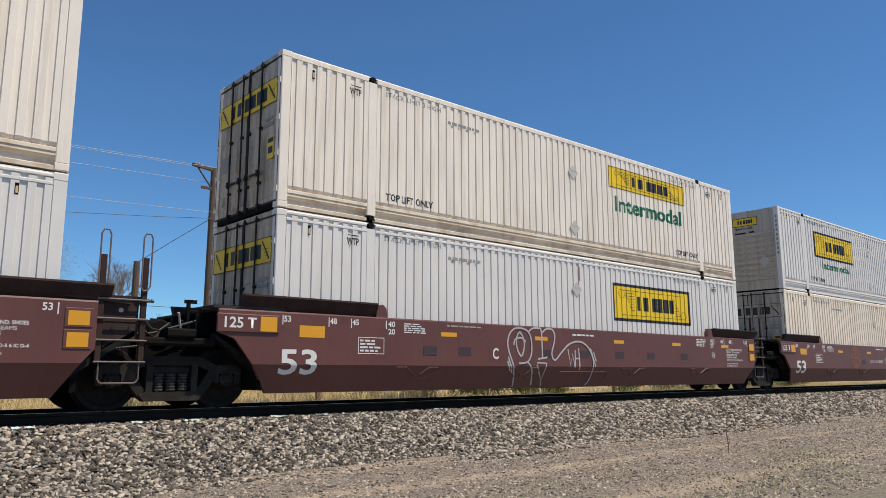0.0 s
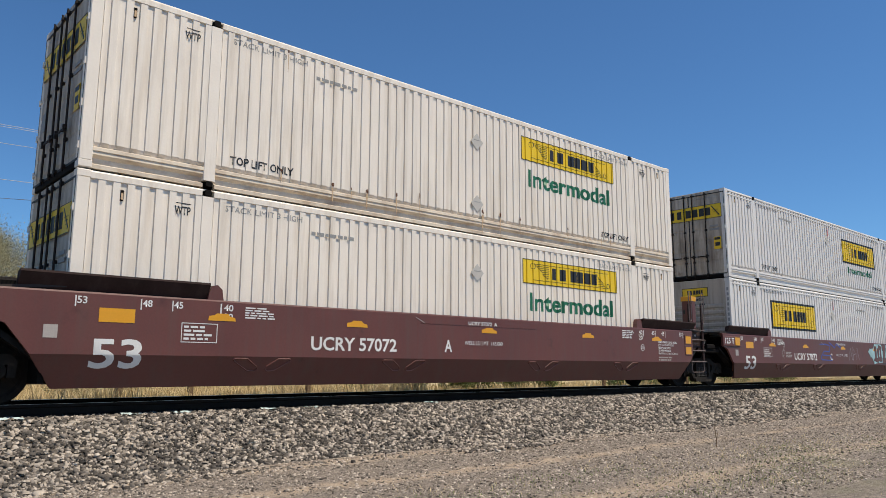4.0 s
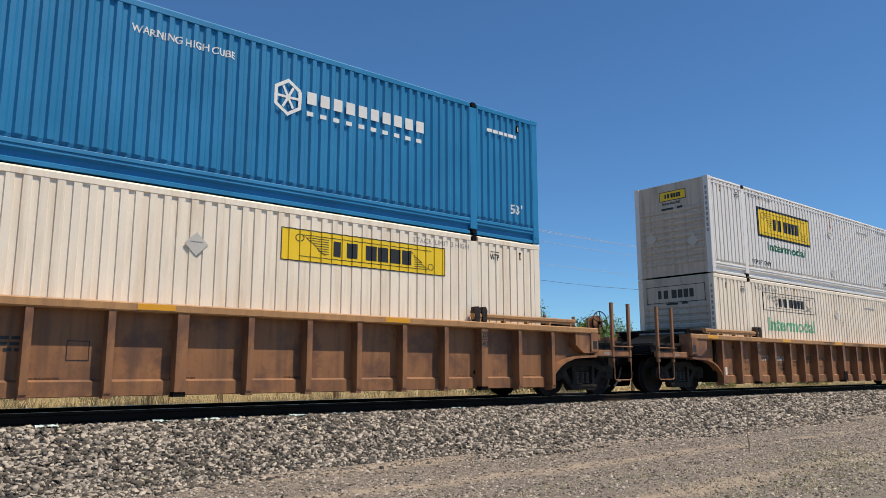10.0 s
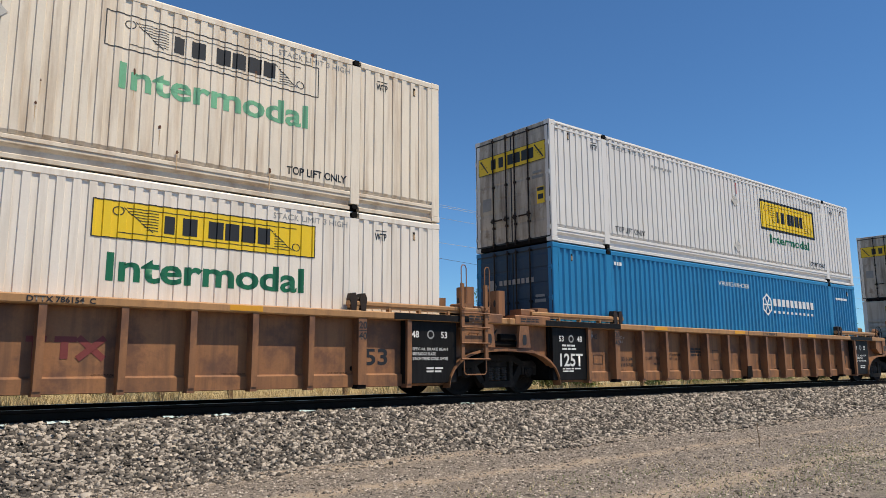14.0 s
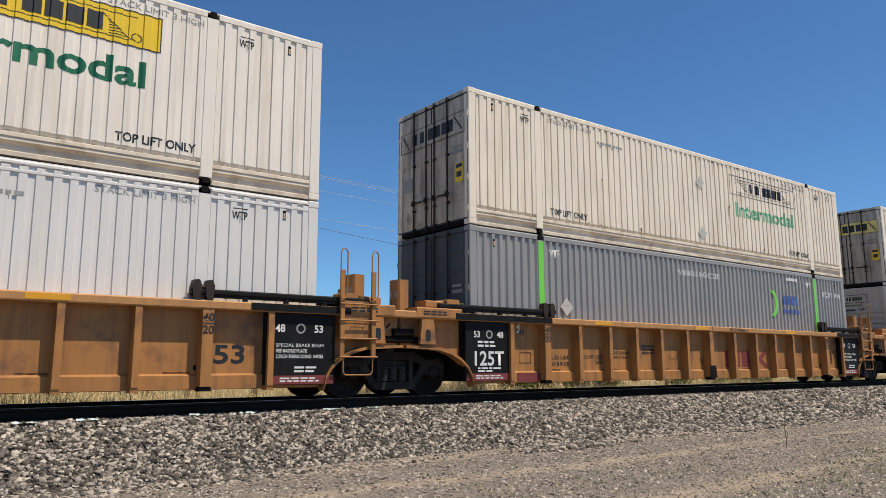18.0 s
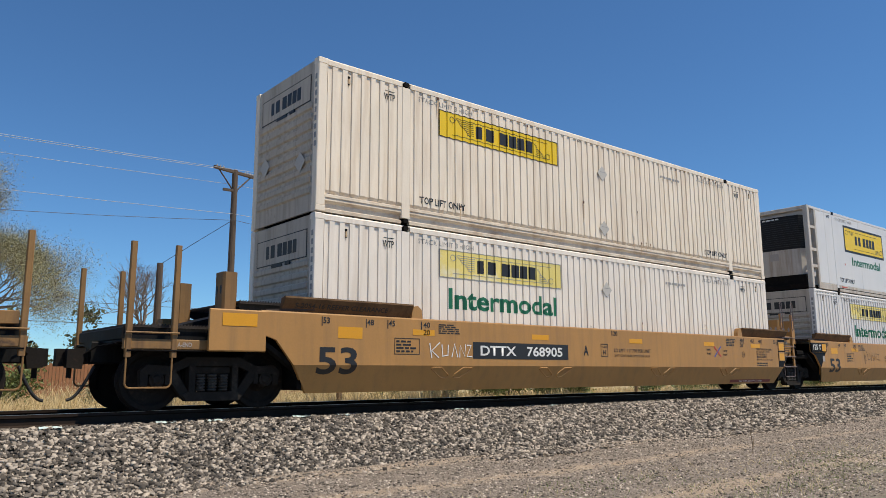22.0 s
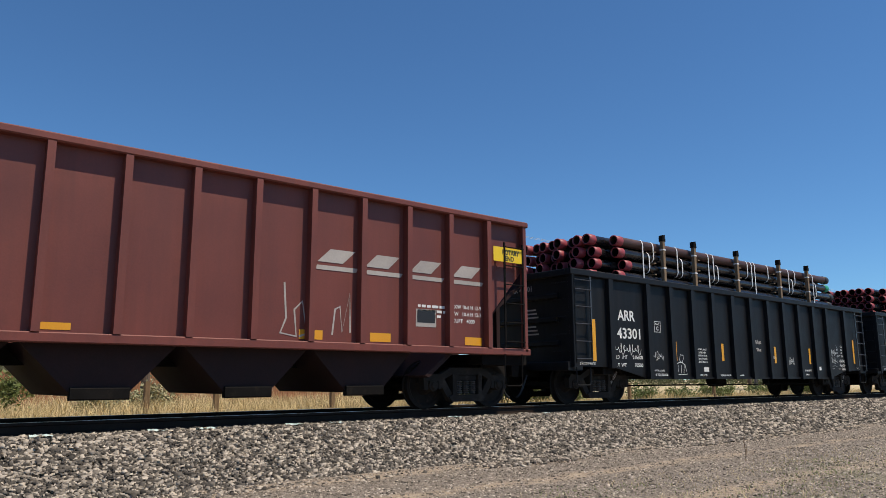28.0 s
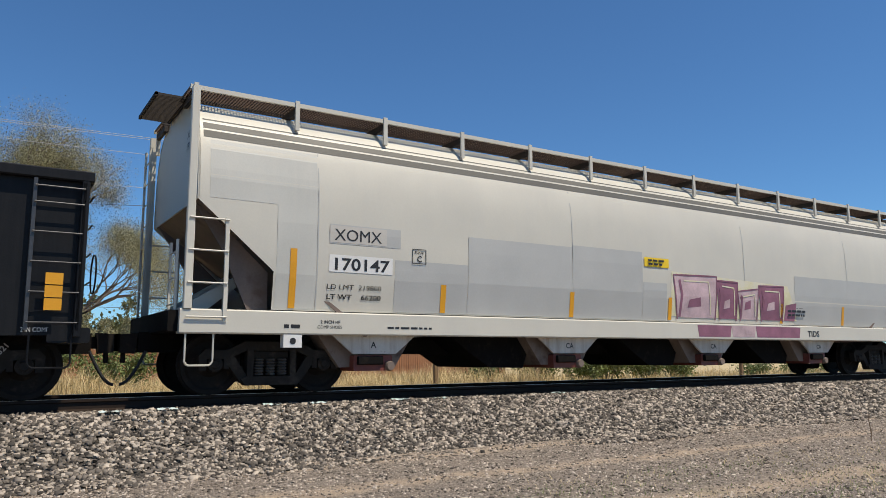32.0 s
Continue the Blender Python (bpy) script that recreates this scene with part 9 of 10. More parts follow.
grass("verge_grass", "thin green weeds growing through the gravel", 4200, clumps(GREENSPOTS, 0.42), (0.012, 0.05), 0.004, GREENGRASS, 53, 0.5)
grass("verge_grass", "sparse dry weeds growing through the gravel", 1700, clumps(STRAWSPOTS, 0.45), (0.02, 0.09), 0.003, DRYGRASS, 54, 0.8)

weed = thing("dry_weed", "single thin dry weed stalk beside the road", "weed", (12.57, 6.78, 0.0))
part("stalk", Shape().path([(0, 0, 0), (0.015, 0, 0.1), (0.0, 0, 0.22), (-0.03, 0, 0.33), (0.0, 0, 0.42)], 0.007, 5), STAKEWOOD, weed)
part("stalk", Shape().path([(0.01, 0, 0.06), (0.09, 0.02, 0.2), (0.12, 0.03, 0.25)], 0.005, 5), STAKEWOOD, weed)

fence = thing("plank_fence", "red-brown wooden plank fence across the field", "fence", (0, 0, 0))
board = Shape().box(-0.07, 0.07, -0.012, 0.012, 0, 1.75, 0.004).mesh("board")
for k in range(150):
    x = 2.0 + k * 0.152
    b = part("board", board, FENCEWOOD, fence)
    b.location = (x, 38 + 0.0 * x, height(x, 38) + 0.03 * math.sin(k * 3.1))
for z in (0.4, 1.4):
    part("fence_rail", Shape().box(1.9, 25, 38.02, 38.08, height(5, 38) + z, height(5, 38) + z + 0.09), FENCEWOOD, fence)
for k in range(7):
    part("fence_post", Shape().box(2 + k * 3.8, 2.1 + k * 3.8, 38.02, 38.12, 0.4, 2.3), FENCEWOOD, fence)

for x, y, h in ((5.85, 17.5, 1.0), (7.55, 17.6, 1.0), (10.9, 17.7, 0.9), (14.6, 17.8, 0.9), (24.6, 17.9, 0.9), (31, 18, 0.9)):
    f = thing("fence_post", "weathered wooden fence post in dry grass", "fence post", (x, y, height(x, y) - 0.05), "posts behind the track")
    part("post", cached(("fp", h), lambda: Shape().box(-0.06, 0.06, -0.06, 0.06, 0, h, 0.012).mesh("post")), STAKEWOOD, f)

shed = thing("shed", "low brown shed with a faded red roof", "shed", (26.0, 46.0, height(26, 46)))
part("wall", Shape().box(0, 8.6, 0, 4.5, 0, 1.15), FENCEWOOD, shed, "brown board wall")
part("roof", Shape().extrude([(-0.4, 1.10), (2.25, 2.7), (4.9, 1.10), (4.9, 1.22), (2.25, 2.84), (-0.4, 1.22)], 0, -0.4, 9.0), SHINGLE, shed, "faded red shingle roof")
for k in range(28):
    part("wall_board", cached("wboard", lambda: Shape().box(0, 0.26, -0.03, 0.0, 0, 1.1, 0.005).mesh("wall_board")), FENCEWOOD, shed).location = (0.1 + k * 0.3, 0, 0)
house = thing("house", "small pale house with a gable, far off", "house", (36, 82, height(36, 82)))
part("wall", Shape().box(0, 8, 0, 6, 0, 3.0), PLASTER, house)
part("gable_roof", Shape().extrude([(-0.4, 2.9), (4.0, 5.6), (8.4, 2.9), (8.4, 3.1), (4.0, 5.85), (-0.4, 3.1)], 1, -0.4, 6.4), SHINGLE, house)
part("gable", Shape().plate([(0, 3.0), (8, 3.0), (4.0, 5.5)], 0.0, 0.1), PLASTER, house)
part("window", Shape().box(3.0, 4.2, -0.03, 0.02, 1.1, 2.2), INK, house)

# pale scraps of litter at the ballast's edge
for k, (x, y) in enumerate(((6.1, 10.98), (6.9, 11.02), (4.6, 10.97), (3.9, 11.0), (2.35, 10.95), (9.6, 11.02), (12.2, 11.0), (1.6, 10.9))):
    l = thing("litter", "crumpled pale scrap of plastic on the ballast", "litter", (x, y, TOP + 0.035), "scraps along the track")
    r = random.Random(k)
    q = Shape()
    n = 6
    q.v = [(0.28 * (i / n - 0.5), 0.06 * j + r.uniform(-0.02, 0.02), r.uniform(0.0, 0.035)) for j in range(3) for i in range(n + 1)]
    q.f = [(j * (n + 1) + i, j * (n + 1) + i + 1, (j + 1) * (n + 1) + i + 1, (j + 1) * (n + 1) + i) for j in range(2) for i in range(n)]
    part("scrap", q, LITTER, l)

# ---- stencils and spray paint on the well cars ----
GREYSPRAY = paint("pale_grey_spray_paint", (0.42, 0.40, 0.40), 0.7, var=0.2)
DARKPATCH = paint("dark_overpainted_patch", (0.050, 0.030, 0.034), 0.6, var=0.2)
EMBLEM = paint("faded_ochre_emblem", (0.3, 0.12, 0.05), 0.7, var=0.3, scale=3)
WY = -HY - 0.005


def arc(cx, cz, rx, rz, a0, a1, n=14):
    return [(cx + rx * math.cos(radians(a0 + (a1 - a0) * k / n)), cz + rz * math.sin(radians(a0 + (a1 - a0) * k / n))) for k in range(n + 1)]


def spray(car, pts, width, material, label=""):
    """A sprayed line that follows the fold of a smooth side."""
    s = Shape()
    fine = []
    for (a, b), (c, d) in zip(pts, pts[1:]):
        fine.append((a, b))
        if (b - CREASE) * (d - CREASE) < 0:
            fine.append((a + (c - a) * (CREASE - b) / (d - b), CREASE))
    fine.append(pts[-1])
    for x, z in ribbon(fine, width):
        s.v.append((x, -HY - 0.006 - 0.0002 * (len(s.v) // 2) + max(0.0, CREASE - z) * SLOPE, z))
    s.f = [(2 * k, 2 * k + 2, 2 * k + 3, 2 * k + 1) for k in range(len(fine) - 1)]
    return part("graffiti", s, material, car, label)


def curvy(pts, n=4):
    """The same line with its corners rounded off."""
    out = []
    for k in range(len(pts) - 1):
        a, b, c, d = pts[max(0, k - 1)], pts[k], pts[k + 1], pts[min(len(pts) - 1, k + 2)]
        for j in range(n):
            u = j / n
            out.append(tuple(0.5 * (2 * b[i] + (c[i] - a[i]) * u + (2 * a[i] - 5 * b[i] + 4 * c[i] - d[i]) * u * u + (3 * b[i] - a[i] - 3 * c[i] + d[i]) * u ** 3) for i in (0, 1)))
    return out + [pts[-1]]


def fill(car, pts, material, out=0.004, label="", name="graffiti"):
    s = Shape()
    s.v = [(x, -HY - out + max(0.0, CREASE - z) * SLOPE, z) for x, z in pts]
    s.f = [tuple(range(len(pts)))]
    return part(name, s, material, car, label)


c = CARS["brown1"]
letters(c, "C", 0.22, 4.98, 0.85, WY, CHALK, 0.17)
for pts in ([(5.73, 0.27), (5.7, 0.44), (5.58, 0.76), (5.46, 1.02), (5.43, 1.22), (5.5, 1.40), (5.64, 1.50), (5.82, 1.52), (6.02, 1.48), (6.14, 1.36), (6.18, 1.15), (6.16, 0.96), (6.06, 0.81), (5.92, 0.77), (5.76, 0.76)],
            [(5.8, 1.43), (5.92, 1.31), (5.94, 1.1), (5.85, 0.92), (5.74, 1.03), (5.69, 1.21), (5.74, 1.38), (5.82, 1.43), (5.89, 1.35)], [(5.62, 1.15), (5.66, 1.27), (5.85, 1.31), (6.0, 1.23)],
            [(6.06, 0.79), (6.22, 0.6), (6.31, 0.29)], [(6.09, 1.44), (6.2, 1.52), (6.41, 1.54), (6.51, 1.47), (6.53, 0.9)], [(6.38, 0.86), (6.7, 0.9)],
            [(6.51, 1.42), (6.67, 1.53), (6.87, 1.53), (6.96, 1.42), (6.95, 1.26), (6.85, 0.99), (6.95, 0.84), (7.19, 1.02), (7.46, 1.21), (7.81, 1.28), (8.11, 1.19), (8.31, 0.94), (8.34, 0.65), (8.31, 0.4), (8.2, 0.27)],
            [(6.61, 0.38), (6.64, 0.27)], [(5.44, 0.9), (5.6, 0.54)], [(5.42, 0.81), (5.52, 0.58)], [(8.26, 1.13), (8.44, 0.7)], [(8.37, 1.05), (8.46, 0.82)]):
    spray(c, curvy(pts), 0.040, GREYSPRAY, "pale sprayed loops and strokes")
for pts in ([(6.35, 0.73), (6.6, 0.39), (6.67, 0.77), (6.35, 0.78)], [(7.42, 1.1), (7.51, 0.72), (7.58, 0.99), (7.67, 0.67), (7.68, 1.08)], [(7.81, 1.13), (7.85, 0.63)], [(7.69, 0.88), (7.82, 0.89)]):
    spray(c, pts, 0.036, GREYSPRAY)
part("pocket_ledge", Shape().path([(7.16, -HY + SLOPE * 0.12 - 0.004, 0.58), (8.89, -HY + SLOPE * 0.12 - 0.004, 0.58), (8.89, -HY + SLOPE * 0.28 - 0.004, 0.42)], 0.011, 6), BROWN, c)
for x in (3.1, 4.02, 6.52, 7.86, 9.25, 10.6, 12.2):
    flat(c, "overpainted_patch", x, x + 0.34, 0.90, 1.07, WY, DARKPATCH)
bars(c, 7.6, 1.40, WY, 0.95, 0.07, 1, CHALK, 61)
bars(c, 3.7, 1.46, WY, 1.0, 0.05, 1, DULLCHALK, 62)

c = CARS["brown2"]
for rr in (0.42, 0.33):
    spray(c, arc(5.15, 1.10, rr, rr * 0.92, 0, 360, 26), 0.035, EMBLEM, "faded round ochre emblem")
for pts in ([(4.83, 1.1), (5.48, 1.1)], [(5.15, 0.8), (5.15, 1.4)], [(4.98, 0.95), (4.98, 1.25), (5.30, 1.25), (5.30, 0.95)]):
    spray(c, pts, 0.03, EMBLEM)
letters(c, "LD LMT   115 500", 0.10, 6.55, 0.93, WY, CHALK, 0.85)
letters(c, "PER UNIT", 0.10, 7.48, 0.93, WY, CHALK, 0.42)
spray(c, arc(8.35, 0.97, 0.16, 0.17, 0, 360, 18), 0.018, CHALK)
letters(c, "A", 0.19, 8.86, 0.88, WY, CHALK, 0.19)
for k in range(4):
    flat(c, "initial_block", 9.76 + k * 0.27, 9.94 + k * 0.27, 0.88, 1.09, WY, EMBLEM)
letters(c, "253404", 0.20, 11.05, 0.88, WY, EMBLEM, 1.4)
for x in (5.72, 8.6, 9.35, 12.9):
    flat(c, "overpainted_patch", x, x + 0.36, 0.86, 1.02, WY, DARKPATCH)
bars(c, 7.3, 1.42, WY, 0.95, 0.08, 1, CHALK, 63)

HOOD = Shape().plate([(-0.15, 0), (0.15, 0), (0.13, 0.09), (-0.07, 0.13), (-0.14, 0.09)], -HY - 0.03, -HY + 0.10).mesh("latch_hood")
for x in (5.0, 8.1, 11.1):
    part("latch_hood", HOOD, BROWN, CARS["ucry2"], "small folded steel hood").location = (x, 0, 1.545)
    part("hood_opening", cached("hoodgap", lambda: Shape().box(-0.155, -0.151, -HY - 0.02, -HY + 0.06, 0.015, 0.085).mesh("hood_opening")), INK, CARS["ucry2"]).location = (x, 0, 1.545)
for key, unit in (("ucry0", "A"), ("ucry1", "C"), ("ucry2", "B")):
    c = CARS[key]
    letters(c, "UCRY 57072", 0.225, 3.87, 0.83, WY, CHALK, 1.87)
    letters(c, unit, 0.235, 6.96, 0.845, WY, CHALK, 0.2)
    letters(c, "WELL LD LMT  118,000", 0.08, 7.51, 0.995, WY, CHALK, 1.12)
    letters(c, f"UCRY 57072  {unit}", 0.075, 7.62, 1.40, WY, CHALK, 0.85)
    part("seam_ridge", cached("ridge", lambda: Shape().box(6.35, 9.75, -HY - 0.006, -HY, 1.385, 1.40).mesh("seam_ridge")), BROWN, c)
    spray(c, [(6.2, 1.5), (6.42, 1.40)], 0.012, DULLCHALK)
    flat(c, "tag_plate", -0.32, -0.14, 0.92, 1.1, WY, DULLCHALK)
c = CARS["ucry1"]
AQUAEDGE = [(10.82, 1.22), (10.96, 1.29), (11.07, 1.37), (11.14, 1.33), (11.2, 1.37), (11.27, 1.33), (11.34, 1.37), (11.40, 1.34), (11.47, 1.41), (11.56, 1.53), (12.23, 1.535), (13.0, 1.51), (14.21, 1.53), (14.23, 1.38), (14.28, 1.31),
            (14.27, 1.22), (14.34, 1.13), (14.42, 1.15), (14.47, 1.05), (14.56, 1.06), (14.57, 0.95), (14.67, 0.86), (14.55, 0.83), (14.45, 0.80), (14.35, 0.82), (14.13, 0.77), (14.0, 0.72), (13.38, 0.74), (12.81, 0.77),
            (12.02, 0.78), (11.42, 0.72), (11.40, 0.80), (11.35, 0.85), (11.34, 0.94), (11.26, 0.93), (11.19, 1.0), (11.12, 0.95), (11.07, 0.98), (11.03, 1.06), (10.97, 1.09)]
fill(c, AQUAEDGE, AQUA, 0.005, "pale aqua spray-painted panel")
spray(c, AQUAEDGE[:10], 0.022, INK)
spray(c, AQUAEDGE[12:26], 0.022, INK)
spray(c, AQUAEDGE[30:] + AQUAEDGE[:1], 0.022, INK)
LETTERLINES = ([(11.67, 1.45), (11.69, 0.94), (11.52, 0.88), (11.95, 0.88)], [(12.0, 1.38), (11.99, 0.93), (12.26, 0.90), (12.26, 1.38), (12.0, 1.40)], [(12.43, 1.40), (12.87, 1.43)], [(12.66, 1.41), (12.63, 0.90)], [(12.42, 0.85), (12.82, 0.86)],
               [(13.32, 1.42), (13.05, 1.42), (12.99, 1.27), (13.08, 1.17), (13.30, 1.09), (13.32, 0.92), (13.20, 0.84), (12.98, 0.85)], [(13.57, 1.36), (14.15, 1.35)], [(13.91, 1.32), (13.86, 0.80), (13.93, 0.60)])
for width, m, lift in ((0.25, INK, 0.0015), (0.185, BROWN, 0.004)):
    for pts in LETTERLINES:
        spray(c, pts, width, m, "dark-edged sprayed letter").location.y = -lift
for pts in ([(6.05, 1.40), (6.5, 1.42), (6.95, 1.38), (6.9, 1.15), (6.4, 1.16), (6.1, 0.95), (6.15, 0.85), (7.1, 0.83), (7.0, 1.0), (6.3, 1.02)], [(6.9, 1.5), (7.4, 1.3), (7.6, 1.45), (8.0, 1.3)]):
    spray(c, pts, 0.045, BLUESPRAY, "thin blue sprayed outline")
for pts in ([(8.8, 0.85), (8.95, 1.35), (9.1, 0.85)], [(9.2, 0.85), (9.2, 1.35), (9.45, 1.1), (9.2, 1.05)], [(9.55, 0.85), (9.65, 1.35), (9.8, 0.85)]):
    spray(c, pts, 0.03, GREYSPRAY)
for pts in (arc(3.0, 1.05, 0.08, 0.1, 0, 360, 10), arc(3.08, 1.2, 0.06, 0.08, 0, 360, 10), [(2.92, 0.95), (3.1, 0.85)]):
    spray(c, pts, 0.014, DULLCHALK)
bars(c, 3.2, 0.9, WY, 0.5, 0.2, 4, DULLCHALK, 64)
c = CARS["ucry2"]
GREYVIOLET = paint("thin_grey_violet_spray", (0.135, 0.085, 0.095), 0.7, var=0.25, scale=3)
fill(c, [(2.96, 1.44), (3.29, 1.51), (3.59, 1.53), (3.71, 1.4), (3.73, 1.07), (3.32, 0.76), (3.10, 0.71), (3.23, 1.1), (2.99, 1.06)], GREYVIOLET, 0.004, "sprayed lightning bolt")
for pts in ([(3.70, 1.48), (3.93, 1.47), (3.94, 1.07), (3.74, 1.08)], [(2.86, 1.40), (2.94, 1.44), (2.95, 1.08), (2.88, 1.12)]):
    fill(c, pts, DULLCHALK, 0.0035, "grey oversprayed patch")
for pts in ([(2.72, 1.24), (2.86, 1.30)], [(2.70, 1.12), (2.88, 1.14)], [(2.78, 1.38), (2.9, 1.40)]):
    spray(c, pts, 0.03, DULLCHALK)
for pts in ([(2.96, 1.44), (2.99, 1.06), (3.32, 1.13)], [(3.28, 1.13), (3.12, 0.85), (2.95, 0.33)], [(2.97, 0.36), (3.32, 0.76), (3.73, 1.07), (3.71, 1.4), (3.34, 1.37), (3.36, 1.33)], [(3.59, 1.40), (3.60, 1.54)]):
    spray(c, pts, 0.04, GREYSPRAY, "pale grey sprayed strokes")
for pts in ([(3.53, 0.67), (3.41, 0.65), (3.41, 0.56), (3.55, 0.51), (3.55, 0.43), (3.43, 0.44)], [(3.74, 0.66), (3.62, 0.62), (3.65, 0.45), (3.79, 0.43)], [(3.88, 0.47), (3.86, 0.62), (3.99, 0.66), (4.06, 0.53), (4.04, 0.41), (3.9, 0.43), (3.86, 0.49)],
            [(4.22, 0.41), (4.19, 0.64), (4.32, 0.66), (4.38, 0.56), (4.23, 0.53), (4.46, 0.42), (4.58, 0.53)]):
    spray(c, curvy(pts), 0.022, GREYSPRAY, "thin sprayed letters")
for pts in ([(8.55, 1.37), (8.33, 1.29), (8.36, 1.17), (8.55, 1.1), (8.52, 1.0), (8.34, 1.0)], [(8.86, 1.35), (8.64, 1.27), (8.64, 1.1), (8.9, 1.06)], [(8.93, 1.01), (9.03, 1.36), (9.22, 1.34), (9.26, 1.09)], [(9.29, 1.07), (9.29, 1.39), (9.49, 1.35), (9.49, 1.2), (9.29, 1.17)]):
    spray(c, curvy(pts), 0.035, GREYSPRAY, "thin sprayed letters")
for pts in ([(8.96, 1.16), (9.22, 1.17)], [(9.49, 1.45), (9.53, 0.72), (10.65, 0.64), (10.63, 1.21), (10.34, 1.15), (10.56, 1.02), (9.91, 1.05), (9.94, 1.21), (10.16, 1.25), (10.19, 1.52)], [(10.34, 1.51), (10.34, 1.23)], [(10.38, 1.49), (10.56, 1.26)],
            [(10.67, 1.5), (10.71, 1.21), (10.86, 1.48)], [(10.94, 1.43), (11.13, 1.41), (10.98, 1.33), (11.17, 1.28), (10.97, 1.22)], [(8.52, 0.92), (9.0, 0.97)], [(8.58, 0.84), (8.96, 0.88)], [(9.03, 1.05), (9.28, 1.06), (9.28, 0.84), (9.03, 0.83), (9.03, 1.05)],
            [(8.71, 0.85), (8.79, 0.57), (8.8, 0.77)], [(8.9, 0.72), (8.92, 0.61), (9.01, 0.67), (8.91, 0.72)], [(9.08, 0.61), (9.06, 0.74), (9.19, 0.61), (9.17, 0.74)], [(8.92, 0.55), (9.0, 0.41), (9.02, 0.55), (9.2, 0.41)], [(9.21, 0.58), (9.25, 0.44), (9.35, 0.44), (9.32, 0.58), (9.45, 0.43), (9.4, 0.58)]):
    spray(c, pts, 0.026, GREYSPRAY, "thin sprayed strokes")
for pts, w in (([(5.95, 0.60), (5.93, 0.95), (6.0, 1.22)], 0.08), ([(6.0, 1.05), (6.4, 1.15), (6.45, 0.95), (6.15, 0.92)], 0.03), ([(5.2, 1.40), (5.6, 1.36), (5.9, 1.44)], 0.025), ([(0.3, 1.1), (0.5, 1.4)], 0.03)):
    spray(c, pts, w, BLUESPRAY)
fill(c, [(1.55, 1.35), (1.7, 1.6), (2.1, 1.55), (2.3, 1.4), (2.0, 1.3)], AQUA, 0.006)

for key, unit in (("smooth0", "A"), ("smooth1", "C"), ("smooth2", "B")):
    c = CARS[key]
    x0 = {"smooth0": 3.5, "smooth2": 9.92}.get(key)
    if x0:
        flat(c, "number_panel", x0, x0 + 2.85, 0.84, 1.17, WY, INK, "black number panel")
        letters(c, "DTTX   768905", 0.19, x0 + 0.2, 0.91, WY - 0.004, CHALK, 2.45)
    letters(c, unit, 0.22, {"smooth0": 6.88, "smooth1": 6.8, "smooth2": 9.38}[key], 0.95, WY, INK, 0.17)
    x1 = {"smooth0": 8.0, "smooth1": 4.9, "smooth2": 6.85}[key]
    letters(c, "LD LMT  117,700 PER UNIT", 0.085, x1, 1.04, WY, INK, 1.45)
    letters(c, "20 FT CONTAINER LIMIT 57,500 EACH", 0.055, x1, 0.93, WY, INK, 1.4)
    x2 = {"smooth0": 7.5, "smooth1": 6.95, "smooth2": 8.6}[key]
    if key != "smooth1":
        frame_lines(c, "stencil_frame", x2, x2 + 0.26, 0.93, 1.22, WY, 0.013, INK)
        letters(c, "PLATE", 0.04, x2 + 0.04, 1.13, WY, INK, 0.18)
        letters(c, "H", 0.10, x2 + 0.08, 0.98, WY, INK, 0.09)
    x3 = {"smooth0": 12.4, "smooth1": None, "smooth2": 3.3}[key]
    if x3:
        for a, b, m in (((x3, 0.98), (x3 + 0.34, 1.26), BLUESPRAY), ((x3, 1.26), (x3 + 0.34, 0.98), REDPAINT)):
            spray(c, [a, b], 0.04, m, "crossed red and blue strokes")
        for s, xa, z in (("next", x3 - 0.38, 1.15), ("load", x3 - 0.37, 1.04), ("any", x3 + 0.48, 1.13), ("road", x3 + 0.45, 1.02)):
            letters(c, s, 0.06, xa, z, WY, INK, 0.2)
    fill(c, [(CL - 2.6, 0.27), (CL - 0.3, 0.27), (CL - 0.3, 0.35), (CL - 2.6, 0.35)], MARK, 0.004, "dark red stencil strip", "stencil_strip")
    t = letters(c, "JACK IN THIS AREA EMPTY CAR ONLY", 0.05, CL - 2.1, 0.285, -HY - 0.008 + (CREASE - 0.285) * SLOPE, CHALK, 1.3)
    t.rotation_euler = (math.atan(SLOPE), 0, 0)
    if key != "smooth0":
        fill(c, [(-1.07, 1.19), (-0.78, 1.09), (-0.46, CREASE), (-0.12, 0.24), (-0.06, 0.24), (-0.06, 1.19)][::-1], BLACKPAINT, 0.003, "black painted end", "end_panel")
        flat(c, "tag_plate", -0.30, -0.14, 0.90, 1.08, WY - 0.003, DULLCHALK)
    if key != "smooth2":
        fill(c, [(CL + 0.02, 1.54), (CL + 0.02, 0.715), (CL + 0.30, 0.715), (CL + 0.465, 0.91), (CL + 0.465, 1.54)], BLACKPAINT, 0.0022, "black painted end", "end_panel")
c = CARS["smooth0"]
for pts in ([(2.4, 1.12), (2.45, 0.84)], [(2.65, 1.14), (2.45, 0.98), (2.62, 0.85)], [(2.7, 1.1), (2.72, 0.88), (2.85, 0.9), (2.86, 1.1)], [(2.95, 0.86), (3.02, 1.12), (3.1, 0.86)], [(3.15, 0.86), (3.16, 1.1), (3.28, 0.88), (3.3, 1.12)], [(3.34, 1.1), (3.45, 1.1), (3.34, 0.88), (3.48, 0.88)]):
    spray(c, pts, 0.025, CHALK, "thin white sprayed letters")
part("end_cab", Shape().box(-1.92, -0.98, -1.55, -1.49, 0.90, 1.56, 0.02), TAN, c, "tan end box with a yellow patch")
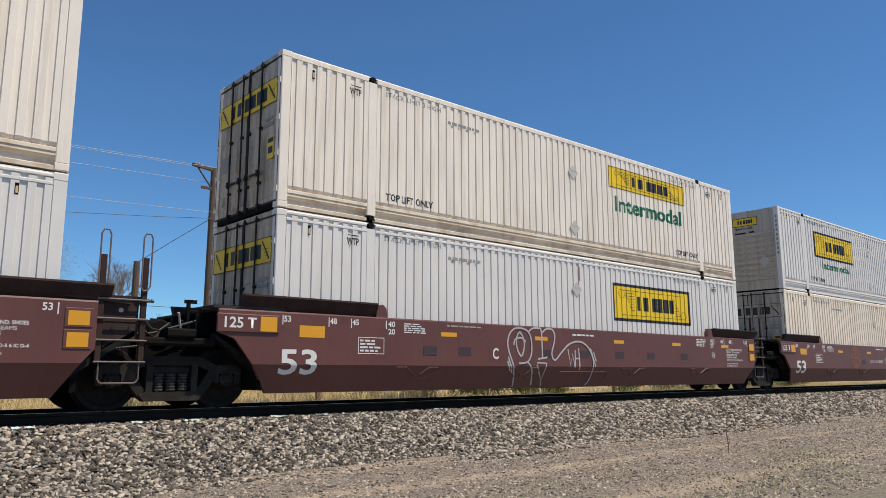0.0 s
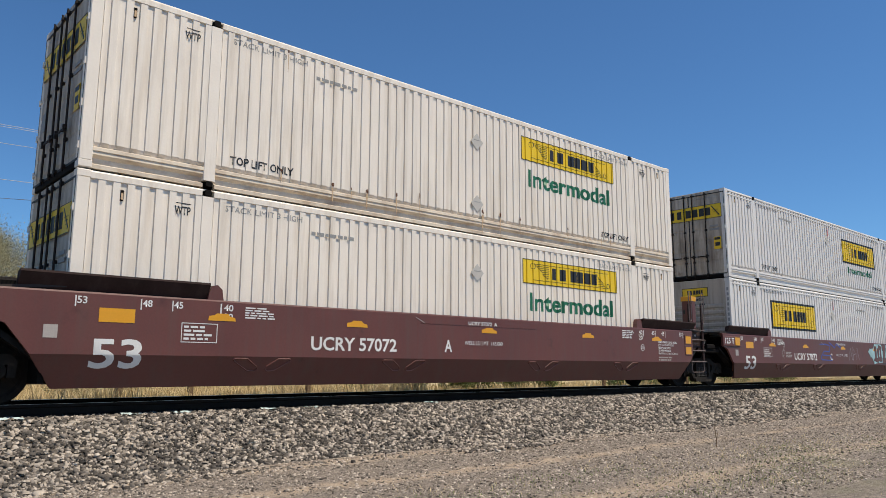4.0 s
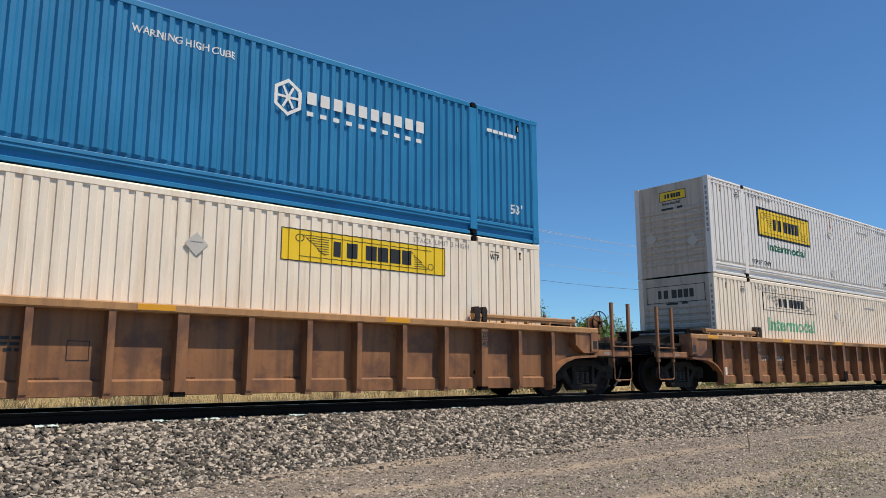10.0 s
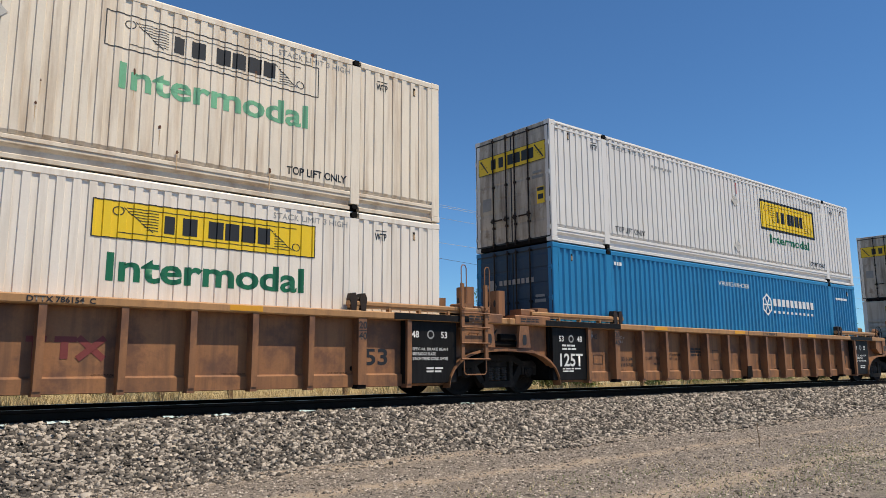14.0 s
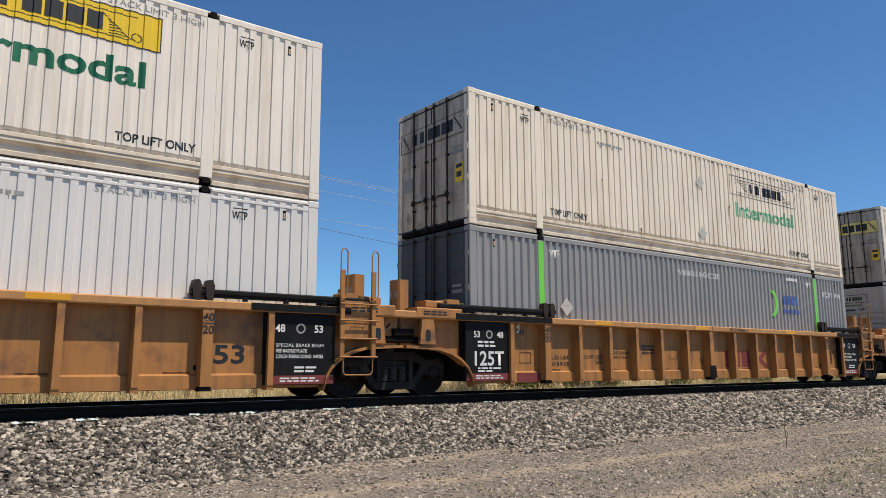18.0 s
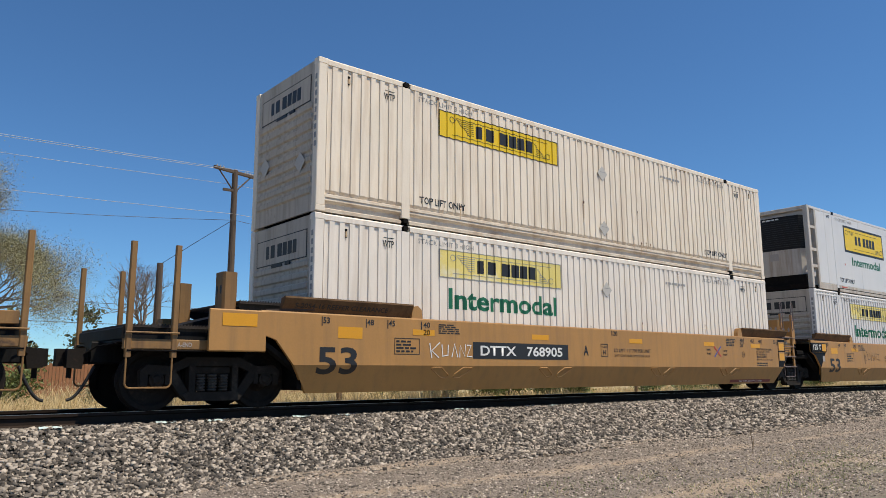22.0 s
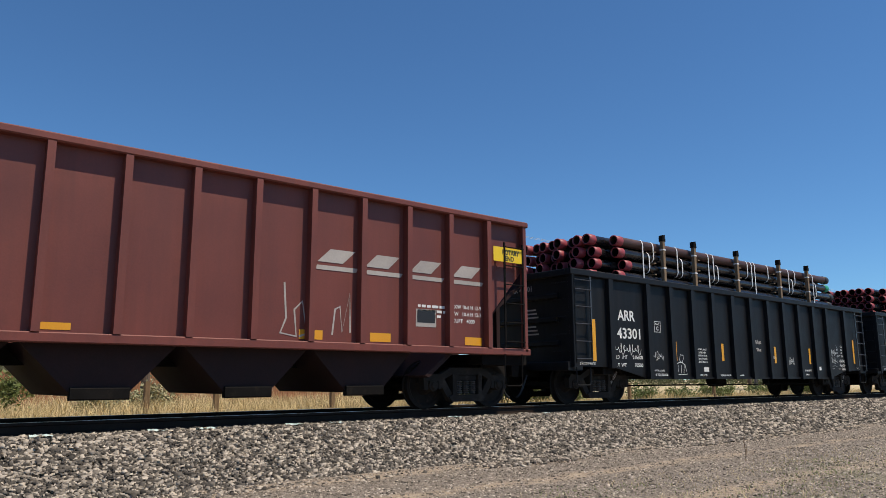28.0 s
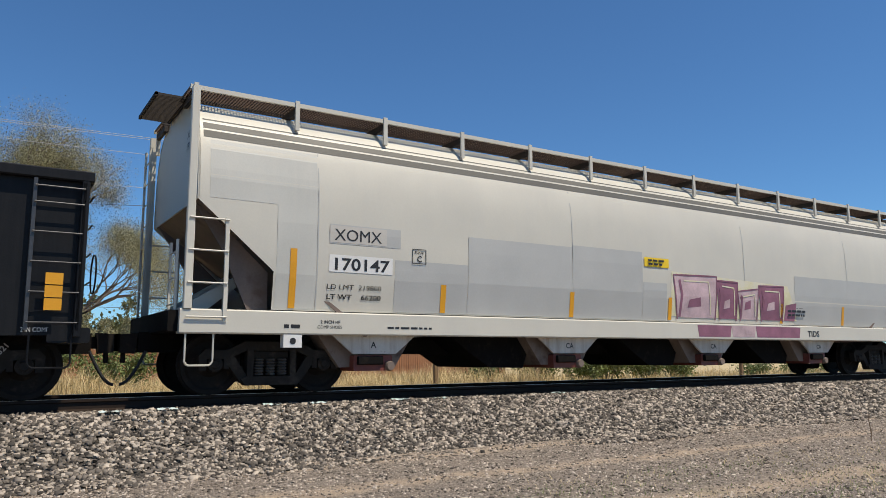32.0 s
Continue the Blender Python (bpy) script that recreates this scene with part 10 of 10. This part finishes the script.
flat(c, "reflector", -1.72, -1.14, 1.30, 1.50, -1.556, REFLECT, "yellow reflective patch")
letters(c, "S-2054-16 REEFER CLEARANCE", 0.09, -0.45, 1.65, -1.474, INK, 1.9).rotation_euler = (0.55, 0, 0)
c = CARS["smooth1"]
for pts in ([(3.05, 1.25), (3.1, 0.84)], [(3.3, 1.28), (3.08, 1.0), (3.2, 0.95)], [(3.35, 1.2), (3.38, 0.98), (3.55, 1.02), (3.56, 1.22)], [(3.65, 0.95), (3.75, 1.25), (3.85, 0.95)], [(3.95, 0.98), (3.97, 1.22), (4.1, 1.0), (4.12, 1.24)], [(4.18, 1.2), (4.4, 1.18), (4.2, 1.0), (4.45, 0.98)]):
    spray(c, pts, 0.022, INK, "thin dark sprayed letters")
for a, b in (((8.65, 1.22), (9.15, 1.22)), ((9.25, 1.22), (9.75, 1.22))):
    spray(c, [a, b], 0.09, MARK, "faded maroon mark in plain bars")
for x in (8.9, 9.5):
    spray(c, [(x, 1.18), (x, 0.78)], 0.11, MARK)
spray(c, [(9.85, 1.26), (10.4, 0.78)], 0.1, MARK)
spray(c, [(10.4, 1.26), (9.85, 0.78)], 0.1, MARK)
c = CARS["smooth2"]
fill(c, [(12.95, 0.5), (13.05, 1.15), (13.4, 1.25), (13.9, 1.2), (14.5, 1.28), (15.4, 1.2), (15.9, 1.22), (16.05, 0.8), (16.0, 0.72), (13.1, 0.71)], paint("salmon_spray_paint", (0.46, 0.25, 0.105), 0.7, var=0.2), 0.004, "tan spray-painted panel with a pink outline")
for pts in ([(12.98, 0.4), (13.05, 1.2), (13.3, 1.0), (13.5, 1.24), (13.55, 0.75)], [(14.1, 1.22), (13.75, 1.2), (13.75, 0.75), (14.1, 0.75)], [(14.6, 1.22), (14.25, 1.15), (14.6, 0.9), (14.25, 0.75)], arc(14.95, 1.0, 0.22, 0.25, 0, 360, 14), [(15.3, 0.75), (15.35, 1.22), (15.7, 1.2), (15.7, 0.8)], [(13.0, 0.38), (13.15, 0.6)], [(15.5, 0.5), (15.9, 0.55)]):
    spray(c, pts, 0.045, PINK, "pink sprayed outline")
for pts in ([(13.5, 0.95), (13.7, 0.9)], [(14.9, 1.0), (15.0, 0.95)], [(15.0, 1.35), (15.4, 1.4)], [(15.5, 1.3), (15.9, 1.36)]):
    spray(c, pts, 0.04, REDPAINT)
letters(c, "GWG33H", 0.10, 4.78, 1.44, WY, INK, 0.62)
letters(c, "S-2054-16 REEFER CLEARANCE", 0.09, CL - 1.8, 1.65, -1.474, INK, 1.9).rotation_euler = (0.55, 0, 0)

RY = -1.305
for key, s, x, z, m in (("single", "DTTX 658260", 2.35, 0.90, DULLCHALK), ("rib0", "DTTX 786154", 2.45, 0.88, DULLCHALK)):
    c = CARS[key]
    a, b = s.split()
    letters(c, a, 0.15, x, z, RY, m, 0.62)
    letters(c, b, 0.15, x + 0.88, z, RY, m, 0.66)
c = CARS["tan0"]
for x0, x1 in ((2.10, 2.88), (3.0, 3.88)):
    flat(c, "number_panel", x0, x1, 0.78, 1.04, RY - 0.003, INK, "black number panel")
letters(c, "DTTX", 0.16, 2.25, 0.83, RY - 0.007, CHALK, 0.58)
letters(c, "790066", 0.16, 3.08, 0.83, RY - 0.007, CHALK, 0.76)
c = CARS["tan1"]
for a, b in ((8.78, 8.98), (9.12, 9.5), (9.6, 9.98)):
    flat(c, "owner_mark", a, b, 0.52, 0.96, RY, MARK, "faded maroon mark in plain bars")
stroke(c, "owner_mark", [(10.12, 0.95), (10.85, 0.52)], 0.13, RY, MARK)
stroke(c, "owner_mark", [(10.85, 0.95), (10.12, 0.52)], 0.13, RY - 0.004, MARK)
for key in ("tan1", "tan2", "rib1", "rib2"):
    c = CARS[key]
    letters(c, "IL 53 1-3/4", 0.085, 2.2, 0.70, RY, INK, 0.55)
    letters(c, "IW 8 9-7/8", 0.085, 2.2, 0.56, RY, INK, 0.55)
for key in ("tan0", "tan1", "tan2"):
    c = CARS[key]
    for x in (0.05, 1.12):
        if key != "tan0" and x < 1:
            continue
        flat(c, "red_panel", x + 0.06, x + 0.92, 0.24, 0.42, RY - 0.052, MARK, "dull red stencil panel")
for key in ("single", "rib0", "rib1", "rib2", "tan0", "tan1", "tan2"):
    c = CARS[key]
    flat(c, "tag_plate", 0.22, 0.42, 0.46, 0.68, RY - 0.001, CHALK) if key in ("single", "rib0") else None
    frame_lines(c, "stencil_frame", 1.28, 1.62, 0.62, 0.84, RY, 0.012, INK)

c = CARS["tan2"]
for x0, x1 in ((11.20, 11.99), (12.11, 12.93)):
    flat(c, "number_panel", x0, x1, 0.72, 0.96, RY - 0.003, INK, "black number panel")
letters(c, "DTTX", 0.16, 11.26, 0.76, RY - 0.007, CHALK, 0.66)
letters(c, "790066", 0.16, 12.15, 0.76, RY - 0.007, CHALK, 0.75)
letters(c, "NWG33G", 0.12, 9.13, 0.60, RY, INK, 0.62)
for pts in ([(9.06, 0.98), (9.1, 1.12), (9.2, 1.1), (9.18, 0.96), (9.08, 0.96)], [(9.25, 0.94), (9.26, 1.13), (9.36, 1.06), (9.28, 1.02), (9.38, 0.96)], [(9.42, 1.12), (9.42, 0.95), (9.48, 0.97)], [(9.5, 1.1), (9.52, 0.98), (9.58, 1.1)], [(9.62, 0.94), (9.63, 1.12), (9.7, 1.06), (9.64, 1.03), (9.74, 0.96)]):
    stroke(c, "graffiti", pts, 0.014, RY - 0.002, DULLCHALK, "thin chalked tag")
letters(c, "L-200-8", 0.05, 10.4, 0.50, RY, INK, 0.28)
frame_lines(c, "stencil_frame", 13.30, 13.60, 0.74, 0.98, RY, 0.014, INK)
letters(c, "H", 0.10, 13.41, 0.80, RY, INK, 0.09)
for key, s, x in (("rib0", "DTTX 786154  A", 8.72), ("rib1", "DTTX 786154  C", 8.78), ("rib2", "DTTX 786154  B", 8.75), ("tan0", "DTTX 790066  A", 8.74), ("tan1", "DTTX 790066  C", 8.74), ("tan2", "DTTX 790066  B", 8.74)):
    letters(CARS[key], s, 0.075, x, 1.46, -1.535, INK, 0.86)
    part("chord_joint", cached("chordjoint", lambda: Shape().box(0, 0.02, -1.5335, -1.5302, 1.43, 1.56).mesh("chord_joint")), INK, CARS[key]).location = (7.93, 0, 0)
    part("centre_bracket", cached("cbracket", lambda: Shape().plate([(-0.17, 0.25), (0.14, 0.25), (0.11, 0.56), (-0.12, 0.56)], -1.53, -1.516).mesh("centre_bracket")), GRIME, CARS[key]).location = (7.89, 0, 0)
for k, t in enumerate(("CONTROLLED INTERCHANGE CAR", "SEE EQUIPMENT REGISTER")):
    letters(CARS["rib0"], t, 0.04, 6.29 + 0.1 * k, 1.50 - 0.055 * k, -1.535, INK, 0.86 - 0.2 * k)
c = CARS["rib1"]
for a, b, e, f in ((8.85, 9.1, 0.93, 1.01), (9.2, 9.48, 0.93, 1.01), (8.93, 9.03, 0.70, 0.93), (9.28, 9.38, 0.70, 0.93)):
    flat(c, "owner_mark", a, b, e, f, RY, MARK, "faded maroon mark in plain bars")
stroke(c, "owner_mark", [(9.5, 1.0), (9.85, 0.70)], 0.09, RY, MARK)
stroke(c, "owner_mark", [(9.85, 1.0), (9.5, 0.70)], 0.09, RY - 0.004, MARK)
def motions():
    """The train rolls to -x at about 11.4 metres a second; its wheels turn while they are near."""
    for ob, x, z, y in MOVING:
        walk(ob, [(t, pose(x + d, y, z)) for t, d in ADVANCE])
    ts, ds = zip(*ADVANCE)
    for w, car, off in ROLLING:
        at = w.matrix_basis.translation.copy()
        x = next(m[1] for m in MOVING if m[0] is car) + w.parent.location.x + at.x
        rows, turn, last = [], 0.0, 0.0
        for k in range(int(32 * 30) + 1):
            t = k / 30
            here = x + np.interp(t, ts, ds)
            d = np.interp(t, ts, ds)
            if -3 < here < 32:
                turn += (d - last) / WR
                rows.append((t, turn))
            last = d
        if not rows:
            continue
        if rows[0][0] > 0:
            rows.insert(0, (0.0, rows[0][1]))
        if rows[-1][0] < 32:
            rows.append((32.0, rows[-1][1]))
        walk(w, [(t, pose(at.x, at.y, at.z, 0, math.degrees(a), 0)) for t, a in rows])


motions()
